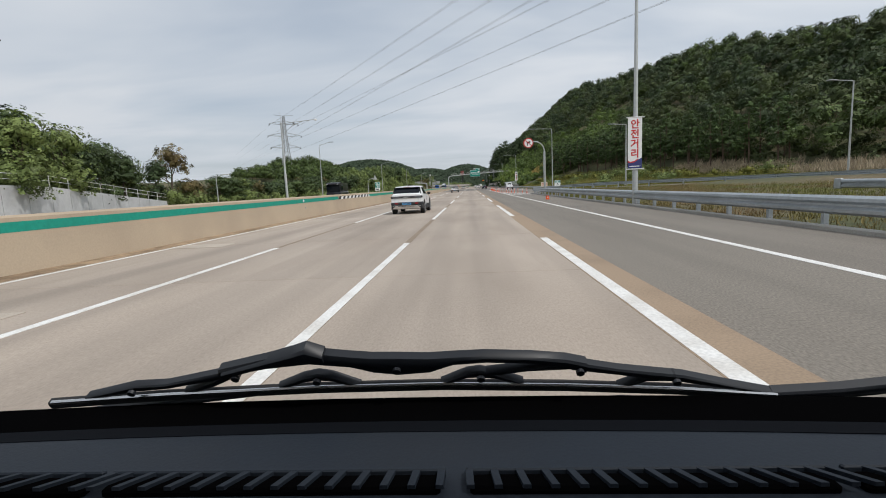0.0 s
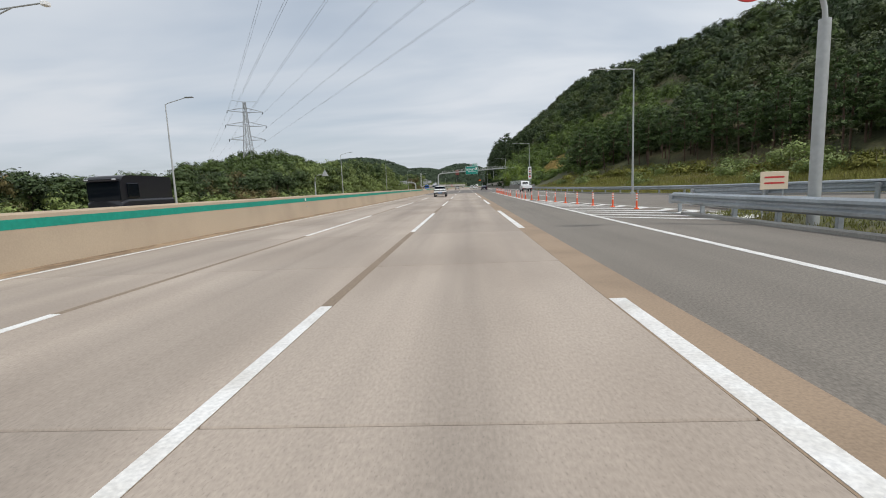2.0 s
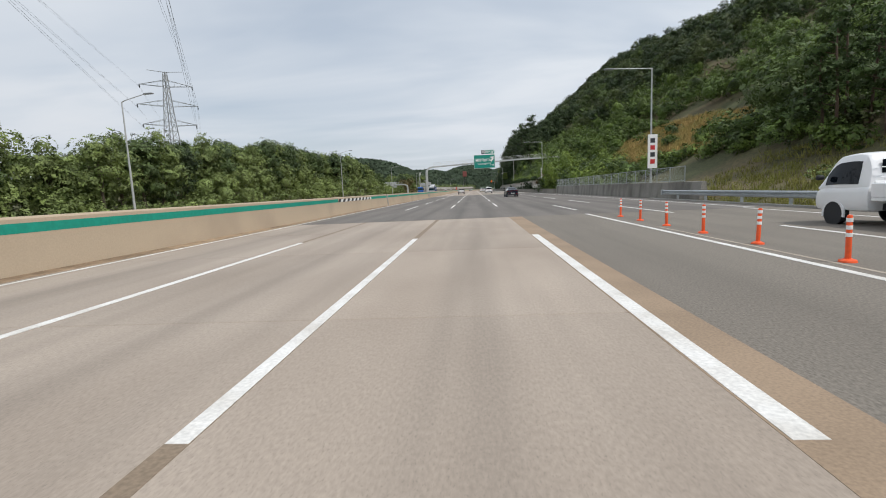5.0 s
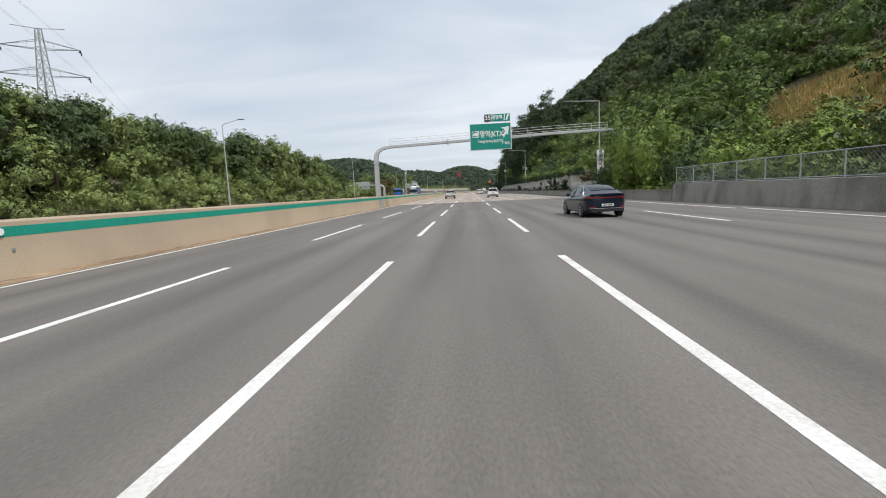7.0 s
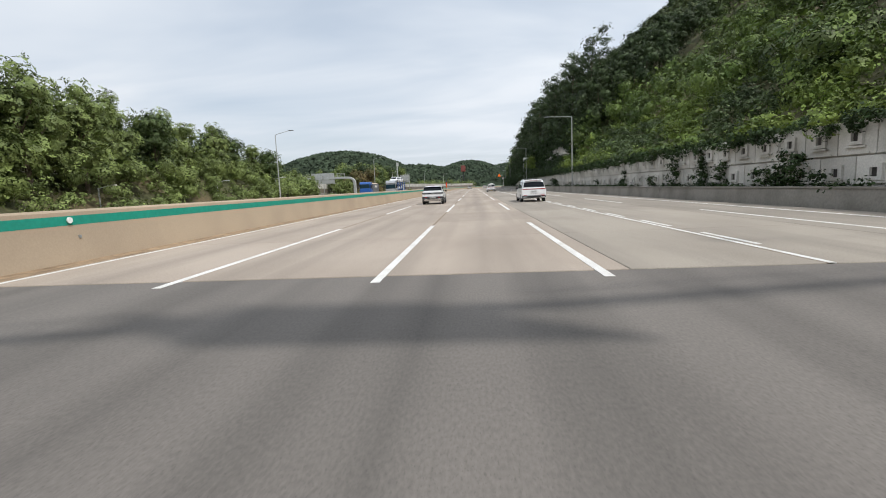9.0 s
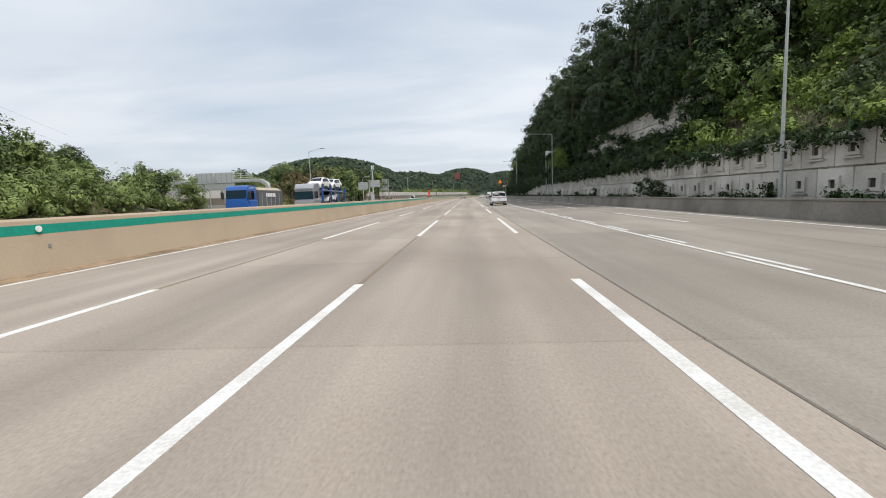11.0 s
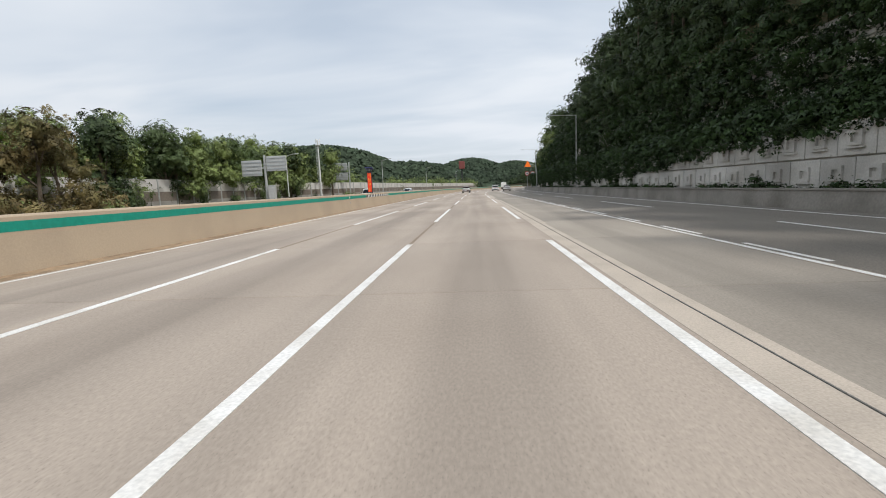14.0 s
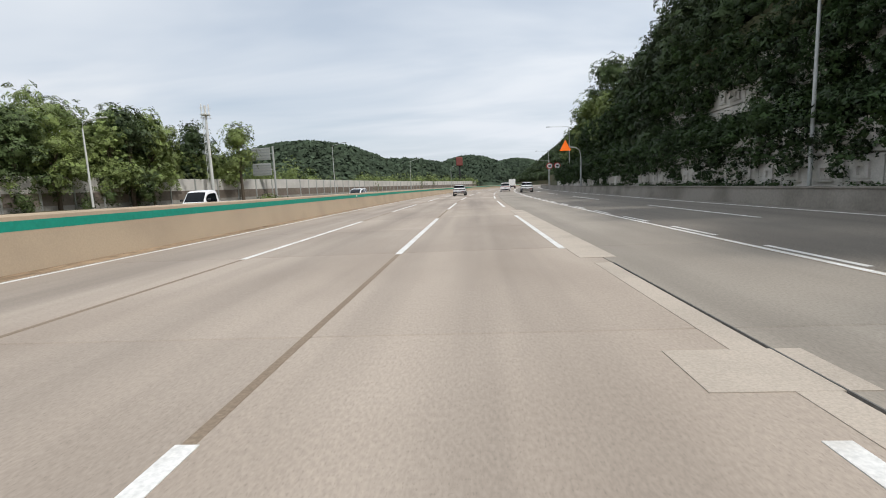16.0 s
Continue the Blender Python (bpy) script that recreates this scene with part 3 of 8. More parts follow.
edges = [-60, 36.8, 47.6, 158.5, 169.6, 397.8, 408.7, 740]
for a, b in zip(edges[0::2], edges[1::2]):
    band_piece("green_band", a, b, GREEN_BAND)
for a, b in zip(edges[1::2], edges[2::2]):
    n = 18
    w = (b - a) / n
    for k in range(n):
        band_piece("hatch_stripe", a + k * w, a + (k + 1) * w - 0.002, (BLACK_PAINT, SIGN_WHITE)[k % 2], slant=0.33 if k < n - 1 else 0.0)
for k in range(-1, 14):
    y = 29.3 + k * 51.9 if k < 4 else 185.5 + (k - 4) * 52
    y = {0: 29.3, 1: 77.7, 3: 185.4, 4: 239, 5: 290, 6: 341.2, 7: 392}.get(k, y if k < 7 else 392 + 52 * (k - 7))
    b = bend(y)
    s = Shape().disc((-9.8 + b, y, 1.03), 0.075, 0.03, "x", 12)
    part("reflector", s, REFLECT, median, "round white reflector")
    part("reflector_small", Shape().box((-9.83 + b, y + 0.2, 0.59), (-9.79 + b, y + 0.27, 0.66)), GALV, median)
rings = []
for y in np.arange(-60, 741, 1.6):
    b, reach = bend(y), -9.24 + 0.09 * noise.noise(Vector((0, y * 0.16, 4))) + 0.05 * noise.noise(Vector((0, y * 0.7, 9)))
    rings.append([(-9.76 + b, y, -0.01), (-9.76 + b, y, 0.035), (-9.6 + b, y, 0.012), (reach + b, y, 0.0045), (reach + b, y, -0.01)])
dirt = Shape().loft(rings)
structure("gutter_dirt", dirt, material("gutter_dust", (0.33, 0.235, 0.145), 0.95, grain=0.35, scale=8, blotch=0.85, blotch_scale=1.3, tint=(0.17, 0.115, 0.07), axis=(1, 0.3, 1)), "brown dust and grit in the barrier gutter", "dirt")


# ---- guard rails ----
def guard_rail(name, path, pitch, label, h=0.42, ends=True, tall=1.0):
    ob = thing(name, label, "guard rail")
    wave = [(0.0, 0.0), (-0.075, 0.045), (-0.08, 0.10), (-0.01, 0.15), (-0.01, 0.19), (-0.08, 0.24), (-0.075, 0.295), (0.0, 0.34), (0.012, 0.335), (-0.06, 0.29), (-0.065, 0.245), (0.004, 0.195), (0.004, 0.145), (-0.065, 0.095), (-0.06, 0.05), (0.012, 0.005)]
    part("beam", Shape().sweep([(u * tall, w * tall + h) for u, w in wave], path), GALV, ob, "corrugated galvanised steel beam", smooth=30)
    post = Shape().block((0.03, -0.055, -0.5), (0.17, 0.055, h + 0.28), 0.012).box((0.0, -0.05, h + 0.08), (0.05, 0.05, h + 0.26)).mesh("post", GALV)
    total = 0.0
    for a, b in zip(path, path[1:]):
        a, b = Vector(a), Vector(b)
        d = (b - a).length
        turn = math.atan2(-(b - a).x, (b - a).y)
        s = (pitch - total % pitch) % pitch
        while s < d:
            part("post", post, GALV, ob, at=Matrix.Translation(a.lerp(b, s / d)) @ Matrix.Rotation(turn, 4, "Z"))
            s += pitch
        total += d
    if ends:
        a = Vector(path[-1])
        s = Shape().block((-0.1, -0.02, h - 0.02), (0.03, 0.32, h + 0.36), 0.02)
        part("end_plate", s, GALV, ob, at=Matrix.Translation(a))
    return ob


guard_rail("guard_rail", [(8.72, y, 0.0) for y in range(-58, 66, 4)] + [(8.75, 67, 0), (8.95, 70, 0)], 2.2, "galvanised guard rail along the motorway shoulder", 0.36, True, 1.35)
rail = [(34, -40), (34, 0), (33.8, 20), (32.4, 34), (28.5, 44), (22.9, 49.7), (18.4, 56.6), (15.5, 60.8), (13.2, 66), (11.2, 73)]
guard_rail("guard_rail", [(x, y, ramp_z(y) - 0.08) for x, y in reversed(rail)], 4.0, "galvanised guard rail on the near side of the slip road")
guard_rail("guard_rail", [(14.0, y, 0.3) for y in range(-39, 22, 6)], 4.0, "short galvanised guard rail on the grass verge")
guard_rail("guard_rail", [(ramp_x(y) + 3.95, y, ramp_z(y)) for y in range(72, 164, 6)], 4.0, "galvanised guard rail on the far side of the slip road")


# ---- street lamps ----
def right_lamp(h=11.4, arm=3.4, flat=True):
    ob = thing("street_lamp", "tall grey steel street lamp beside the slip road", "street lamp", "street lamps on the near side")
    part("pole", Shape().tube([(0, 0, -0.4), (0, 0, 0.5), (0, 0, h - 0.15), (0, 0, h)], [0.11, 0.1, 0.055, 0.05], 10), POLE, ob, smooth=40)
    part("base_plate", Shape().block((-0.2, -0.2, -0.4), (0.2, 0.2, 0.03), 0.015), POLE, ob)
    part("arm", Shape().tube([(0, 0, h - 0.1), (-0.15, 0, h - 0.02), (-arm, 0, h + 0.12)], 0.04, 8), POLE, ob, smooth=40)
    part("lamp_head", Shape().block((-arm - 0.75, -0.16, h + 0.06), (-arm + 0.05, 0.16, h + 0.17), 0.04), LAMP_GLASS, ob, "flat lamp head")
    return ob


def left_lamp(h=10.6):
    ob = thing("street_lamp", "tapered grey street lamp with an angled arm beyond the median", "street lamp", "street lamps on the far side")
    part("pole", Shape().tube([(0, 0, -0.4), (0, 0, 0.5), (0, 0, h)], [0.12, 0.11, 0.05], 10), POLE, ob, smooth=40)
    part("arm", Shape().tube([(0, 0, h - 0.05), (0.3, 0, h + 0.1), (2.2, 0, h + 0.55)], 0.04, 8), POLE, ob, smooth=40)
    part("lamp_head", Shape().block((2.1, -0.15, h + 0.5), (2.95, 0.15, h + 0.62), 0.04), LAMP_GLASS, ob, "flat lamp head")
    return ob


first = right_lamp()
first.matrix_basis = pose(16, 95.4, 0.2)
for x, y in ((16.2, 169.2), (15.9, 234.9), (16.1, 303.5), (14.75, 363), (15.3, 428.5), (15.6, 495)):
    copy_thing(first, pose(x + bend(y) - (0.9 if 300 < y < 310 else 0), y, 0))
for y in (560, 625):
    copy_thing(first, pose(15.6 + bend(y), y, 0))
first = left_lamp()
first.matrix_basis = pose(-30, 96.8, 0.3)
for x, y, z in ((-30.6, 30, 0.2), (-30.3, 165, -0.3), (-31.2, 236, 0.6), (-30.4, 300.5, -0.1), (-29, 366, -0.2), (-30.6, 500, 0), (-30.6, 566, 0), (-30.6, 630, 0)):
    copy_thing(first, pose(x + bend(y), y, z))


def curved_lamp():
    ob = thing("street_lamp", "pale street lamp with a curved arm behind the median", "street lamp", "curved lamps")
    part("pole", Shape().tube([(0, 0, -0.5), (0, 0, 7.2)], [0.11, 0.07], 10), WHITE_STEEL, ob, smooth=40)
    part("arm", Shape().tube([(0, 0, 7.1), (0.1, 0, 7.6), (0.45, 0, 7.9), (1.5, 0, 8.1), (2.2, 0, 8.15)], 0.045, 8), WHITE_STEEL, ob, smooth=40)
    part("lamp_head", Shape().block((2.0, -0.14, 8.08), (2.7, 0.14, 8.2), 0.04), WHITE_STEEL, ob)
    return ob


curved = curved_lamp()
curved.matrix_basis = pose(-38.2, 450.5, 1.5)


def small_lamp():
    ob = thing("street_lamp", "short grey lamp of the lower side road", "street lamp", "short side road lamps")
    part("pole", Shape().tube([(0, 0, -3), (0, 0, 4.2)], [0.09, 0.06], 8), POLE, ob, smooth=40)
    part("arm", Shape().tube([(0, 0, 4.15), (1.2, 0, 4.4)], 0.04, 6), POLE, ob)
    part("lamp_head", Shape().block((1.0, -0.14, 4.34), (1.8, 0.14, 4.46), 0.03), WHITE_STEEL, ob)
    return ob


# the first three stand nearer than the side road, placed to fit the view
first = small_lamp()
first.matrix_basis = pose(-35.3, 270.6, -1.5)
for x, y, z in ((-35.4, 291.5, -0.8), (-35.4, 311, 0.0), (-47, 347, 0.3), (-34, 64, 0.1), (-40, 31, 2.6), (-46, 395, 0.4)):
    copy_thing(first, pose(x, y, z))
ramp_lamp = right_lamp(8.2, 1.7)
ramp_lamp["label"] = "slim grey lamp beside the slip road verge"
ramp_lamp.matrix_basis = pose(21.9, 70.4, 0.75)
far_lamp = right_lamp(8.9, 1.7)
far_lamp["label"] = "slim grey lamp on the far side of the slip road"
far_lamp.matrix_basis = pose(36.2, 50, 0.7)

# ---- banner pole ----
pole = thing("banner_pole", "grey pole carrying a white safety banner with red lettering", "banner", at=pose(8.75, 28.1, 0))
part("pole", Shape().tube([(0, 0, -0.4), (0, 0, 4.2), (0, 0, 4.25), (0, 0, 12)], [0.15, 0.13, 0.11, 0.07], 14), POLE, pole, smooth=40)
for z in (1.93, 4.6):
    part("banner_bar", Shape().tube([(-0.52, -0.14, z), (0.4, -0.14, z)], 0.03, 8), WHITE_STEEL, pole)
banner = part("banner", Shape().block((-0.44, -0.155, 1.97), (0.28, -0.135, 4.58), 0.004), SIGN_WHITE, pole, "white vinyl banner")
for k, ch in enumerate("안전거리"):
    part("lettering", words(ch, 0.5, SIGN_RED, bold=0.012), SIGN_RED, banner, "red letter", at=pose(-0.08, -0.16, 4.22 - 0.5 * k))
edge = [(-0.44, 2.3), (-0.3, 2.25), (-0.1, 2.29), (0.1, 2.42), (0.28, 2.52)]
foot_band = Shape().loft([[(x, -0.16, 1.97), (x, -0.16, z)] for x, z in edge], closed=False)
part("navy_band", foot_band, SIGN_BLUE, banner)
foot_band = Shape().loft([[(x, -0.159, z), (x, -0.159, z + 0.07)] for x, z in edge[:4]], closed=False)
part("red_band", foot_band, SIGN_RED, banner)
part("print_bar", Shape().box((-0.36, -0.166, 2.06), (0.2, -0.162, 2.1)), SIGN_WHITE, banner)

banner = thing("banner_sign", "narrow white roadside banner fixed to a lamp pole", "banner", at=pose(15.9, 234.6, 0))
part("banner", Shape().block((-0.42, -0.18, 2.6), (0.42, -0.14, 5.6), 0.006), SIGN_WHITE, banner)
for k, ch in enumerate("멈출때비상등"):
    part("lettering", words(ch, 0.44, SIGN_BLACK if k < 3 else SIGN_RED, bold=0.008), SIGN_BLACK if k < 3 else SIGN_RED, banner, "dark letter" if k < 3 else "red letter", at=pose(0, -0.187, 5.35 - 0.49 * k))
part("clamp", Shape().box((-0.08, -0.15, 2.9), (0.08, 0.06, 3.0)).box((-0.08, -0.15, 5.2), (0.08, 0.06, 5.3)), POLE, banner)
banner = thing("banner_sign", "narrow white roadside banner fixed to a lamp pole", "banner", at=pose(16.2, 169.0, 0))
part("banner", Shape().block((-0.42, -0.18, 2.6), (0.42, -0.14, 5.6), 0.006), SIGN_WHITE, banner)
for k in range(4):
    part("print_bar", Shape().box((-0.2, -0.188, 3.0 + 0.62 * k), (0.2, -0.182, 3.4 + 0.62 * k)), SIGN_BLACK if k % 2 else SIGN_RED, banner)
part("clamp", Shape().box((-0.08, -0.15, 2.9), (0.08, 0.06, 3.0)).box((-0.08, -0.15, 5.2), (0.08, 0.06, 5.3)), POLE, banner)

# ---- no right turn sign on a curved pole ----
sign = thing("no_right_turn_sign", "round red and white no turning sign on a curved pole", "road sign", at=pose(9.35, 62.4, 0))
part("pole", Shape().tube([(0, 0, -0.4), (0, 0, 5.3)], [0.15, 0.14], 12), POLE, sign, smooth=40)
arc = [(-1.15 + 1.15 * math.cos(a), 0, 5.3 + 1.25 * math.sin(a)) for a in np.linspace(0, math.pi / 2, 9)]
part("arm", Shape().tube(arc + [(-1.55, 0, 6.55)], 0.065, 10), POLE, sign, smooth=40)
face = part("sign_face", Shape().disc((-1.95, -0.07, 6.42), 0.62, 0.05, "y", 36), SIGN_RED, sign, "red rim")
part("sign_field", Shape().disc((-1.95, -0.10, 6.42), 0.50, 0.012, "y", 36), SIGN_WHITE, face)
part("arrow", Shape().box((-2.15, -0.115, 6.1), (-2.03, -0.107, 6.5)).box((-2.15, -0.115, 6.46), (-1.85, -0.107, 6.58)).add([(-1.87, -0.111, 6.38), (-1.87, -0.111, 6.66), (-1.62, -0.111, 6.52)], [(0, 2, 1)]), SIGN_BLACK, face)
part("bar", Shape().box((-0.5, -0.004, -0.045), (0.5, 0.004, 0.045), pose(-1.95, -0.122, 6.42, 0, 40, 0)), SIGN_RED, face)

# ---- kilometre post, small notice, delineator, traffic cone ----
post = thing("distance_post", "small green and white distance post", "road sign", at=pose(8.95, 51.7, 0))
part("pole", Shape().tube([(0, 0, -0.3), (0, 0, 1.35)], 0.03, 8), POLE, post)
face = part("sign_face", Shape().block((-0.3, -0.06, 1.02), (0.3, -0.035, 1.62), 0.006), SIGN_WHITE, post)
part("green_field", Shape().box((-0.28, -0.068, 1.35), (0.28, -0.062, 1.6)), SIGN_GREEN, face)
part("lettering", words("332", 0.3, SIGN_WHITE, bold=0.006), SIGN_WHITE, face, at=pose(0, -0.072, 1.47))
part("lettering", words(".0", 0.32, SIGN_BLACK, bold=0.006), SIGN_BLACK, face, at=pose(0, -0.066, 1.19))
note = thing("notice_board", "small cream notice board on two legs", "road sign", at=pose(9.6, 64.5, 0))
part("board", Shape().block((-0.42, -0.03, 0.95), (0.42, 0.0, 1.5), 0.006), material("cream_sign", (0.72, 0.6, 0.45), 0.6, grain=0.05), note)
for x in (-0.3, 0.3):
    part("leg", Shape().tube([(x, 0.02, -0.3), (x, 0.02, 1.4)], 0.02, 6), POLE, note)
for k in range(2):
    part("print_bar", Shape().box((-0.3, -0.036, 1.12 + 0.18 * k), (0.3, -0.032, 1.17 + 0.18 * k)), SIGN_RED, note)
cone = thing("warning_lamp", "orange road warning lamp lying by the lane edge", "warning lamp", at=pose(6.55, 43.2, 0))
part("base", Shape().block((-0.16, -0.16, 0), (0.16, 0.16, 0.06), 0.02), ORANGE, cone)
part("body", Shape().tube([(0, 0, 0.05), (0, 0, 0.2), (0, 0, 0.32)], [0.15, 0.14, 0.11], 14), ORANGE, cone, smooth=40)
part("lens", Shape().disc((0, -0.145, 0.19), 0.05, 0.02, "y", 12), REFLECT, cone)


def lane_post():
    ob = thing("delineator_post", "orange flexible lane post with white reflective bands", "lane post", "lane posts along the gore")
    part("base", Shape().tube([(0, 0, 0.0), (0, 0, 0.035), (0, 0, 0.06)], [0.13, 0.12, 0.06], 14), ORANGE, ob, smooth=40)
    tube = part("tube", Shape().tube([(0, 0, 0.05), (0, 0, 0.74), (0, 0, 0.77)], [0.043, 0.04, 0.03], 12), ORANGE, ob, smooth=40)
    for z in (0.42, 0.54, 0.66):
        part("band", Shape().tube([(0, 0, z), (0, 0, z + 0.065)], 0.045, 12), REFLECT, tube, "white reflective band", smooth=40)
    return ob


first = lane_post()
first.matrix_basis = pose(8.3, 72.6, 0)
POST_Y = [72.6 + 2.42 * k for k in range(1, 9)] + [94.4, 97.0, 99.5, 102, 108.2, 110.4, 115.2, 119.9, 122.7] + [125.2 + 2.5 * k for k in range(9)]
for y in POST_Y:
    copy_thing(first, pose(lerp(y, (72.6, 79.2, 94.4, 110, 115, 120, 150), (8.3, 7.2, 5.68, 5.56, 5.65, 5.85, 6.3)), y, 0, 0, random.uniform(-4, 4), random.uniform(0, 90)))

# ---- sign gantry ----
gantry = thing("sign_gantry", "grey steel sign gantry arching over the motorway", "sign gantry", at=pose(0, 230.4, 0))
cols = [(-10.1, -2.2, 1.2), (-10.1, -2.2, 5.2), (-10.05, -2.18, 5.75), (-9.8, -2.1, 6.2), (-9.35, -2.0, 6.47), (-8.6, -1.85, 6.6)]
BEAM_X, BEAM_Y, BEAM_Z = (-8.7, 0.3, 5, 9, 19.3), (-1.87, 0.2, 0.75, 1.4, 3.0), (6.6, 7.1, 7.27, 7.5, 7.85)


def square_tube(pts, r):
    s = Shape()
    rings = []
    for i, p in enumerate(pts):
        d = (Vector(pts[min(i + 1, len(pts) - 1)]) - Vector(pts[max(i - 1, 0)])).normalized()
        up = Vector((0, 1, 0))
        side = d.cross(up).normalized()
        k = r if not isinstance(r, list) else r[i]
        rings.append([Vector(p) + side * a * k + up * b * k for a, b in ((-1, -0.75), (-0.75, -1), (0.75, -1), (1, -0.75), (1, 0.75), (0.75, 1), (-0.75, 1), (-1, 0.75))])
    return s.loft(rings)


part("column", square_tube(cols, [0.26, 0.24, 0.23, 0.2, 0.18, 0.17]), POLE, gantry, smooth=40)
part("column_collar", Shape().block((-10.42, -2.52, 4.82), (-9.78, -1.88, 4.92), 0.02), POLE, gantry)
part("column_foot", Shape().block((-10.28, -2.48, 1.2), (-9.92, -1.92, 1.3), 0.02), POLE, gantry)
part("beam", square_tube(list(zip(BEAM_X, BEAM_Y, BEAM_Z)), 0.16), POLE, gantry, smooth=40)
for x in (-2.2, 7.2):
    part("beam_flange", Shape().block((x - 0.06, lerp(x, BEAM_X, BEAM_Y) - 0.26, lerp(x, BEAM_X, BEAM_Z) - 0.27), (x + 0.06, lerp(x, BEAM_X, BEAM_Y) + 0.26, lerp(x, BEAM_X, BEAM_Z) + 0.27), 0.015), POLE, gantry)
part("far_column", square_tube([(19.3, 3.0, 0.5), (19.3, 3.0, 7.9)], 0.17), POLE, gantry, smooth=40)
for lo, hi in ((-8.6, 0.2), (5.1, 16.4)):
    for z in (0.35, 0.62, 0.9):
        pts = [(x, lerp(x, BEAM_X, BEAM_Y) + 0.4, lerp(x, BEAM_X, BEAM_Z) + z) for x in np.linspace(lo, hi, 8)]
        part("walkway_rail", Shape().tube(pts, 0.022, 6), WHITE_STEEL, gantry)
    for x in np.linspace(lo, hi, 7):
        y, z = lerp(x, BEAM_X, BEAM_Y), lerp(x, BEAM_X, BEAM_Z)
        part("walkway_post", Shape().tube([(x, y, z + 0.1), (x, y + 0.4, z + 0.15), (x, y + 0.4, z + 0.92)], 0.025, 6), WHITE_STEEL, gantry)
board = part("sign_board", Shape().block((0.3, -0.06, 5.9), (4.95, 0.0, 8.86), 0.03), SIGN_WHITE, gantry, "large green direction sign")
part("green_field", Shape().box((0.37, -0.07, 5.97), (4.88, -0.062, 8.79)), SIGN_GREEN, board)
part("lettering", words("광명역(KTX)", 0.82, SIGN_WHITE, bold=0.014, wide=0.78), SIGN_WHITE, board, at=pose(2.55, -0.08, 7.62))
part("lettering", words("Gwangmyeong Stn(KTX)", 0.46, SIGN_WHITE, bold=0.006, wide=0.62), SIGN_WHITE, board, at=pose(2.6, -0.08, 6.88))
part("lettering", words("1 km", 0.5, SIGN_WHITE, bold=0.01, wide=0.85), SIGN_WHITE, board, at=pose(4.3, -0.08, 6.62))
train = Shape().box((0.55, -0.08, 7.35), (1.28, -0.072, 7.4)).box((0.55, -0.08, 7.95), (1.28, -0.072, 8.0)).box((0.55, -0.08, 7.35), (0.6, -0.072, 8.0)).box((1.23, -0.08, 7.35), (1.28, -0.072, 8.0))
train.add([(0.66, -0.078, 7.55), (1.18, -0.078, 7.5), (1.2, -0.078, 7.75), (0.9, -0.078, 7.85), (0.68, -0.078, 7.72)], [(0, 1, 2, 3, 4)])
part("train_symbol", train, SIGN_WHITE, board)
arrow = Shape().add([(3.95, -0.08, 7.5), (4.12, -0.08, 7.32), (4.42, -0.08, 7.62), (4.55, -0.08, 7.42), (4.72, -0.08, 8.42), (3.8, -0.08, 8.3), (4.14, -0.08, 8.1), (4.28, -0.08, 7.82)], [(0, 1, 2, 7), (2, 3, 4), (7, 2, 4, 6), (6, 4, 5)])
part("arrow", arrow, SIGN_WHITE, board)
tab = part("exit_board", Shape().block((1.95, -0.05, 8.96), (4.9, 0.0, 9.86), 0.02), SIGN_WHITE, gantry, "green exit number board")
part("green_field", Shape().box((2.8, -0.062, 9.02), (4.84, -0.054, 9.8)), SIGN_GREEN, tab)
part("number_field", Shape().box((2.0, -0.062, 9.02), (2.72, -0.054, 9.8)), SIGN_BLACK, tab)
part("lettering", words("35", 0.66, SIGN_WHITE, bold=0.012), SIGN_WHITE, tab, at=pose(2.37, -0.07, 9.42))
part("lettering", words("광명역", 0.5, SIGN_WHITE, bold=0.012, wide=0.85), SIGN_WHITE, tab, at=pose(3.42, -0.07, 9.42))
fork = Shape().add([(4.12, -0.07, 9.1), (4.26, -0.07, 9.1), (4.3, -0.07, 9.75), (4.2, -0.07, 9.75)], [(0, 1, 2, 3)]).add([(4.36, -0.07, 9.1), (4.52, -0.07, 9.1), (4.78, -0.07, 9.75), (4.6, -0.07, 9.75), (4.42, -0.07, 9.45)], [(0, 1, 2, 3, 4)])
part("fork_symbol", fork, SIGN_WHITE, tab)
for x in (2.3, 4.4):
    part("board_strut", Shape().box((x - 0.05, 0.0, 6.2), (x + 0.05, 0.12, 9.7)).box((x - 0.06, 0.0, 7.75), (x + 0.06, 0.75, 8.0)), POLE, gantry)

# ---- camera mast and other far side signs ----
mast = thing("camera_mast", "tall grey mast with a braced arm and small cameras", "mast", at=pose(-29.6, 77, 0))
part("pole", Shape().tube([(0, 0, -0.4), (0, 0, 4.6), (0, 0, 4.65), (0, 0, 12.8)], [0.2, 0.18, 0.15, 0.11], 12), POLE, mast, smooth=40)
part("collar", Shape().tube([(0, 0, 4.4), (0, 0, 4.65)], 0.22, 12), POLE, mast)
part("arm", Shape().tube([(0, 0, 12.6), (5.6, 0, 13.0)], 0.05, 8), POLE, mast)
part("brace", Shape().tube([(0, 0, 10.2), (0.6, 0, 11.3), (1.8, 0, 12.2), (3.6, 0, 12.85)], 0.045, 8), POLE, mast, smooth=40)
part("rod", Shape().tube([(0, 0, 12.8), (0, 0, 14.4)], 0.02, 6), POLE, mast)
part("camera_box", Shape().block((5.4, -0.12, 12.85), (5.75, 0.3, 13.1), 0.03), SIGN_WHITE, mast)
part("camera_box", Shape().block((1.9, -0.1, 12.5), (2.15, 0.2, 12.7), 0.03), LAMP_GLASS, mast)

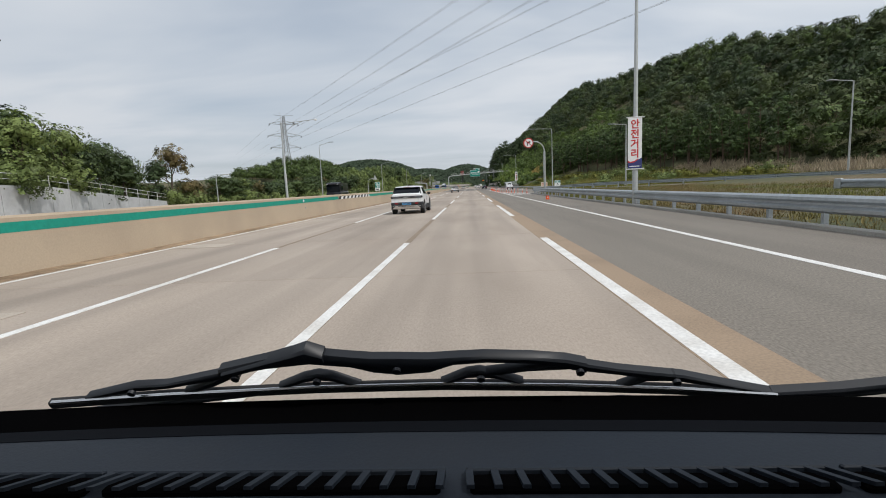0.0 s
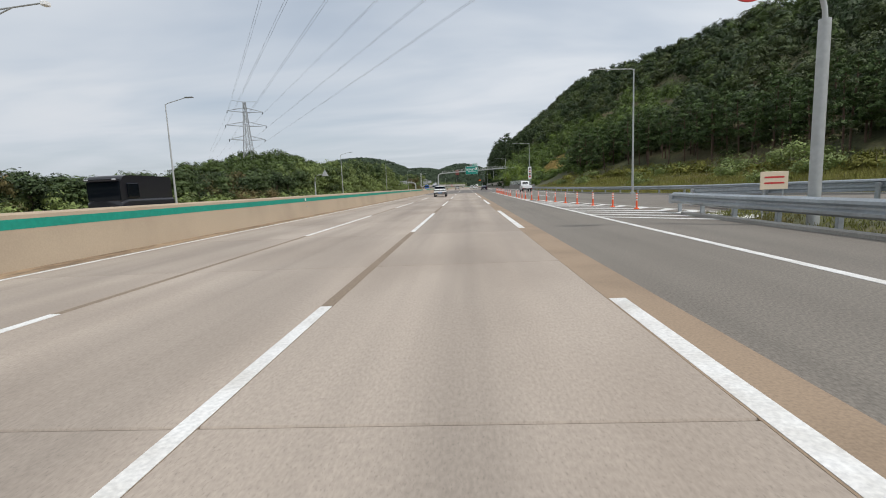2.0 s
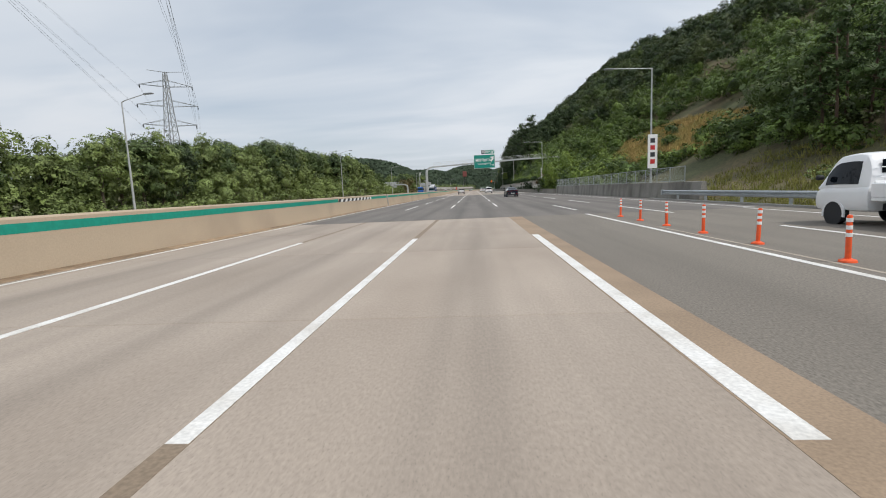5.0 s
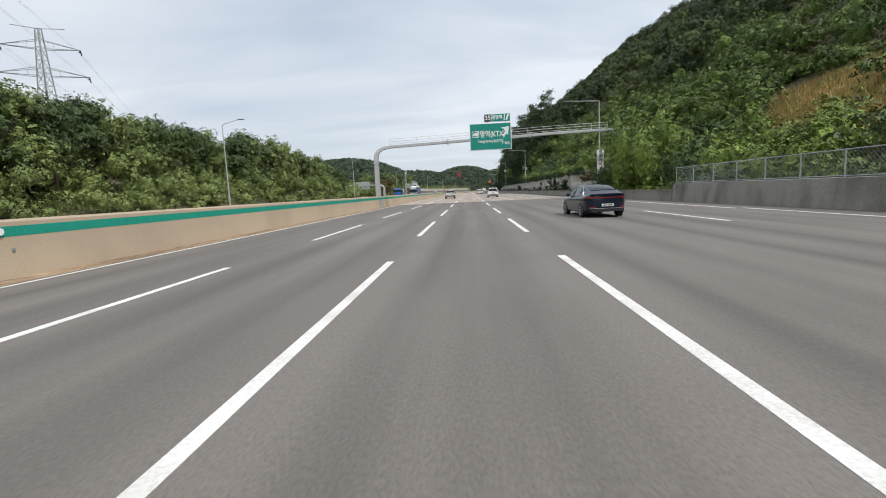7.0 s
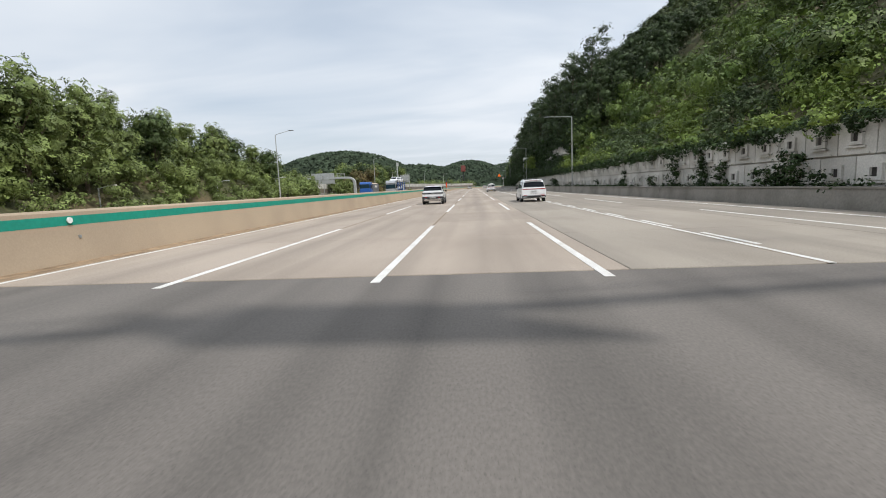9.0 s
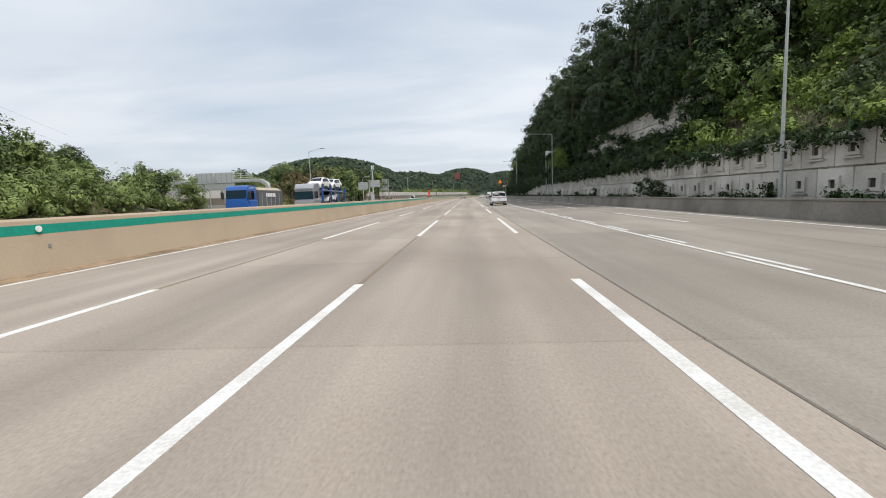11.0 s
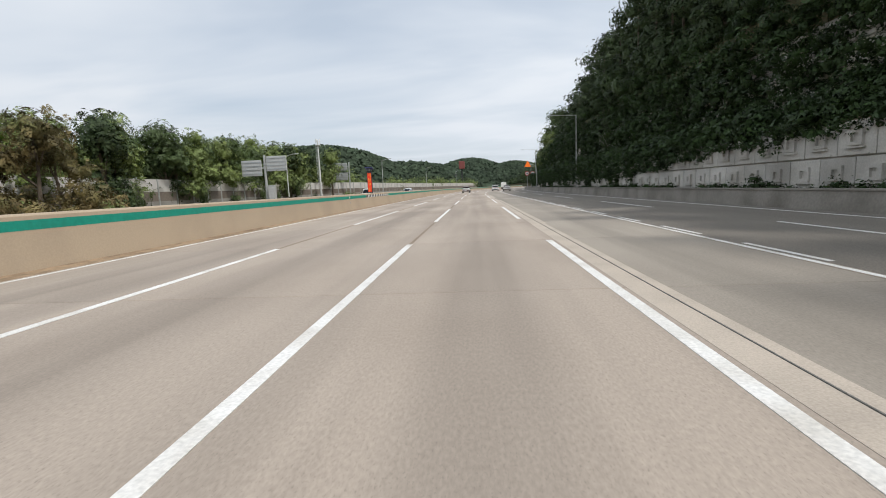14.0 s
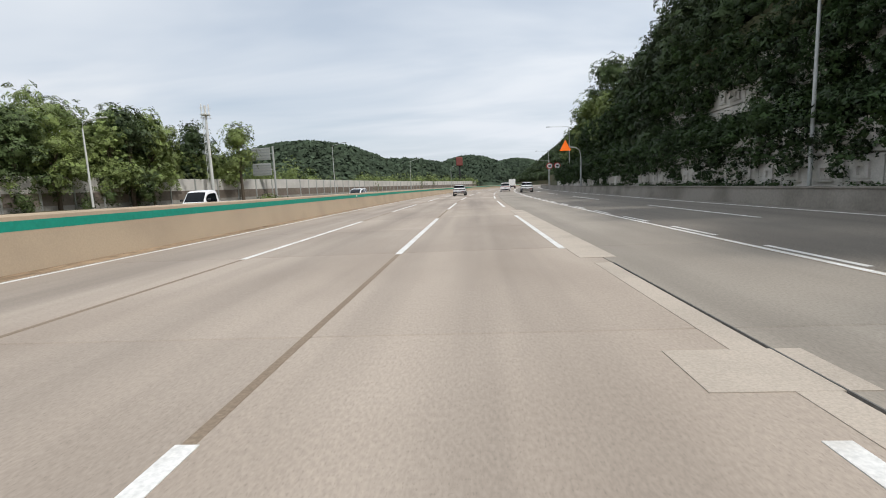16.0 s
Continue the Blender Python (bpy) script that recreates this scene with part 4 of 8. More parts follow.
panel = thing("information_sign", "small green and white sign with a number twenty on the median", "road sign", at=pose(-10.1, 53.3, 1.27))
face = part("sign_face", Shape().block((-0.26, -0.05, 0.15), (0.26, 0.03, 1.05), 0.015), SIGN_WHITE, panel)
part("green_field", Shape().box((-0.23, -0.058, 0.42), (0.23, -0.052, 1.02)), SIGN_GREEN, face)
part("lettering", words("20", 0.26, SIGN_WHITE, bold=0.006), SIGN_WHITE, face, at=pose(-0.02, -0.064, 0.54))
for z, w in ((0.9, 0.1), (0.8, 0.18), (0.71, 0.18)):
    part("print_bar", Shape().box((-w, -0.064, z), (w, -0.06, z + 0.045)), SIGN_WHITE, face)
part("print_bar", Shape().box((-0.15, -0.056, 0.22), (0.15, -0.051, 0.34)), SIGN_BLACK, face)
for x in (-0.15, 0.15):
    part("leg", Shape().box((x - 0.02, -0.03, -0.02), (x + 0.02, 0.02, 0.2)), POLE, panel)

tri = thing("triangle_sign", "back of a triangular warning sign on a curved pole", "road sign", at=pose(-31.6, 147.6, 0))
part("pole", Shape().tube([(0, 0, -0.4), (0, 0, 3.6)], 0.13, 10), POLE, tri, smooth=40)
part("arm", Shape().tube([(0, 0, 3.6), (0.1, 0, 4.4), (0.5, 0, 4.95), (1.2, 0, 5.15), (2.2, 0, 5.2)], 0.065, 8), POLE, tri, smooth=40)
part("sign_face", Shape().add([(1.5, 0.08, 4.8), (3.0, 0.08, 4.8), (2.25, 0.08, 6.15), (1.5, 0.12, 4.8), (3.0, 0.12, 4.8), (2.25, 0.12, 6.15)], [(0, 1, 2), (5, 4, 3), (0, 3, 4, 1), (1, 4, 5, 2), (2, 5, 3, 0)]), SIGN_BACK, tri, "bare metal back of the sign")


def sign_backs(name, label, at, panels, top, col=0.0):
    ob = thing(name, label, "road sign", at=at)
    part("pole", Shape().tube([(col, 0, -0.4), (col, 0, top)], [0.2, 0.17], 12), POLE, ob, smooth=40)
    for x0, x1, z0, z1 in panels:
        p = part("sign_panel", Shape().block((x0, -0.3, z0), (x1, -0.24, z1), 0.02), SIGN_BACK, ob, "back of a sign panel")
        for z in np.linspace(z0 + 0.3, z1 - 0.3, 4):
            part("rib", Shape().box((x0 + 0.05, -0.36, z - 0.04), (x1 - 0.05, -0.3, z + 0.04)), GALV, p)
        part("bracket", Shape().box((min(x0, col), -0.24, (z0 + z1) / 2 - 0.08), (max(x1, col), -0.1, (z0 + z1) / 2 + 0.08)), POLE, ob)
    return ob


sign_backs("direction_sign", "two direction sign panels on one pole, seen from behind", pose(-29.9, 422, 0), ((-3.3, -0.35, 4.3, 6.5), (0.35, 3.3, 4.9, 7.0)), 7.2)
sign_backs("direction_sign", "two direction sign panels stacked on a pole, seen from behind", pose(-38.5, 488, 0.3), ((-0.6, 2.8, 7.3, 9.4), (-0.6, 2.8, 4.6, 6.7)), 9.6, 3.2)
box_ob = thing("roadside_cabinet", "tall grey roadside control cabinet", "cabinet", at=pose(-28.9, 421.5, 0))
part("body", Shape().block((-0.5, -0.3, 0.0), (0.5, 0.3, 2.9), 0.03), POLE, box_ob)
part("door", Shape().block((-0.42, -0.33, 0.2), (0.42, -0.3, 2.7), 0.01), SIGN_BACK, box_ob)

arch = thing("sign_gantry", "low grey gantry with sign backs over the side road", "sign gantry", at=pose(-41.5, 354.5, -0.5) @ Matrix.Diagonal((1.25, 1, 1, 1)))
part("column", square_tube([(7.5, 0, -1), (7.5, 0, 4.2), (7.3, 0, 5.0), (6.6, 0, 5.5), (5.6, 0, 5.6)], 0.3), POLE, arch, smooth=40)
part("beam", square_tube([(5.8, 0, 5.6), (-5.6, 0, 5.6)], 0.26), POLE, arch, smooth=40)
part("column", square_tube([(-5.3, 0, -1), (-5.3, 0, 5.6)], 0.3), POLE, arch, smooth=40)
for x in np.linspace(-5.3, 5.3, 8):
    part("walkway_post", Shape().tube([(x, 0.3, 5.8), (x, 0.3, 6.8)], 0.03, 6), WHITE_STEEL, arch)
for z in (6.1, 6.45, 6.8):
    part("walkway_rail", Shape().tube([(-5.3, 0.3, z), (5.3, 0.3, z)], 0.025, 6), WHITE_STEEL, arch)
part("beam_casing", Shape().block((-1.9, -0.45, 4.2), (3.2, -0.3, 5.25), 0.02), POLE, arch)
for x0, x1 in ((-1.9, 0.5), (0.6, 3.2)):
    panel = part("sign_panel", Shape().block((x0, -0.5, 5.3), (x1, -0.42, 7.0), 0.02), SIGN_BACK, arch, "back of a sign panel")
    for x in np.linspace(x0 + 0.25, x1 - 0.25, 4):
        part("rib", Shape().box((x - 0.04, -0.57, 5.4), (x + 0.04, -0.5, 6.9)), GALV, panel)

led = thing("led_sign", "slim black sign with glowing red characters on the median", "road sign", at=pose(-9.95, 400.2, 1.27))
case = part("case", Shape().block((-0.22, -0.14, 0.05), (0.22, 0.14, 2.05), 0.02), SIGN_BLACK, led)
part("face_glow", Shape().box((-0.18, -0.15, 0.12), (0.18, -0.142, 1.9)), glow("led_orange", (0.5, 0.02, 0.006), 0.6), case, "lit red field")
for k, ch in enumerate("커브구간"):
    part("lettering", words(ch, 0.36, YELLOW), glow("led_yellow", (1.0, 0.62, 0.08), 1.6), case, "yellow letter", at=pose(0, -0.155, 1.66 - 0.44 * k))
part("hood", Shape().block((-0.26, -0.3, 2.05), (0.26, 0.14, 2.12), 0.01), SIGN_BLACK, led)
part("solar_panel", Shape().box((-0.35, -0.3, -0.02), (0.35, 0.3, 0.02), pose(0, 0, 2.32, -20)), SIGN_BLUE, led)
part("bracket", Shape().tube([(0, 0, 0), (0, 0, 2.35)], 0.05, 8), POLE, led)

tri = thing("triangle_sign", "glowing orange triangular warning sign on a curved pole", "road sign", at=pose(15.55, 476, -0.3))
part("pole", Shape().tube([(0, 0, -0.4), (0, 0, 5.2)], 0.12, 10), POLE, tri, smooth=40)
part("arm", Shape().tube([(0, 0, 5.2), (-0.15, 0, 6.1), (-0.7, 0, 6.6), (-1.8, 0, 6.7)], 0.06, 8), POLE, tri, smooth=40)
part("sign_face", Shape().add([(-3.0, -0.08, 6.2), (-1.4, -0.08, 6.2), (-2.2, -0.08, 7.7), (-3.0, -0.02, 6.2), (-1.4, -0.02, 6.2), (-2.2, -0.02, 7.7)], [(0, 1, 2), (5, 4, 3), (0, 3, 4, 1), (1, 4, 5, 2), (2, 5, 3, 0)]), glow("warning_orange", (0.9, 0.16, 0.01), 0.35), tri, "orange sign face")
for x in (15.5, 17.3):
    rd = thing("speed_sign", "round red and white speed sign on a gantry arm", "road sign", "speed signs", at=pose(x + bend(520) - 1.5, 520, 0))
    part("pole", Shape().tube([(0, 0.1, -0.4), (0, 0.1, 5.9)], 0.08, 8), POLE, rd)
    f = part("sign_face", Shape().disc((0, 0, 5.3), 0.75, 0.05, "y", 24), SIGN_RED, rd)
    part("sign_field", Shape().disc((0, -0.03, 5.3), 0.58, 0.02, "y", 24), SIGN_WHITE, f)
    part("print_bar", Shape().box((-0.3, -0.05, 5.1), (0.3, -0.044, 5.5)), SIGN_BLACK, f)

# ---- mobile phone mast, chimney-like tower ----
mast = thing("antenna_mast", "slim steel antenna mast behind the trees", "mast", at=pose(-39.5, 475, 0))
part("pole", Shape().tube([(0, 0, -0.5), (0, 0, 15)], [0.28, 0.16], 10), WHITE_STEEL, mast, smooth=40)
part("platform", Shape().tube([(0, 0, 13.6), (0, 0, 13.75)], 0.7, 14), WHITE_STEEL, mast)
for k in range(3):
    a = k * 2.1
    part("antenna", Shape().block((0.5, -0.12, 13.4), (0.62, 0.12, 15.2), 0.03, Matrix.Rotation(a, 4, "Z")), SIGN_WHITE, mast)
for z in (13.2, 14.6):
    ring = [(0.75 * math.cos(q), 0.75 * math.sin(q), z) for q in np.linspace(0, 2 * math.pi, 13)]
    part("hoop", Shape().tube(ring, 0.025, 6), WHITE_STEEL, mast)
part("ladder", Shape().box((-0.38, -0.03, 0.5), (-0.34, 0.03, 13.5)).box((-0.6, -0.03, 0.5), (-0.56, 0.03, 13.5)), WHITE_STEEL, mast)
tower = thing("advert_tower", "tall dark column with a rust red head far ahead", "tower", at=pose(-13, 860, 0))
part("column", Shape().tube([(0, 0, -1), (0, 0, 22)], 0.8, 10), BLACK_PAINT, tower)
part("head", Shape().block((-3, -3, 21), (3, 3, 29), 0.4), material("rust_red_panel", (0.22, 0.06, 0.05), 0.6), tower)

# ---- power pylon and cables ----
pylon = thing("power_pylon", "grey lattice power pylon with three pairs of arms", "pylon", at=pose(-119, 308, 1))


def half(z):
    return lerp(z, (0, 20, 34, 51), (4.6, 2.3, 1.35, 0.5))


levels = [0, 6, 11.5, 16.5, 21, 25, 28.5, 32, 35.5, 39, 42.5, 46, 51]
for sx, sy in ((-1, -1), (1, -1), (1, 1), (-1, 1)):
    part("leg", Shape().tube([(sx * half(z), sy * half(z), z) for z in levels], 0.17, 5), LATTICE, pylon)
for k in range(4):
    brace = Shape()
    for a, b in zip(levels, levels[1:]):
        c = [((-1, -1), (1, -1)), ((1, -1), (1, 1)), ((1, 1), (-1, 1)), ((-1, 1), (-1, -1))][k]
        (ax, ay), (bx, by) = c
        for p, q, z0, z1 in (((ax, ay), (bx, by), a, b), ((bx, by), (ax, ay), a, b), ((ax, ay), (bx, by), b, b)):
            brace.tube([(p[0] * half(z0), p[1] * half(z0), z0), (q[0] * half(z1), q[1] * half(z1), z1)], 0.075, 4)
    part("bracing", brace, LATTICE, pylon)
turn = Vector((0.85, 0.52, 0)).normalized()
ends = []
for z, reach in ((30.5, 9.2), (38, 10.4), (45.5, 9.0)):
    for s in (-1, 1):
        arm = Shape()
        tip = turn * reach * s + Vector((0, 0, z + 0.5))
        for o in (-1, 1):
            side = Vector((-turn.y, turn.x, 0)) * o * half(z)
            arm.tube([side + turn * s * half(z) + Vector((0, 0, z)), tip], 0.09, 4)
            arm.tube([side + turn * s * half(z + 2.4) + Vector((0, 0, z + 2.4)), tip], 0.08, 4)
        for f in (0.3, 0.6):
            arm.tube([turn * s * (half(z) + f * reach * 0.8) + Vector((0, 0, z + 0.2)), turn * s * (half(z) + f * reach * 0.8) + Vector((0, 0, z + 2.2 * (1 - f)))], 0.05, 4)
        part("cross_arm", arm, LATTICE, pylon)
        for d in (-1, 1):
            w = Vector((0.5, -0.86, 0)) * d
            part("insulator", Shape().tube([tip, tip + w * 1.5 + Vector((0, 0, -1.1))], 0.16, 6), SIGN_BLACK, pylon, "dark insulator string")
            ends.append((s, z, tip + w * 1.5 + Vector((0, 0, -1.1)), d))
part("top_arm", Shape().tube([turn * -6 + Vector((0, 0, 51.5)), Vector((0, 0, 51)), turn * 6 + Vector((0, 0, 51.5))], 0.1, 4), LATTICE, pylon)
for s, z, p, d in ends:
    step = (z - 30.5) / 7.5
    if d > 0:
        far = Vector((119, -308, -1)) + (Vector((88 - 4 * step, -34 - 2 * step, 23)) if s > 0 else Vector((73 - 5.5 * step, -43 - 2.5 * step, 23 - 3 * step)))
        more = far + (far - p) * 0.5 + Vector((0, 0, 8))
    else:
        far = p + Vector((-170, 290, 8))
        more = far
    for gap in (-0.22, 0.22):
        pts = []
        for f in np.linspace(0, 1, 17):
            q = p.lerp(far, f)
            q.z -= 1.5 * f * (1 - f)
            q.x += gap
            pts.append(q)
        part("cable", Shape().tube(pts + ([more] if d > 0 else []), 0.02, 4), CABLE, pylon, "power cable")

# ---- retaining walls on the hill side ----
low = Shape().sweep([(14.9, -0.3), (14.95, 0.1), (15.1, 1.28), (15.4, 1.3), (15.5, -0.3)], [(0.5, 158, 0), (0.3, 175, 0), (0, 212, 0)])
structure("wall_low", low, STAINED_CONC, "grey concrete retaining wall with stains", "wall")
low = Shape().sweep([(-0.05, -0.3), (0.0, 0.1), (0.1, 0.74), (0.05, 0.76), (0.05, 0.83), (0.4, 0.83), (0.42, -0.3)], [(14.85, 212.1, 0), (14.5, 236, 0), (13.95, 255, 0), (13.35, 300, 0)] + along(13.15, 330, 740))
structure("wall_kerb", low, material("stained_parapet", (0.25, 0.23, 0.2), 0.85, grain=0.12, scale=10, blotch=0.8, blotch_scale=0.5, tint=(0.13, 0.115, 0.095), bump=0.2), "low grey concrete parapet stained dark near its foot", "wall")
fence = thing("chain_fence", "galvanised mesh fence on the concrete wall", "fence")
WIRE = material("fence_wire", (0.45, 0.47, 0.46), 0.5, 0.4)
fx = 15.25
for y in np.arange(160, 213, 2.6):
    part("post", Shape().tube([(fx, y, 1.28), (fx, y, 2.45)], 0.03, 6), GALV, fence)
for z in (1.36, 2.42):
    part("rail", Shape().tube([(fx, 160, z), (fx, 212.2, z)], 0.022, 6), GALV, fence)
mesh_wire = Shape()
for y in np.arange(160, 212, 0.2):
    for s in (-1, 1):
        y1 = min(max(y + s * 1.04, 160), 212)
        mesh_wire.tube([(fx, y, 1.37), (fx, y1, 1.37 + abs(y1 - y))], 0.004, 3)
part("wire_mesh", mesh_wire, WIRE, fence, "diamond wire mesh")

white = thing("retaining_wall", "white panelled retaining wall with a railing on top", "wall", at=pose(0, 0, 0))
wy = (-12, 24, 40, 63)
wx = (-31.5, -33.5, -35.5, -40.5)
wz = (3.3, 3.3, 3.05, 1.3)
WHITE_PANEL = material("white_wall_panel", (0.62, 0.62, 0.62), 0.7, grain=0.06, scale=4, blotch=0.4, blotch_scale=0.4)
for k in range(30):
    a, b = -12 + 2.5 * k, -12 + 2.5 * k + 2.46
    xa, xb, za, zb = lerp(a, wy, wx), lerp(b, wy, wx), lerp(a, wy, wz), lerp(b, wy, wz)
    part("wall_panel", Shape().add([(xa, a, -0.4), (xb, b, -0.4), (xb, b, zb), (xa, a, za), (xa - 0.3, a, -0.4), (xb - 0.3, b, -0.4), (xb - 0.3, b, zb), (xa - 0.3, a, za)], [(0, 1, 2, 3), (7, 6, 5, 4), (0, 4, 5, 1), (3, 2, 6, 7), (1, 5, 6, 2), (0, 3, 7, 4)]), WHITE_PANEL, white)
    part("railing_post", Shape().tube([(xa - 0.1, a, za - 0.1), (xa - 0.1, a, za + 0.95)], 0.035, 6), WHITE_STEEL, white)
    for h in (0.5, 0.93):
        part("rail", Shape().tube([(xa - 0.1, a, za + h), (xb - 0.1, b + 0.04, zb + h)], 0.025, 5), WHITE_STEEL, white)

noise_wall = thing("noise_wall", "long pale noise wall with a brown lower band", "wall")
NOISE_BROWN = material("brown_wall_band", (0.20, 0.165, 0.135), 0.8, grain=0.15, scale=4, blotch=0.5, blotch_scale=0.4)
pts = [(-48.5, 322), (-48, 360), (-43.5, 398), (-43.5, 430), (-43, 470), (-38.5, 487)]
y = 487
while y < 700:
    y += 12
    pts.append((-37.5 + (y - 430) ** 2 / 1900, y))
heights = [(0, 4.6)] * len(pts)
for k, ((xa, ya), (xb, yb)) in enumerate(zip(pts, pts[1:])):
    n = max(1, int(math.hypot(xb - xa, yb - ya) / 4))
    for i in range(n):
        p, q = Vector((xa, ya, 0)).lerp(Vector((xb, yb, 0)), i / n), Vector((xa, ya, 0)).lerp(Vector((xb, yb, 0)), (i + 0.985) / n)
        for z0, z1, mat, nm in ((-0.5, 1.3, GREY_CONC, "base_panel"), (1.3, 2.6, NOISE_BROWN, "band_panel"), (2.6, 4.3, PALE_WALL, "wall_panel")):
            o = Vector((-0.25, 0, 0))
            part(nm, Shape().add([p + Vector((0, 0, z0)), q + Vector((0, 0, z0)), q + Vector((0, 0, z1)), p + Vector((0, 0, z1)), p + o + Vector((0, 0, z0)), q + o + Vector((0, 0, z0)), q + o + Vector((0, 0, z1)), p + o + Vector((0, 0, z1))], [(0, 1, 2, 3), (7, 6, 5, 4), (0, 4, 5, 1), (3, 2, 6, 7), (1, 5, 6, 2), (0, 3, 7, 4)]), mat, noise_wall)
        part("wall_post", Shape().box((p.x - 0.05, p.y - 0.09, -0.5), (p.x + 0.12, p.y + 0.09, 4.35)), POLE, noise_wall)


# ---- vegetation ----
rng = np.random.default_rng(7)


def leaf_mesh(name, centres, normals, sizes, mat, extra=None, slim=0.62):
    """Many small diamond leaves, one per centre, turned about their normals."""
    n = len(centres)
    nrm = normals / np.maximum(np.linalg.norm(normals, axis=1, keepdims=True), 1e-6)
    ref = rng.normal(size=(n, 3))
    u = np.cross(nrm, ref)
    u /= np.maximum(np.linalg.norm(u, axis=1, keepdims=True), 1e-6)
    w = np.cross(nrm, u)
    s = np.asarray(sizes).reshape(-1, 1)
    fold = nrm * s * 0.18
    v = np.stack([centres - u * s - fold, centres - w * s * slim + fold * 0.4, centres + u * s - fold, centres + w * s * slim + fold * 0.4], 1).reshape(-1, 3)
    f = np.arange(4 * n).reshape(-1, 4)
    faces = f
    loops, counts = faces.ravel(), np.full(n, 4)
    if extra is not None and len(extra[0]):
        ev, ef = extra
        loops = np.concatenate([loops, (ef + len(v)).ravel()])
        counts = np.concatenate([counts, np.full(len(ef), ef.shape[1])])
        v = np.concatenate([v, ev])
    me = bpy.data.meshes.new(name)
    me.vertices.add(len(v))
    me.vertices.foreach_set("co", v.astype(np.float32).ravel())
    me.loops.add(len(loops))
    me.loops.foreach_set("vertex_index", loops.astype(np.int32))
    me.polygons.add(len(counts))
    starts = np.concatenate([[0], np.cumsum(counts)[:-1]])
    me.polygons.foreach_set("loop_start", starts.astype(np.int32))
    me.polygons.foreach_set("loop_total", counts.astype(np.int32))
    me.update(calc_edges=True)
    me.materials.append(mat)
    me.validate()
    return me


bm = bmesh.new()
bmesh.ops.create_icosphere(bm, subdivisions=1, radius=1)
ICO_V = np.array([v.co for v in bm.verts])
ICO_F = np.array([[v.index for v in f.verts] for f in bm.faces])
bm.free()


def crown(lobes, n, size, core=0.55):
    """Leaf centres, normals, sizes and dark inner cores for lobes given as rows of x, y, z, rx, ry, rz."""
    lobes = np.asarray(lobes, float)
    area = (lobes[:, 3] * lobes[:, 5]) ** 1.0
    pick = rng.choice(len(lobes), n, p=area / area.sum())
    d = rng.normal(size=(n, 3))
    d[:, 2] = d[:, 2] * 0.9 + 0.25
    d /= np.linalg.norm(d, axis=1, keepdims=True)
    r = 1.12 - 0.62 * rng.uniform(0, 1, (n, 1)) ** 1.7
    c = lobes[pick, :3] + d * r * lobes[pick, 3:]
    nr = d + np.array([0, 0, 0.35]) + rng.normal(size=(n, 3)) * 0.4
    s = size * rng.uniform(0.6, 1.4, n)
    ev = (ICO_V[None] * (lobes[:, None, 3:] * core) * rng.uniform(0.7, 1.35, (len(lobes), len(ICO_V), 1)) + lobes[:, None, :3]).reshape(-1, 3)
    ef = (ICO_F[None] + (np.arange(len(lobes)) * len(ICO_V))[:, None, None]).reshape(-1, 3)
    return c, nr, s, ev, ef


def lobes_broad(h, spread, k, base=0.35):
    """Lobes of a round-headed tree of height h."""
    out = []
    for i in range(k):
        a, f = rng.uniform(0, 6.28), rng.uniform(0, 1)
        z = h * (base + (1 - base) * 0.82 * f)
        rad = spread * (1 - 0.65 * f) * rng.uniform(0.35, 0.8)
        r = h * rng.uniform(0.13, 0.2)
        out.append((rad * math.cos(a), rad * math.sin(a), z, r * 1.15, r * 1.15, r * 0.85))
    out.append((0, 0, h * 0.86, h * 0.13, h * 0.13, h * 0.14))
    return out


def tree_kind(name, label, h, spread, k, n, size, mat, base=0.35):
    ob = thing(name, label, "tree", "roadside trees")
    lob = lobes_broad(h, spread, k, base)
    trunk = Shape().tube([(0, 0, -0.6), (0.03 * h * 0.3, 0, h * 0.25), (0, 0.02 * h, h * 0.55), (0, 0, h * 0.85)], [h * 0.022, h * 0.017, h * 0.011, h * 0.004], 8)
    part("trunk", trunk, BARK, ob, smooth=40)
    limbs = Shape()
    for x, y, z, *_ in lob[: min(7, len(lob))]:
        limbs.tube([(0, 0, z * 0.62), (x * 0.5, y * 0.5, z * 0.78), (x, y, z)], [h * 0.009, h * 0.006, h * 0.003], 5)
    part("branchwork", limbs, BARK, ob)
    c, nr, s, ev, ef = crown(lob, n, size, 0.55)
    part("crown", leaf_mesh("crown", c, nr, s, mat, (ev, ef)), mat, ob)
    return ob


kinds = [
    tree_kind("broadleaf_tree", "dense dark green broadleaf tree on the far bank", 9.5, 3.4, 13, 820, 0.38, LEAF, 0.2),
    tree_kind("broadleaf_tree", "dense green broadleaf tree on the far bank", 8.0, 3.2, 12, 800, 0.36, LEAF_B, 0.15),
    tree_kind("broadleaf_tree", "tall green broadleaf tree on the far bank", 11.0, 3.3, 14, 820, 0.4, LEAF_B, 0.25),
    tree_kind("young_tree", "low rusty green roadside tree", 5.2, 2.6, 11, 720, 0.27, LEAF_RUST, 0.15),
    tree_kind("pine_tree", "narrow dark pine on the far bank", 9.0, 1.9, 12, 750, 0.33, WOOD_LEAF, 0.15),
]
SPOTS = []
SIDE_Y = (-30, 30, 64, 72, 100, 125, 150, 185, 226, 268, 292, 306, 322, 334, 345, 372, 398, 402, 415, 440, 470, 486)
SIDE_H = (11.5, 11.0, 8.0, 4.8, 4.8, 5.6, 6.6, 10.2, 13.3, 13.4, 13.0, 11.4, 9.4, 6.5, 6.0, 6.0, 10, 11, 12, 12.5, 14, 12)
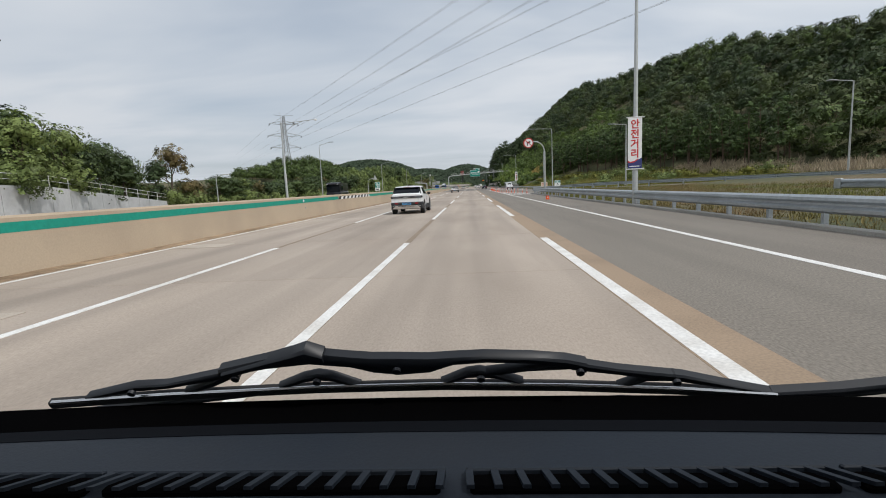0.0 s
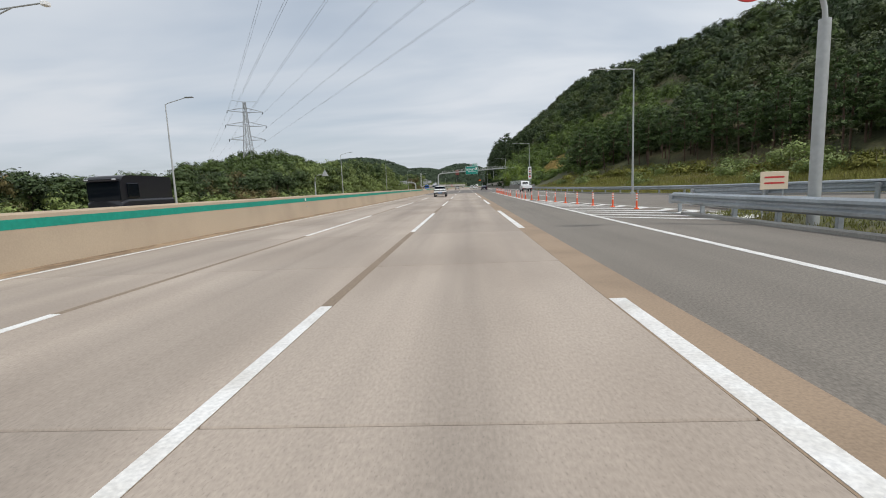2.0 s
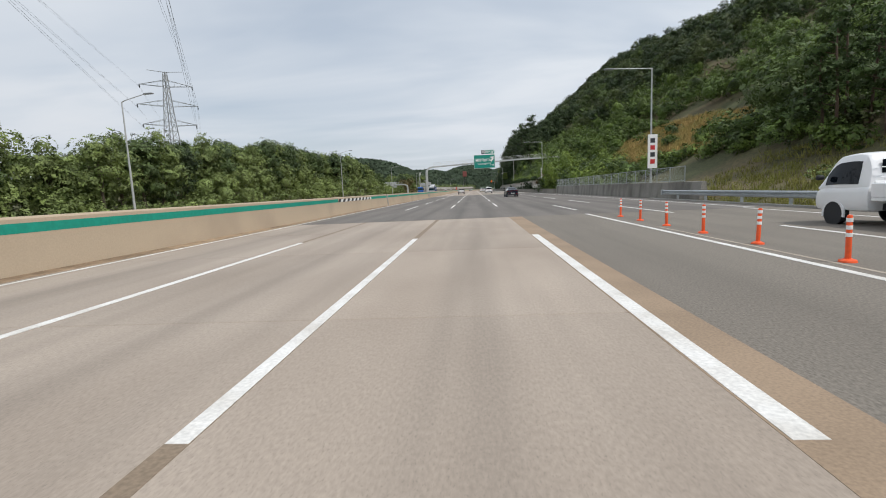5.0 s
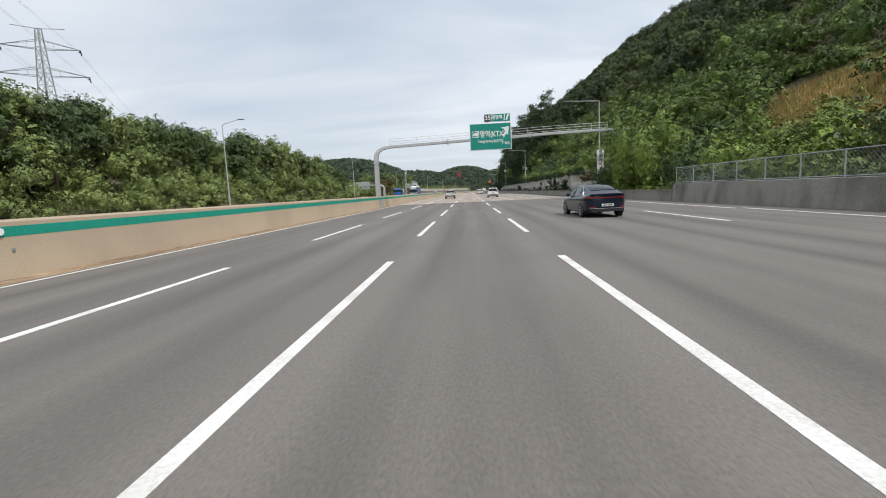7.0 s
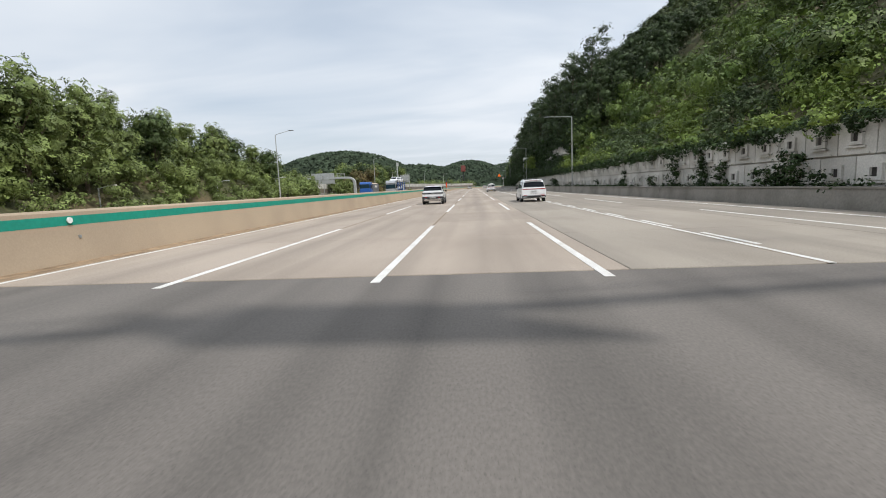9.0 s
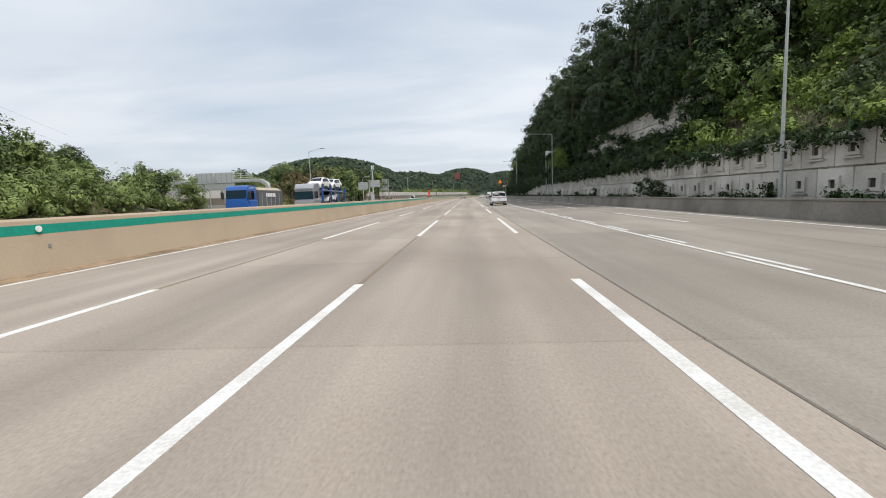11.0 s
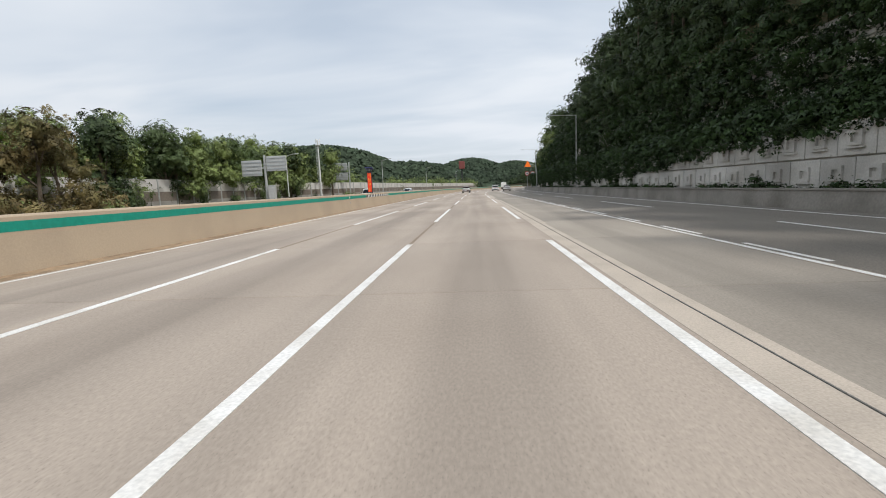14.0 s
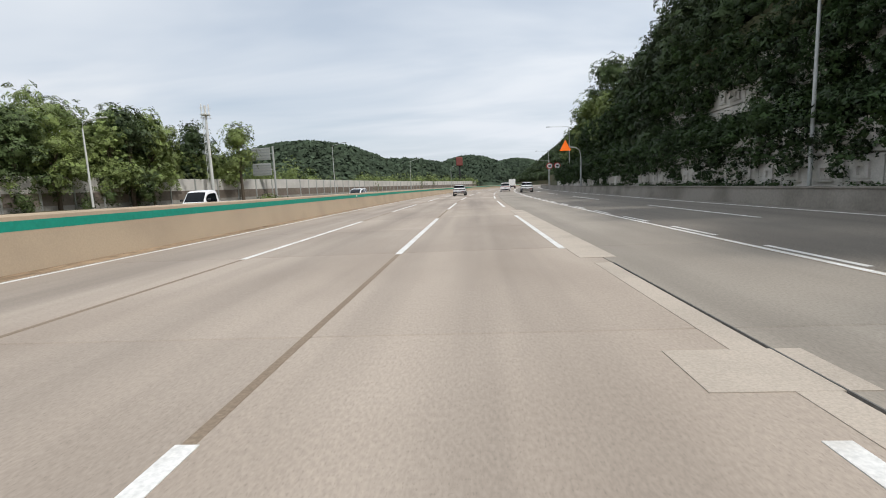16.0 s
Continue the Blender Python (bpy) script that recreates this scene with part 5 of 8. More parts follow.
for y in np.arange(-30, 486, 3.4):
    for row, x0 in enumerate((-38.5, -44.0, -50.5)):
        if 398 < y < 482 and row == 0:
            x0 = -47.5
        if 230 < y < 330 and row == 0:
            x0 = -39.5
        if y < 66:
            x0 -= lerp(y, (0, 40, 66), (0, 0, 5))
        if rng.uniform() < (0.07 if row < 1 else 0.2 if row < 2 else 0.6):
            continue
        if 322 < y < 362 and row == 0 or 330 < y < 396 and row == 1 and rng.uniform() < 0.5:
            continue
        xx, yy = x0 + rng.normal() * 0.9, y + rng.normal() * 1.1
        SPOTS.append((xx, yy, lerp(yy, SIDE_Y, SIDE_H) * rng.uniform(0.9 if 205 < yy < 325 else 0.78, 1.05 if 205 < yy < 325 else 1.1) * (1.2 if row and 336 < yy < 402 else 1.0)))
SPOTS += [(-45.5 - 0.08 * y + rng.normal(), y, rng.uniform(6.6, 8.4)) for y in np.arange(30, 64, 3.6)]
placed = [False] * len(kinds)
for xx, yy, top in SPOTS:
    g = height(xx, yy)
    h = max(top - g, 3.0)
    rust = (334 < yy < 400 and xx > -42) or 118 < yy < 135
    k = 3 if (rust and rng.uniform() < 0.75) or h < 4.4 else int(rng.choice([0, 1, 2, 4], p=[0.5, 0.05, 0.1, 0.35] if yy < 160 else [0.3, 0.35, 0.25, 0.1] if yy < 396 else [0.12, 0.38, 0.32, 0.18]))
    base_h = (9.5, 8.0, 11.0, 5.2, 9.0)[k]
    sc = h / base_h
    m = Matrix.Translation((xx, yy, g)) @ Matrix.Rotation(rng.uniform(0, 6.28), 4, "Z")
    if 65 < yy < 73 and xx > -44:  # left bare to fit the skyline in the camera's view
        continue
    if not placed[k]:
        kinds[k].matrix_basis, kinds[k].scale = m, (max(sc, 0.85), max(sc, 0.85), sc)
        placed[k] = True
    else:
        kinds[k].scale = (max(sc, 0.85), max(sc, 0.85), sc)
        copy_thing(kinds[k], m)

# taller trees standing clear past the end of the hillside wall
for k, xx, yy, sc in ((2, 19.5, 482, 1.05), (0, 22.0, 489, 1.5), (2, 20.5, 497, 1.3), (0, 18.2, 500, 0.8), (0, 21.5, 508, 1.5), (2, 19.0, 512, 0.9), (2, 23.0, 516, 1.4)):
    kinds[k].scale = (sc, sc, sc)
    tall = copy_thing(kinds[k], Matrix.Translation((xx + bend(yy), yy, height(xx + bend(yy), yy) - 0.2)) @ Matrix.Rotation(yy, 4, "Z"))
    tagged(tall, "tall green tree standing clear past the hillside wall", "", "trees past the wall")

# undergrowth at the feet of the far bank trees

def shrubs(points, n, size, mat, name, label, category="shrubs", core=0.5):
    """One mesh of many bushes: rows of x, y, z, width, height."""
    cs, ns, ss, evs, efs, off = [], [], [], [], [], 0
    for x, y, z, w, h in points:
        lob = [(x + rng.normal() * w * 0.35, y + rng.normal() * w * 0.35, z + h * rng.uniform(0.25, 0.65), w * 0.5, w * 0.5, h * 0.45) for _ in range(3)]
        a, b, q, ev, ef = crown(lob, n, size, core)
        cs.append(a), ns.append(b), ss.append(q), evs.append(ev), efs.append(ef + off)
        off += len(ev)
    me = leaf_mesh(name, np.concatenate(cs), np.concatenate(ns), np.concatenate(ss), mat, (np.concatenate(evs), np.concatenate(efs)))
    return tagged(new(name, me), label, category, "", "stuff")


pts = []
for y in np.arange(186, 332, 1.6):
    x = -37.5 + rng.normal() * 1.2
    pts.append((x, y, height(x, y) - 0.3, rng.uniform(3, 4.2), rng.uniform(3.0, 5.5)))
for y in np.arange(-20, 486, 2.0):
    x = (-46.5 if 398 < y < 482 else -35.5) - lerp(y, (0, 40, 66, 90), (0, 2, 6, 0)) + rng.normal() * 1.0
    if 326 < y < 360 or 18 < y < 66 or (360 < y < 398 and rng.uniform() < 0.4):
        continue
    pts.append((x, y, height(x, y) - 0.2, rng.uniform(2, 3.2), rng.uniform(1.6, 3.0)))
for y in np.arange(-20, 398, 2.3):
    if 326 < y < 358 or (y > 358 and rng.uniform() < 0.4):
        continue
    x = -40.5 - lerp(y, (0, 40, 66, 90), (0, 2, 6, 0)) + rng.normal() * 0.8
    pts.append((x, y, height(x, y) - 0.2, rng.uniform(2.6, 3.6), rng.uniform(2.4, 4.4)))
hedge = []
for y in np.arange(-20, 66, 2.0):
    x = -43.5 - lerp(y, (0, 40, 66, 90), (0, 2, 6, 0)) + rng.normal() * 1.2
    hedge.append((x, y, height(x, y) - 0.2, rng.uniform(3, 4.4), rng.uniform(3.0, 5.5)))
shrubs(hedge, 260, 0.27, LEAF, "dark_hedge", "dark green trees and bushes behind the white wall")
shrubs(pts, 115, 0.26, LEAF_B, "undergrowth", "green undergrowth along the far bank")
pts = [(-34 + rng.normal() * 0.8, y, -0.4, rng.uniform(2.2, 3.2), rng.uniform(2.4, 3.6)) for y in np.arange(360, 397, 2.2)]
pts += [(-36.5 + rng.normal() * 1.0, y, 0.2, rng.uniform(2.2, 3), rng.uniform(1.8, 3.0)) for y in np.arange(122, 138, 2.2)]
shrubs(pts, 330, 0.15, LEAF_RUST, "rusty_shrubs", "rust tinged shrubs beside the far carriageway")
pts = [(-41.8 + rng.normal() * 0.3, y, -0.3, 2.0, rng.uniform(2.5, 4.2)) for y in (404, 411, 425, 436, 447, 455, 463, 476)]
shrubs(pts, 420, 0.14, LEAF, "wall_shrubs", "dark shrubs growing before the noise wall")

# hillside woods
def dry_patch(x, y):
    return ((x - 32.5) / 6.3) ** 2 + ((y - 206) / 25) ** 2 < 1 + 0.5 * noise.noise(Vector((x * 0.2, y * 0.1, 2)))


lines = []
for y in np.arange(20, 760, 6.4):
    for x in np.arange(17, 118, 6.4):
        xx, yy = x + rng.normal() * 1.6, y + rng.normal() * 1.6
        f = foot(yy)
        if xx < f + (5.0 if 70 < yy < 168 else 1.5) or dry_patch(xx, yy) or (yy > 316 and xx < 36 and yy < 520) or (236 < yy < 316 and xx < 22 + 5 * noise.noise(Vector((yy * 0.06, 3, 0)))):
            continue
        lines.append((xx + bend(min(yy, 760)), yy, xx))
for y in np.arange(317, 520, 3.3):
    for x in np.arange(21.3, 37, 3.4):
        xx, yy = x + rng.normal() * 0.7, y + rng.normal() * 0.9
        if xx > foot(yy) + 0.8:
            lines.append((xx + bend(yy), yy, xx))
for y in np.arange(762, 1330, 15.0):
    for x in np.arange(24, 112, 14.0):
        xx, yy = x + rng.normal() * 3, y + rng.normal() * 3
        lines.append((xx + bend(760), yy, xx))
SUN_ROWS = []
WOODS = {0: [], 1: [], 2: []}
tr = Shape()


def dome(xx, yy, z, h, R):
    """Lobes of a wide, many-headed crown."""
    lob = [(xx, yy, z + h * 0.82, R * 0.62, R * 0.62, R * 0.5)]
    turn_ = rng.uniform(0, 6.28)
    for i in range(5):
        a, out_ = turn_ + i * 1.257 + rng.normal() * 0.2, R * rng.uniform(0.5, 0.8)
        r = R * rng.uniform(0.36, 0.55)
        lob.append((xx + out_ * math.cos(a), yy + out_ * math.sin(a), z + h * rng.uniform(0.45, 0.72), r, r, r * 0.8))
    return lob


for xx, yy, x0 in lines:
    z = height(xx, yy)
    far = math.hypot(x0, max(0, yy - 380) * 0.6) if yy > 380 else x0
    terrace = 316 < yy < 522 and x0 < 37
    near = far < 37
    h = rng.uniform(6.0, 10.5)
    if x0 < 50 and yy < 200:
        h = rng.uniform(5.5, 8.5)
    if yy > 322 and x0 < 27:
        h = rng.uniform(11, 17) if yy < 425 else rng.uniform(8, 12) * lerp(yy, (435, 470, 520), (1, 0.65, 0.6))
    if yy > 760:
        WOODS[0].append(crown(dome(xx, yy, z - 1.5, 11, 9.5), 110, 1.9, 0.7))
        continue
    if terrace:
        k = 6 if near else 4
        lob = []
        for i in range(k):
            a, q = rng.uniform(0, 6.28), i / (k - 1)
            rad = 2.3 * (1 - 0.6 * q) * rng.uniform(0.3, 0.9)
            r = rng.uniform(1.25, 2.0) * (1.15 - 0.35 * q)
            lob.append((xx + rad * math.cos(a), yy + rad * math.sin(a), z + h * (0.3 + 0.65 * q), r * 1.2, r * 1.2, r * 0.9))
        if x0 < 30:
            for i in range(3):
                lob.append((xx - rng.uniform(0.5, 2.0), yy + rng.normal() * 0.9, z + rng.uniform(0.2, 3.0), 1.7, 1.7, 2.0))
    else:
        lob = dome(xx, yy, z - 0.8, h, rng.uniform(2.9, 4.5))
    sunny = 165 < yy < 318 and x0 < 66 and noise.noise(Vector((x0 * 0.06, yy * 0.04, 5))) > -0.2
    if sunny:
        for q in range(2):
            qx, qy = xx + rng.normal() * 1.6, yy + (q - 0.5) * 3.4
            SUN_ROWS.append((qx, qy, height(qx, qy) - 0.3, rng.uniform(3.6, 5.4), rng.uniform(2.6, 6.0)))
        continue
    kind = 0 if terrace else int(rng.choice([0, 1, 2], p=[0.45, 0.3, 0.25]))
    if terrace:
        count, leaf = (400, 0.35) if near else (180, 0.55)
    else:
        count, leaf = (420, 0.42) if far < 60 and yy < 330 else ((250, 0.6) if far < 85 else (130, 0.9))
    WOODS[kind].append(crown(lob, count, leaf, 0.62))
    if near:
        tr.tube([(xx, yy, z - 0.5), (xx + rng.normal() * 0.3, yy, z + h * 0.7)], [0.16, 0.07], 5)


def grow(name, rows, mat, label):
    """One mesh from many crowns."""
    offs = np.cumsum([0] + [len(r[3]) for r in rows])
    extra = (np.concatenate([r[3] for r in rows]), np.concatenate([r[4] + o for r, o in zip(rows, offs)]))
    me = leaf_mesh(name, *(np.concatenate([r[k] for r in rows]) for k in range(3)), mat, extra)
    return tagged(new(name, me), label, "woods", "", "stuff")


grow("hillside_woods", WOODS[0], WOOD_LEAF, "dense dark green woods covering the hillside")
grow("oak_woods", WOODS[1], WOOD_LEAF_B, "lighter olive green trees among the hillside woods")
grow("green_woods", WOODS[2], WOOD_LEAF_C, "fresh green trees among the hillside woods")
knoll = []
for y in np.arange(262, 440, 6.6):
    for x in np.arange(-132, -66, 6.6):
        xx, yy = x + rng.normal() * 1.7, y + rng.normal() * 1.7
        z = height(xx, yy)
        if z > 6.5:
            knoll.append(crown(dome(xx, yy, z - 0.8, rng.uniform(6, 10), rng.uniform(3.6, 5.0)), 110, 0.85, 0.7))
grow("knoll_woods", knoll, WOOD_LEAF_C, "green woods on the round hill beyond the far bank")


def pine(h, seed):
    """A red-barked pine with flat layered foliage on a bare trunk."""
    r_ = random.Random(seed)
    ob = thing("pine_tree", "slender pine with a bare reddish trunk at the wood's edge", "tree", "pines at the wood's edge")
    lean = r_.uniform(-0.5, 0.5)
    part("trunk", Shape().tube([(0, 0, -0.6), (lean * 0.3, 0, h * 0.4), (lean, 0.1, h * 0.75), (lean, 0.1, h * 0.97)], [0.12, 0.1, 0.07, 0.025], 7), PINE_BARK, ob, smooth=40)
    lob, limbs = [], Shape()
    for k in range(9):
        q = k / 8
        a, rad, z = r_.uniform(0, 6.28), (1 - 0.75 * q) * r_.uniform(0.7, 1.9), h * (0.36 + 0.64 * q)
        lob.append((lean + rad * math.cos(a), rad * math.sin(a), z, 1.5 - 0.7 * q, 1.5 - 0.7 * q, 0.42))
        limbs.tube([(lean * 0.8, 0.05, z - 0.5), (lean + rad * math.cos(a), rad * math.sin(a), z - 0.1)], [0.05, 0.02], 4)
    part("branchwork", limbs, PINE_BARK, ob)
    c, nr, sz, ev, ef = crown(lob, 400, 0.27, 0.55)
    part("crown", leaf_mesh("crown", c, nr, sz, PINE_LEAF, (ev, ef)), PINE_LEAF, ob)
    return ob


pines = [pine(8.2, 1), pine(7.0, 2), pine(9.2, 3)]
n_pine = 0
for y in np.arange(72, 166, 2.9):
    for row in range(2):
        yy = y + rng.normal() * 1.0
        xx = foot(yy) + 1.6 + row * 3.2 + rng.normal() * 0.7
        m = Matrix.Translation((xx, yy, height(xx, yy))) @ Matrix.Rotation(rng.uniform(0, 6.28), 4, "Z")
        if n_pine < 3:
            pines[n_pine].matrix_basis = m
        else:
            copy_thing(pines[n_pine % 3], m)
        n_pine += 1
tagged(part("tree_trunks", tr, BARK), "bare trunks at the edge of the hillside woods", "tree trunks", "", "stuff")

for y in np.arange(150, 236, 2.6):
    for x in np.arange(22, 40, 3.0):
        xx, yy = x + rng.normal() * 0.8, y + rng.normal() * 0.8
        if xx > foot(yy) + 1 and (not dry_patch(xx, yy) or rng.uniform() < 0.1):
            SUN_ROWS.append((xx, yy, height(xx, yy) - 0.2, rng.uniform(2, 3.2), rng.uniform(1.4, 2.6)))
SUN_ROWS += [(x, y, height(x, y) - 0.3, 3.6, rng.uniform(2.0, 3.6)) for x in (28.5, 31.5, 34.5, 37.5, 40.5) for y in (236, 239.5, 243, 246.5, 250)]
shrubs(SUN_ROWS, 230, 0.34, VINE_B, "sunlit_scrub", "sunlit green scrub and young trees on the slope")

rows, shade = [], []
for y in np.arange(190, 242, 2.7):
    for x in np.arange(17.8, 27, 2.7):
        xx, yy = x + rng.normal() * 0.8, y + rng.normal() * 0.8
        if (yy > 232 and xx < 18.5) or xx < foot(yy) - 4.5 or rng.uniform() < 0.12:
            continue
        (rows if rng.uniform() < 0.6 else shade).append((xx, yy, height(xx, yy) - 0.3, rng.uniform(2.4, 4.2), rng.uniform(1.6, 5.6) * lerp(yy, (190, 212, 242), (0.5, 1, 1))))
rows += [(18.4, y, 0.8, 3.0, rng.uniform(8.0, 9.4)) for y in (224, 226.4, 228.6, 230.6, 232.4)]
rows += [(17.2, y, 0.6, 2.6, rng.uniform(5.5, 7.5)) for y in (221, 223.2, 225.4, 227.5, 229.6, 231.5)]
shade += [(16.6, y, 0.6, 1.9, rng.uniform(2.6, 3.6)) for y in (230.2, 231.4, 232.2, 232.8)]
shrubs(rows, 400, 0.26, VINE, "young_trees", "bright green young trees hiding the gantry foot", "young trees")
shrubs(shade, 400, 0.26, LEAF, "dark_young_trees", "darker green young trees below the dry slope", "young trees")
rows = []
for y in np.arange(40, 176, 1.7):
    for _ in range(2):
        x = foot(y) + rng.uniform(3.5, 11)
        rows.append((x, y + rng.normal() * 0.5, height(x, y) - 0.2, rng.uniform(1.6, 2.8), rng.uniform(0.8, 2.0)))
shrubs(rows, 150, 0.24, WOOD_LEAF_B, "forest_edge", "dark bushes along the foot of the hillside woods")

# green vines and scrub on the slope over the wall
pts, bright = [], []
for y in np.arange(214, 322, 1.7):
    for x in np.arange(17.5, 27, 1.9):
        xx, yy = x + rng.normal() * 0.5, y + rng.normal() * 0.5
        if dry_patch(xx, yy) and yy < 232:
            continue
        row = (xx, yy, height(xx, yy) - 0.3, rng.uniform(1.6, 2.8), rng.uniform(0.9, 2.2))
        (bright if noise.noise(Vector((xx * 0.12, yy * 0.08, 0))) > -0.12 else pts).append(row)
shrubs(bright, 170, 0.19, VINE, "bright_vines", "bright green vines and scrub on the slope above the wall")
shrubs(pts, 170, 0.2, LEAF, "dark_scrub", "dark green scrub on the slope above the wall")
# hedge of creepers along the wall terrace, hanging down both tiers
def opening(y, z):
    """Where the upper wall shows between the creepers."""
    return (321 < y < 356 and 6.3 < z < 9.2 and noise.noise(Vector((y * 0.22, z * 0.5, 3))) > -0.12) or (420.3 < y < 428.5 and 5.2 < z < lerp(y, (420, 423, 426, 428.5), (7.2, 8.7, 8.7, 7.2))) or (438 < y < 445.5 and 5.2 < z < 7.6) or (450 < y < 453 and z < 7) or (456 < y < 458 and z < 7.4)


pts = []
for y in np.arange(317, 520, 1.15):
    b = bend(y)
    for x in (16.1, 17.2, 18.4):
        pts.append((x + b + rng.normal() * 0.2, y + rng.normal() * 0.3, 3.3 + (x - 16.1) * 0.45 + 0.5 * noise.noise(Vector((y * 0.15, x, 0))), rng.uniform(1.3, 1.9), rng.uniform(1.1, 1.9)))
    if y % 2.3 < 1.15:
        for x in (19.7, 20.6, 22.0):
            pts.append((x + b + rng.normal() * 0.3, y, height(x + b, y) - 0.2, rng.uniform(2.0, 2.8), rng.uniform(1.4, 2.4)))
    for z in np.arange(5.0, 10.4, 0.85):
        if not opening(y, z + 0.3):
            pts.append((18.75 + b + rng.normal() * 0.25, y + rng.normal() * 0.3, z - 0.3, rng.uniform(1.2, 1.7), rng.uniform(1.2, 1.8)))
shrubs(pts, 56, 0.24, CURTAIN, "terrace_creepers", "dark green creepers over the wall terrace", core=0.5)
pts = []
for y in np.arange(242.4, 520, 0.8):
    hang = lerp(y, (240, 330, 385, 392, 400, 406), (0.45, 0.6, 0.7, 1.0, 1.4, 1.7)) * (1 + 0.55 * noise.noise(Vector((y * 0.35, 1, 0)))) + (0.9 if y > 405 and noise.noise(Vector((y * 0.5, 7, 0))) > 0.15 else 0)
    for z in np.arange(3.7, 3.7 - hang, -0.4):
        pts.append((15.5 + bend(y), y + rng.normal() * 0.25, z - 0.4, 0.75, 0.7))
shrubs(pts, 30, 0.19, CURTAIN, "wall_creepers", "creepers hanging over the concrete wall", core=0.4)

pts = []
for y, top in ((251, 1.5), (252.3, 2.2), (253.6, 2.5), (254.8, 1.7), (259.7, 2.3), (262.2, 2.8), (266.4, 3.0), (271, 1.6), (279, 2.4), (290, 1.8), (305, 1.4), (317.2, 1.2), (318.4, 2.0), (319.4, 2.1), (321, 2.3), (323, 2.0), (338, 1.7), (347, 1.4), (360, 1.6), (383, 1.5), (404, 1.9), (423, 2.2), (437, 1.8), (455, 2.0)):
    pts += [(15.5 + bend(y) + rng.normal() * 0.05, y + rng.normal() * 0.22, z - 0.3, rng.uniform(0.6, 0.95), 0.6) for z in np.arange(0.65, top, 0.3)]
for y in np.arange(234, 470, 0.75):
    if noise.noise(Vector((y * 0.16, 2, 5))) > -0.1:
        pts.append((15.3 + bend(y) + rng.normal() * 0.1, y, 0.35, rng.uniform(0.8, 1.4), rng.uniform(0.6, 0.95)))
shrubs(pts, 75, 0.095, CURTAIN, "wall_foot_creepers", "dark creepers climbing the wall from its foot", core=0.5)

# dry brown brush spilling over the low end of the wall
pts = [(x + rng.normal() * 0.2, y + rng.normal() * 0.3, 1.75 + (x - 15.9) * 0.4, rng.uniform(1.1, 1.7), rng.uniform(0.8, 1.4)) for y in np.arange(233.2, 242.2, 0.7) for x in (16.0, 17.0)]
shrubs(pts, 190, 0.075, material("dead_brush", (0.085, 0.056, 0.032), 0.8, grain=0.35, scale=0.8, blotch=0.7, blotch_scale=0.6, tint=(0.04, 0.045, 0.02), island=0.35, spec=0.15), "dead_brush", "dry reddish brown brush hanging over the wall's low end", core=0.4)

# road sign swallowed by creepers, and a bright young tree beside it
lost = thing("overgrown_sign", "white road sign half swallowed by dark creepers", "road sign", at=pose(0, 370, 0))
part("panel", Shape().block((14.75, -0.05, 8.4), (17.4, 0.05, 9.15), 0.02), SIGN_WHITE, lost)
for x in (14.85, 15.3):
    part("post", Shape().tube([(x, 0.14, -0.3), (x, 0.14, 9.1)], 0.09, 8), POLE, lost)
pts = [(x, 369.3, z, 1.5, 1.3) for x, z in ((15.3, 6.2), (15.2, 7.2), (15.6, 7.5), (16.4, 7.7), (17.2, 7.9), (17.6, 7.0), (16.5, 6.2), (15.2, 5.0), (15.1, 3.9), (16.2, 4.6))]
shrubs(pts, 130, 0.2, CURTAIN, "sign_creepers", "dark creepers hanging over the lost road sign")
pts = [(16.2, y, z, 2.0, 1.7) for y, z in ((361.5, 5.4), (363.4, 6.2), (364.8, 7.3), (362.8, 7.6), (365.8, 5.8), (360.2, 6.4))]
shrubs(pts, 190, 0.19, VINE, "sapling", "bright green young tree leaning out over the wall", "young tree")

# dry slope, verge grass, pale plume grass
def tufts(name, label, mat, spots, blades, length, width):
    n = len(spots) * blades
    base = np.repeat(np.asarray(spots, float), blades, 0) + np.c_[rng.normal(size=(n, 2)) * 0.22, np.zeros(n)]
    lean = np.c_[rng.normal(size=(n, 2)) * 0.35, np.ones(n)]
    lean /= np.linalg.norm(lean, axis=1, keepdims=True)
    L = length * rng.uniform(0.5, 1.2, (n, 1))
    a = rng.uniform(0, 6.28, n)
    side = np.c_[np.cos(a), np.sin(a), np.zeros(n)] * width
    v = np.stack([base - side, base + side, base + lean * L], 1).reshape(-1, 3)
    me = bpy.data.meshes.new(name)
    me.from_pydata(v, [], np.arange(3 * n).reshape(-1, 3))
    me.materials.append(mat)
    return tagged(new(name, me), label, "grass", "", "stuff")


spots = []
for _ in range(9000):
    x, y = rng.uniform(24, 41), rng.uniform(176, 237)
    if dry_patch(x, y):
        spots.append((x, y, height(x, y) - 0.05))
tufts("dry_grass", "dry orange and green grass on the bare slope", DRY, spots, 9, 0.85, 0.05)
spots = [(x, y, height(x, y) - 0.03) for x, y in zip(rng.uniform(0, 1, 15000) ** 1.6 * 24 + 8.62, rng.uniform(-4, 75, 15000)) if x < ramp_x(y) - 5.2]
tufts("verge_grass", "short rough grass and weeds on the verge", GRASS, spots, 8, 0.18, 0.016)
spots = [(x, y, height(x, y) - 0.05) for x, y in zip(rng.uniform(15, 40, 12000), rng.uniform(0, 170, 12000)) if ramp_x(y) + (5.5 if y < 66 else 4.2) < x < foot(y) + 2]
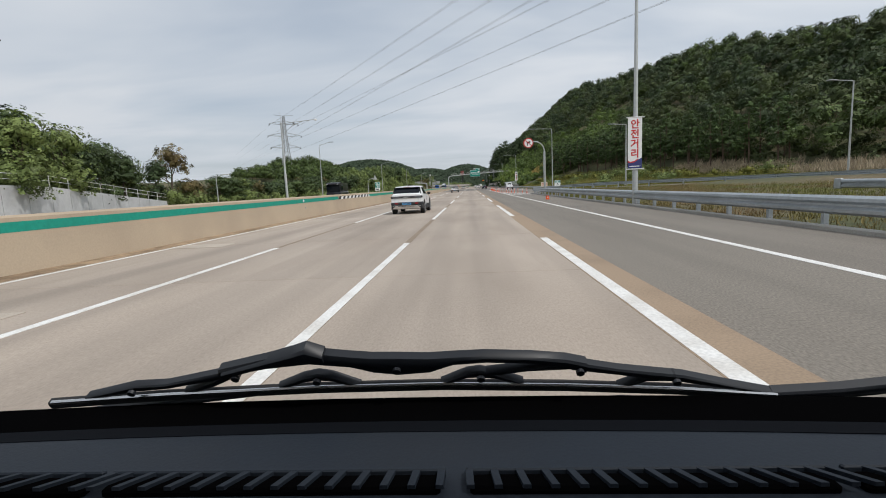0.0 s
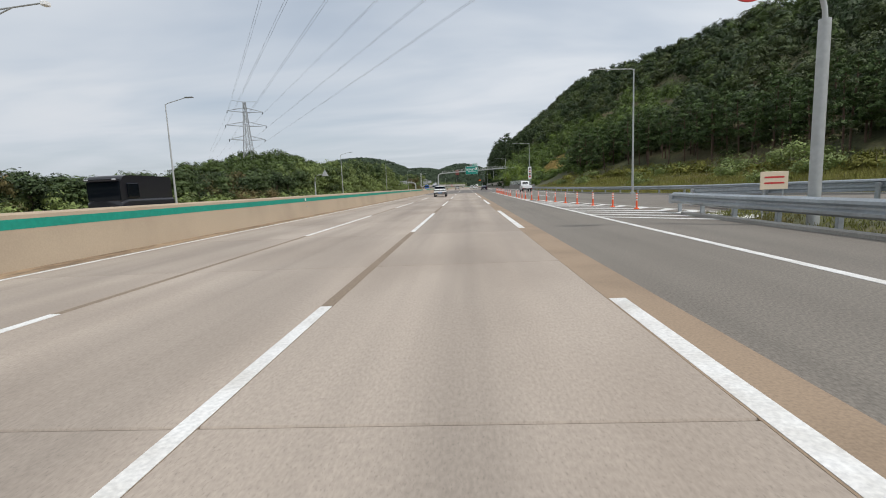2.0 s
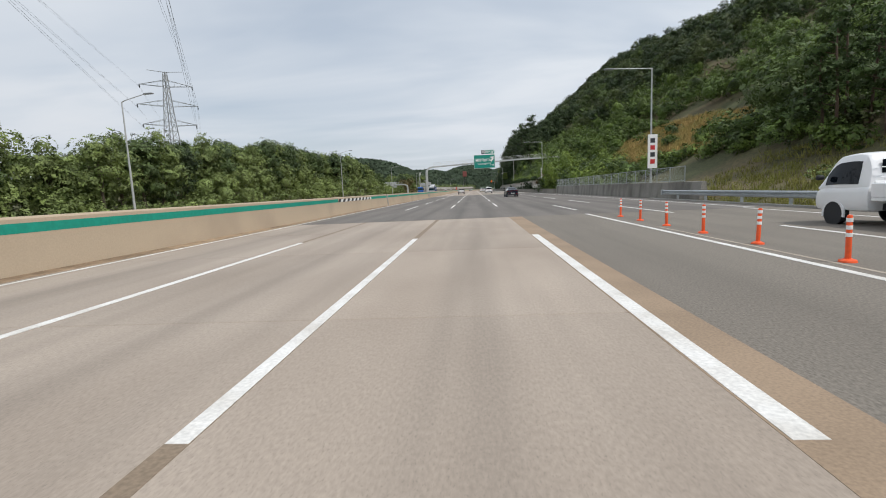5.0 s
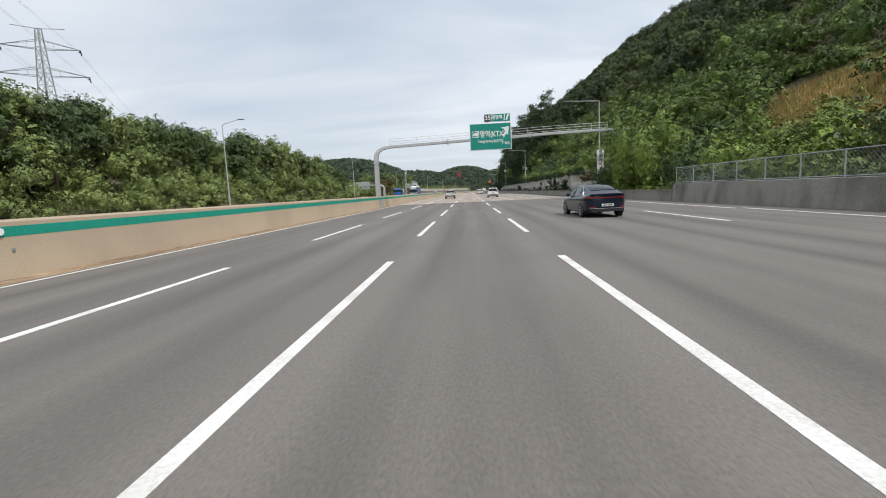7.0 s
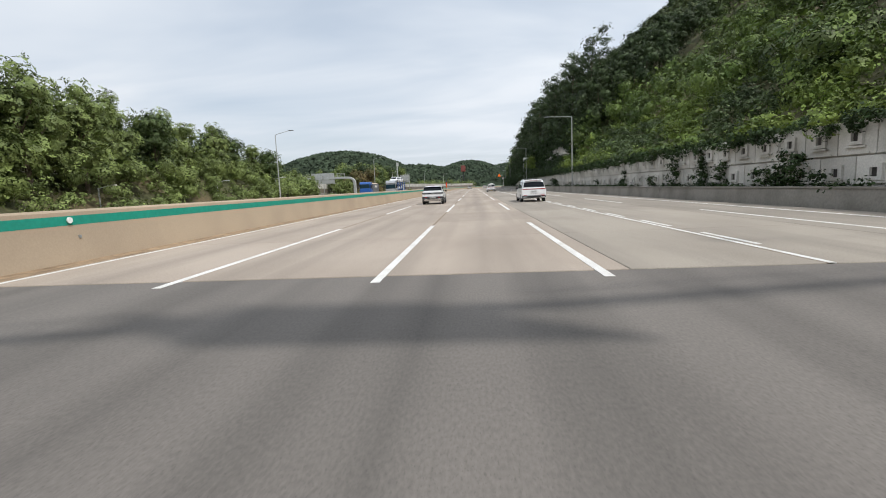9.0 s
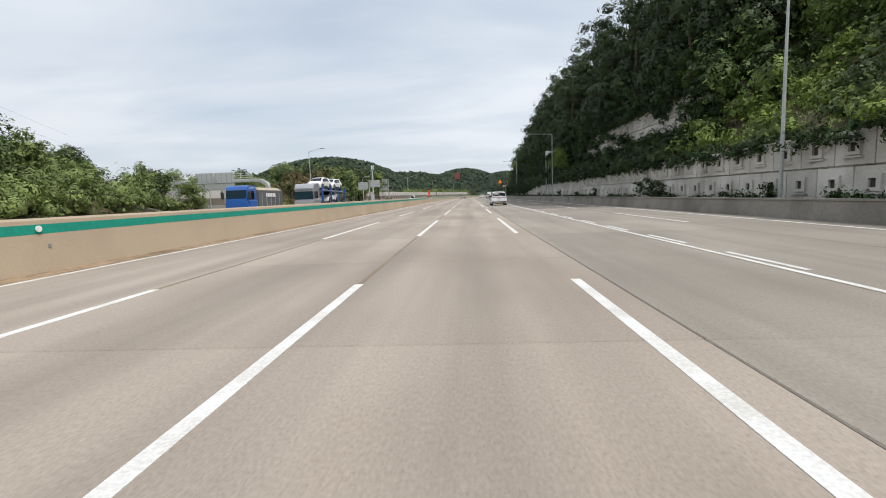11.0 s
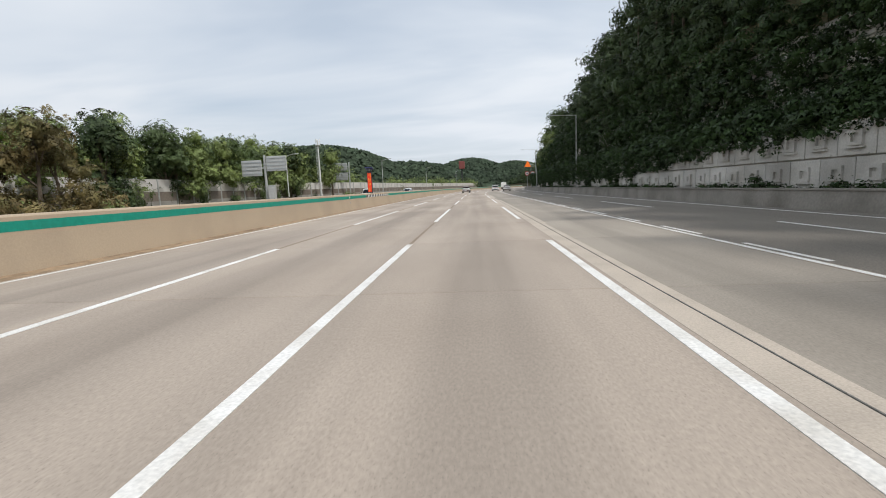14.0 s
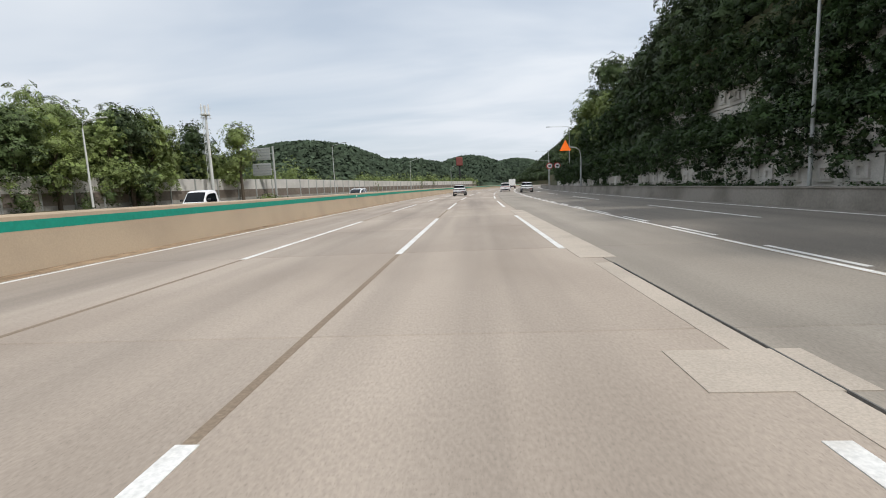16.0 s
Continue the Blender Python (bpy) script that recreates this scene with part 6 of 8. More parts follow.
tufts("bank_grass", "tall green and yellow grass on the bank", material("bank_grass", (0.23, 0.215, 0.062), 0.8, grain=0.3, scale=0.8, blotch=0.75, blotch_scale=0.2, tint=(0.15, 0.17, 0.035), island=0.3, spec=0.2), spots, 13, 0.55, 0.03)
spots = [(x, y, height(x, y)) for x, y in ((foot(y) + rng.normal() * 1.2, y) for y in rng.uniform(30, 92, 1300) if noise.noise(Vector((y * 0.16, 0, 0))) > -0.25)]
tufts("plume_grass", "pale plume grass at the foot of the woods", PALE_GRASS, spots, 18, 1.25, 0.06)
pts = [(foot(y) - 3 + rng.normal() * 1.2, y, height(foot(y) - 3, y) - 0.2, rng.uniform(1.5, 2.6), rng.uniform(0.9, 1.7)) for y in np.arange(62, 150, 1.3)]
shrubs(pts, 170, 0.15, material("olive_scrub", (0.17, 0.17, 0.035), 0.7, grain=0.3, scale=0.8, blotch=0.6, blotch_scale=0.3, island=0.3, spec=0.2), "olive_scrub", "olive scrub along the foot of the hill")

pts = [(lerp(q, (0, 1), (16.8 if y > 70 else 24, foot(y) - 1)), y, height(lerp(q, (0, 1), (16.8 if y > 70 else 24, foot(y) - 1)), y) - 0.25, w, w * rng.uniform(0.5, 0.8)) for y, q, w in ((66, 0.9, 2.6), (78, 0.6, 3.0), (84, 0.8, 3.6), (88, 0.35, 2.2), (93, 0.7, 4.2), (97, 0.9, 4.4), (101, 0.6, 3.0), (108, 0.85, 3.4), (114, 0.4, 2.0), (119, 0.8, 3.2), (126, 0.6, 2.4), (131, 0.9, 3.0), (139, 0.5, 2.0), (146, 0.8, 3.2), (152, 0.4, 2.4))]
shrubs(pts, 420, 0.17, LEAF_B, "bank_bushes", "round green bushes on the grassy bank")

# far wooded hills
def far_hill(name, label, rows, n, size):
    """Rows of centre x, y, radius x, radius y, height; leaves over the near faces."""
    cs, ns = [], []
    base = Shape()
    for cx, cy, rx, ry, hh in rows:
        m = int(n * (rx * hh) / sum(r[2] * r[4] for r in rows))
        u = rng.uniform(-1, 1, m)
        w = rng.uniform(-1, 0.25, m)
        rr = np.clip(1 - u * u - w * w, 0, 1)
        z = hh * rr ** 0.8
        keep = rr > 0.0
        p = np.c_[cx + u * rx, cy + w * ry, z + rng.uniform(-0.5, 1.0, m) * size]
        cs.append(p[keep])
        nn = np.c_[u * hh / rx * 2, -np.ones(m) * 0.7, np.ones(m)]
        ns.append((nn + rng.normal(size=(m, 3)) * 0.5)[keep])
        grid = [[(cx + rx * a, cy + ry * b, hh * max(0.0, 1 - a * a - b * b) ** 0.8 - 2) for a in np.linspace(-1, 1, 25)] for b in np.linspace(-1, 1, 13)]
        base.add([p for r in grid for p in r], [(j * 25 + i, j * 25 + i + 1, (j + 1) * 25 + i + 1, (j + 1) * 25 + i) for j in range(12) for i in range(24)])
    cs, ns = np.concatenate(cs), np.concatenate(ns)
    ob = tagged(new(name, leaf_mesh(name, cs, ns, size * rng.uniform(0.6, 1.3, len(cs)), HAZY_LEAF)), label, "woods", "", "stuff")
    structure("backdrop_hill", base, HAZY_LEAF, "dark wooded slope of a far hill", "hill", smooth=60)
    return ob


far_hill("far_woods", "far wooded hills beyond the road", [(-215, 1000, 150, 150, 63), (-100, 1060, 115, 140, 40), (-420, 1150, 190, 200, 46), (-165, 1760, 190, 240, 70), (-10, 1450, 120, 200, 64), (95, 1500, 110, 200, 56), (230, 1300, 130, 250, 62)], 60000, 3.2)
pts = [(-42 + (y - 430) ** 2 / 1900 + rng.normal() * 3 - 3, y, 0, rng.uniform(4, 6), rng.uniform(5.5, 9)) for y in np.arange(486, 720, 4.0)]
shrubs(pts, 260, 0.4, LEAF_B, "far_trees", "trees behind the noise wall ahead", "woods")



# ---- vehicles ----
def car_paint(name, color, flake=0.0):
    return material(name, color, 0.3, flake, grain=0.02, scale=2, coat=0.75 if sum(color) < 0.2 else 0.5, spec=0.15 if sum(color) < 0.2 else 0.5)


WHITE_CAR, NAVY_CAR, SILVER_CAR, BLUE_CAB, GREY_CAR = car_paint("white_car_paint", (0.84, 0.845, 0.85)), car_paint("navy_car_paint", (0.005, 0.009, 0.022)), car_paint("silver_car_paint", (0.42, 0.43, 0.45), 0.4), car_paint("blue_cab_paint", (0.02, 0.10, 0.36)), car_paint("dark_car_paint", (0.02, 0.02, 0.024))
TINT = material("tinted_car_glass", (0.005, 0.007, 0.010), 0.03, spec=0.22)
CLEAR_GLASS = material("pale_car_glass", (0.018, 0.04, 0.055), 0.04, spec=0.32)
RUBBER = material("tyre_rubber", (0.022, 0.022, 0.023), 0.85, grain=0.15, scale=30)
TRIM_BLACK = material("black_plastic_trim", (0.016, 0.017, 0.019), 0.65, grain=0.1, scale=30)
RIM_GREY = material("machined_rim", (0.33, 0.335, 0.34), 0.35, 0.5)
CHROME = material("satin_chrome", (0.6, 0.6, 0.6), 0.25, 0.9)
TAIL_RED = material("tail_lamp_red", (0.30, 0.012, 0.015), 0.2, coat=0.5)
TAIL_DARK = material("smoked_lamp", (0.05, 0.05, 0.055), 0.2, coat=0.4)
HEAD_GLASS = material("head_lamp", (0.55, 0.57, 0.6), 0.15, coat=0.5)
PLATE_BLUE = material("blue_number_plate", (0.10, 0.33, 0.62), 0.5)
PLATE_WHITE = material("white_number_plate", (0.72, 0.73, 0.72), 0.5)


def wheel(parent, x, y, r=0.34, w=0.23, spokes=5, mat=None, swirl=0.0):
    s = 1 if x > 0 else -1
    prof = [(0, r * 0.72), (0.0, r * 0.9), (0.03, r * 0.985), (0.06, r), (w - 0.06, r), (w - 0.03, r * 0.985), (w, r * 0.9), (w, r * 0.72)]
    tyre = Shape()
    rings = []
    for q in range(28):
        a = 2 * math.pi * q / 28
        rings.append([(x - s * u, y + rr * math.cos(a), r + rr * math.sin(a)) for u, rr in prof])
    rings.append(rings[0])
    tyre.loft(rings, caps=False)
    wh = part("wheel", tyre, RUBBER, parent, "black tyre with alloy rim", smooth=50)
    part("rim_well", Shape().disc((x - s * 0.06, y, r), r * 0.73, 0.02, "x", 28), TRIM_BLACK, wh)
    rim = Shape()
    rings = []
    for q in range(25):
        a = 2 * math.pi * q / 24
        rings.append([(x - s * u, y + rr * math.cos(a), r + rr * math.sin(a)) for u, rr in ((0.005, r * 0.68), (0.0, r * 0.73), (0.04, r * 0.73), (0.04, r * 0.68))])
    rim.loft(rings, caps=False)
    for k in range(spokes):
        a = 2 * math.pi * k / spokes
        for side, wide in ((0.0, 0.062), (0.3, 0.04)):
            rows = []
            for q in range(5):
                f = q / 4
                rr, t = r * (0.1 + 0.59 * f), a + side * (0.25 + 0.75 * f) + swirl * f * f
                half_w = r * wide * (1.25 - 0.4 * f)
                cy, cz, ny, nz = math.sin(t), math.cos(t), math.cos(t), -math.sin(t)
                rows.append([(x - s * dx, y + rr * cy + half_w * e * ny, r + rr * cz + half_w * e * nz) for dx, e in ((0.008 + 0.012 * (1 - f), -1), (0.008 + 0.012 * (1 - f), 1), (0.045, 1), (0.045, -1))])
            rim.loft(rows)
    rim.disc((x - s * 0.018, y, r), r * 0.14, 0.04, "x", 14)
    part("rim", rim, mat or RIM_GREY, wh)
    return wh


def ease(rows, n=30, reach=0.16):
    """Rows along y drawn out into n smooth stations; the ends stay put."""
    rows = np.asarray(rows, float)
    ys = rows[0, 0] + (rows[-1, 0] - rows[0, 0]) * (0.5 - 0.5 * np.cos(np.pi * np.linspace(0, 1, n)))
    fine = np.linspace(rows[0, 0], rows[-1, 0], 400)
    half = max(1, int(reach / (fine[1] - fine[0])))
    out = [ys]
    for k in range(1, rows.shape[1]):
        v = np.interp(fine, rows[:, 0], rows[:, k])
        for _ in range(2):
            soft = v.copy()
            for q in range(1, len(v) - 1):
                h = min(half, q, len(v) - 1 - q)
                soft[q] = v[q - h:q + h + 1].mean()
            v = soft
        out.append(np.interp(ys, fine, v))
    return np.array(out).T


def shell(stations):
    """A body lofted along y; each station: y, half width, bottom z, shoulder z, top z, top half width."""
    s = Shape()
    rings = []
    for y, w, zb, zs, zt, wt in ease(stations):
        mid = zb + (zs - zb) * 0.5
        half_ring = [(w * 0.8, zb), (w * 0.93, zb + 0.02), (w * 0.975, zb + 0.09), (w * 0.995, mid - 0.08), (w, mid + 0.04), (w * 0.99, zs - 0.15), (w * 0.975, zs - 0.06), (w * 0.955, zs - 0.015), (w * 0.9, zs + 0.01), (wt, zt - 0.015), (wt * 0.75, zt), (wt * 0.35, zt + 0.012)]
        ring = [(x, y, z) for x, z in half_ring] + [(-x, y, z) for x, z in reversed(half_ring)]
        rings.append(ring)
    return s.loft(rings)


ROOF = ((1.0, -0.045), (0.95, -0.012), (0.86, 0.004), (0.6, 0.018), (0.25, 0.026))


class Cabin:
    """Stations of the glasshouse: y, bottom half width, belt z, top half width, top z."""

    def __init__(self, rows):
        self.rows = ease(rows, 34, 0.13)

    def at(self, y):
        ys = self.rows[:, 0]
        return [float(np.interp(y, ys, self.rows[:, k])) for k in range(1, 5)]

    def side(self, y, f, out=0.0, s=1):
        wb, zb, wt, zt = self.at(y)
        zt = zt - 0.045
        return (s * (wb + (wt - wb) * f + out), y, zb + (zt - zb) * f + out * 0.3)

    def top(self, y, k, out=0.0, inset=0.0):
        wb, zb, wt, zt = self.at(y)
        f, drop = ROOF[k]
        c = min(1.0, max(0.0, (zt - zb) / 0.3))
        return (max(wt * f - inset * (1 - k / 5), 0.02), zt + drop * c + out)

    def shape(self):
        s = Shape()
        rings = []
        for y, wb, zb, wt, zt in self.rows:
            side = [self.side(y, f) for f in (0, 0.35, 0.7)]
            k = [(wb, zb - 0.08)] + [(p[0], p[2]) for p in side] + [self.top(y, q) for q in range(5)]
            rings.append([(x, y, z) for x, z in k] + [(-x, y, z) for x, z in reversed(k)])
        return s.loft(rings)

    def window(self, y0, y1, s, lo=0.1, hi=0.86, n=8):
        sh = Shape()
        rings = []
        for i in range(n + 1):
            y = y0 + (y1 - y0) * i / n
            rings.append([self.side(y, lo, 0.012, s), self.side(y, 0.5, 0.012, s), self.side(y, hi, 0.012, s), self.side(y, hi, -0.01, s), self.side(y, lo, -0.01, s)])
        return sh.loft(rings)

    def pane(self, y0, y1, inset=0.05, n=14, out=0.016):
        """Curved front or rear glass laid over the glasshouse between two stations."""
        rings = []
        for i in range(n + 1):
            y = y0 + (y1 - y0) * i / n
            rise = (self.at(y + 0.04)[3] - self.at(y - 0.04)[3]) / 0.08
            k = 1 / math.hypot(1, rise)
            up = [self.top(y, q, out * k, inset) for q in range(5)]
            dn = [self.top(y, q, -0.02 * k, inset) for q in range(5)]
            yu, yd = y - rise * k * out, y + rise * k * 0.02
            rings.append([(x, yu, z) for x, z in up] + [(-x, yu, z) for x, z in reversed(up)] + [(-x, yd, z) for x, z in dn] + [(x, yd, z) for x, z in reversed(dn)])
        return Shape().loft(rings)


def plate(parent, y, z, mat, w=0.26, dark=SIGN_BLACK, face=-1):
    p = part("number_plate", Shape().block((-w, y - 0.012, z - 0.055), (w, y + 0.012, z + 0.055), 0.006), mat, parent, "number plate with plain bars")
    part("print_bar", Shape().box((-w * 0.8, y + face * 0.016, z - 0.02), (-w * 0.15, y + face * 0.012, z + 0.025)).box((-w * 0.02, y + face * 0.016, z - 0.02), (w * 0.8, y + face * 0.012, z + 0.025)), dark, p)


def mirrors(parent, w, y, z, mat):
    for s in (-1, 1):
        part("door_mirror", Shape().block((min(s * w, s * (w + 0.2)), y - 0.06, z), (max(s * w, s * (w + 0.2)), y + 0.08, z + 0.15), 0.035), mat, parent, smooth=50)


def arches(parent, W, ys, r, mat, lip=1.26):
    for s in (-1, 1):
        for y in ys:
            a = Shape()
            rings = []
            for q in range(15):
                t = math.radians(-12 + 204 * q / 14)
                rings.append([(s * (W - 0.03), y + rr * math.cos(t), r * 0.9 + rr * math.sin(t)) for rr in (r * 1.05, r * lip)] + [(s * (W + 0.012), y + rr * math.cos(t), r * 0.9 + rr * math.sin(t)) for rr in (r * lip, r * 1.05)])
            part("wheel_arch", a.loft(rings), mat, parent, smooth=40)
            # dark disc on the flank paints the shade of the wheel hollow
            part("wheel_well", Shape().disc((s * (W - 0.02), y, r * 0.95), r * 1.08, 0.05, "x", 24), TRIM_BLACK, parent)


def crossover(name, label, paint_mat, plate_mat=PLATE_BLUE, group="", full=True):
    """A boxy five-door crossover with a wide rear lamp band; rear at y = 0."""
    ob = thing(name, label, "car", group)
    part("body", shell([(0.0, 0.88, 0.42, 1.07, 1.13, 0.8), (0.10, 0.925, 0.32, 1.1, 1.16, 0.84), (0.5, 0.94, 0.26, 1.1, 1.16, 0.84), (1.6, 0.945, 0.24, 1.08, 1.12, 0.84), (3.2, 0.94, 0.24, 1.03, 1.06, 0.82), (3.7, 0.935, 0.26, 0.98, 1.03, 0.78), (4.35, 0.9, 0.28, 0.86, 0.92, 0.7), (4.62, 0.82, 0.36, 0.72, 0.78, 0.62)]), paint_mat, ob, smooth=40)
    cab = Cabin([(0.05, 0.8, 1.12, 0.77, 1.14), (0.3, 0.84, 1.13, 0.745, 1.34), (0.6, 0.87, 1.13, 0.735, 1.55), (1.0, 0.885, 1.12, 0.73, 1.595), (2.1, 0.885, 1.09, 0.72, 1.605), (2.75, 0.87, 1.07, 0.69, 1.52), (3.3, 0.84, 1.06, 0.7, 1.29), (3.85, 0.8, 1.03, 0.76, 1.05)])
    part("cabin", cab.shape(), paint_mat, ob, smooth=40)
    part("rear_window", cab.pane(0.12, 0.56, 0.012), TINT, ob)
    part("windscreen", cab.pane(2.84, 3.66, 0.06), TINT, ob)
    for s in (-1, 1):
        for a, b in ((1.08, 1.95), (1.99, 3.22)):
            part("side_window", cab.window(a, b, s, 0.06, 0.9), TINT, ob)
        part("window_trim", Shape().tube([cab.side(y, 0.03, 0.01, s) for y in np.linspace(1.05, 3.3, 10)], 0.01, 5), TRIM_BLACK, ob)
        part("sill_cladding", Shape().loft([[(s * 0.9, y, 0.22), (s * 0.955, y, 0.27), (s * 0.962, y, z), (s * 0.92, y, z + 0.015)] for y, z in ((1.2, 0.3), (1.35, 0.32), (2.0, 0.53), (2.1, 0.54), (3.1, 0.49), (3.42, 0.46))]), TRIM_BLACK, ob)
        part("door_crease", Shape().tube([(s * (0.93 - 0.002 * k), 0.3 + 0.33 * k, 1.0 - 0.013 * k) for k in range(10)], 0.005, 5), paint_mat, ob)
        for y in (1.28, 2.05):
            part("door_handle", Shape().block((min(s * 0.925, s * 0.945), y, 0.93), (max(s * 0.925, s * 0.945), y + 0.24, 0.95), 0.006), paint_mat, ob)
        for y, z0, z1 in ((1.97, 0.56, 1.05),):
            part("shut_line", Shape().box((min(s * 0.94, s * 0.9475), y, z0), (max(s * 0.94, s * 0.9465), y + 0.004, z1)), TRIM_BLACK, ob)
        part("spoiler_blade", Shape().loft([[(s * 0.7, 0.14, 1.16), (s * 0.825, 0.2, 1.16), (s * 0.825, 0.28, 1.16)], [(s * 0.7, 0.4, 1.53), (s * 0.745, 0.44, 1.53), (s * 0.745, 0.72, 1.53)]]), TINT, ob)
    part("rear_spoiler", Shape().loft([[(-0.66, 0.37, z), (0.66, 0.37, z), (0.68, 0.8, z + 0.03), (-0.68, 0.8, z + 0.03)] for z in (1.535, 1.56)]), paint_mat, ob)
    part("spoiler_underside", Shape().loft([[(-0.66, 0.375, z), (0.66, 0.375, z), (0.69, 0.7, z + 0.02), (-0.69, 0.7, z + 0.02)] for z in (1.5, 1.533)]), TINT, ob)
    part("brake_lamp", Shape().block((-0.16, 0.362, 1.54), (0.16, 0.38, 1.555), 0.004), TAIL_RED, ob)
    band = part("lamp_band", Shape().loft([[(-0.93, e, z), (-0.905, 0.02, z), (-0.86, -0.012, z), (0.86, -0.012, z), (0.905, 0.02, z), (0.93, e, z), (0.88, e, z), (-0.88, e, z)] for z, e in ((0.92, 0.17), (1.035, 0.07))]), TRIM_BLACK, ob, "black rear lamp band")
    for s in (-1, 1):
        for x in (0.4, 0.63):
            part("tail_lamp", Shape().block((min(s * x, s * (x + 0.2)), -0.022, 0.955), (max(s * x, s * (x + 0.2)), -0.008, 1.015), 0.006), LAMP_GLASS, band, "grey pixel lamp")
            for q in range(5):
                part("lamp_bar", Shape().box((min(s * (x + 0.01 + 0.038 * q), s * (x + 0.03 + 0.038 * q)), -0.025, 0.96), (max(s * (x + 0.01 + 0.038 * q), s * (x + 0.03 + 0.038 * q)), -0.021, 1.01)), TAIL_DARK, band)
    for q in range(7):
        part("badge_bar", Shape().box((-0.18 + 0.054 * q, -0.02, 0.965), (-0.15 + 0.054 * q, -0.0125, 1.0)), REFLECT, band)
    part("band_trim", Shape().loft([[(-0.9, 0.05, z), (-0.85, -0.02, z), (0.85, -0.02, z), (0.9, 0.05, z), (0.86, 0.1, z), (-0.86, 0.1, z)] for z in (0.885, 0.918)]), CHROME, ob, "satin silver strip under the lamps")
    part("tailgate_line", Shape().box((-0.72, -0.004, 0.70), (-0.713, 0.03, 0.885)).box((0.713, -0.004, 0.70), (0.72, 0.03, 0.885)), TRIM_BLACK, ob)
    part("bumper", Shape().loft([[(-0.945, e, z), (-0.925, 0.1, z), (-0.86, y0, z), (0.86, y0, z), (0.925, 0.1, z), (0.945, e, z)] for z, y0, e in ((0.29, 0.05, 0.42), (0.36, -0.03, 0.42), (0.5, -0.04, 0.38), (0.62, -0.045, 0.2), (0.69, -0.02, 0.12))]), TRIM_BLACK, ob)
    part("skid_plate", Shape().loft([[(-0.62, -0.06, 0.5), (0.62, -0.06, 0.5), (0.62, 0.1, 0.5), (-0.62, 0.1, 0.5)], [(-0.7, -0.05, 0.44), (0.7, -0.05, 0.44), (0.7, 0.1, 0.44), (-0.7, 0.1, 0.44)], [(-0.84, -0.02, 0.31), (0.84, -0.02, 0.31), (0.84, 0.2, 0.31), (-0.84, 0.2, 0.31)]]), CHROME, ob, "silver skid plate")
    for s in (-1, 1):
        part("skid_slot", Shape().block((min(s * 0.03, s * 0.5), -0.07, 0.44), (max(s * 0.03, s * 0.5), -0.05, 0.465), 0.004), BLACK_PAINT, ob)
        part("corner_trim", Shape().tube([(s * 0.63, -0.065, 0.505), (s * 0.8, -0.05, 0.47), (s * 0.9, 0.03, 0.475), (s * 0.94, 0.3, 0.49)], 0.013, 6), CHROME, ob)
        part("reflector", Shape().block((min(s * 0.5, s * 0.66), -0.056, 0.58), (max(s * 0.5, s * 0.66), -0.04, 0.65), 0.005), TAIL_RED, ob)
        part("reverse_lamp", Shape().block((min(s * 0.66, s * 0.82), -0.054, 0.58), (max(s * 0.66, s * 0.82), -0.04, 0.65), 0.005), TAIL_DARK, ob)
    plate(ob, -0.058, 0.6, plate_mat)
    mirrors(ob, 0.9, 3.0, 1.06, TRIM_BLACK)
    part("antenna", Shape().loft([[(-0.03, 1.0, 1.6), (0.03, 1.0, 1.6), (0.0, 1.22, 1.6)], [(-0.01, 1.0, 1.68), (0.01, 1.0, 1.68), (0.0, 1.06, 1.66)]]), TRIM_BLACK, ob)
    for s in (-1, 1):
        part("head_lamp", Shape().block((min(s * 0.5, s * 0.82), 4.38, 0.68), (max(s * 0.5, s * 0.82), 4.6, 0.78), 0.02), HEAD_GLASS, ob)
    arches(ob, 0.94, (0.82, 3.8), 0.37, TRIM_BLACK, 1.33)
    for x in (-0.965, 0.965):
        for y in (0.82, 3.8):
            wheel(ob, x, y, 0.37, 0.25, 5, None, 0.75 if x > 0 else -0.75)
    return ob


def round_tail(xs, z0, z1, out):
    """A strip that follows the rounded tail of the saloon."""
    rings = []
    for x in xs:
        y = lerp(abs(x), (0, 0.5, 0.6, 0.7, 0.78, 0.84, 0.88), (0.0, 0.0, 0.015, 0.06, 0.12, 0.21, 0.34))
        k = x * (1 + out * 0.5)
        rings.append([(k, y - out, z0), (k, y - out, z1), (k * 0.97, y + 0.06, z1), (k * 0.97, y + 0.06, z0)])
    return Shape().loft(rings)


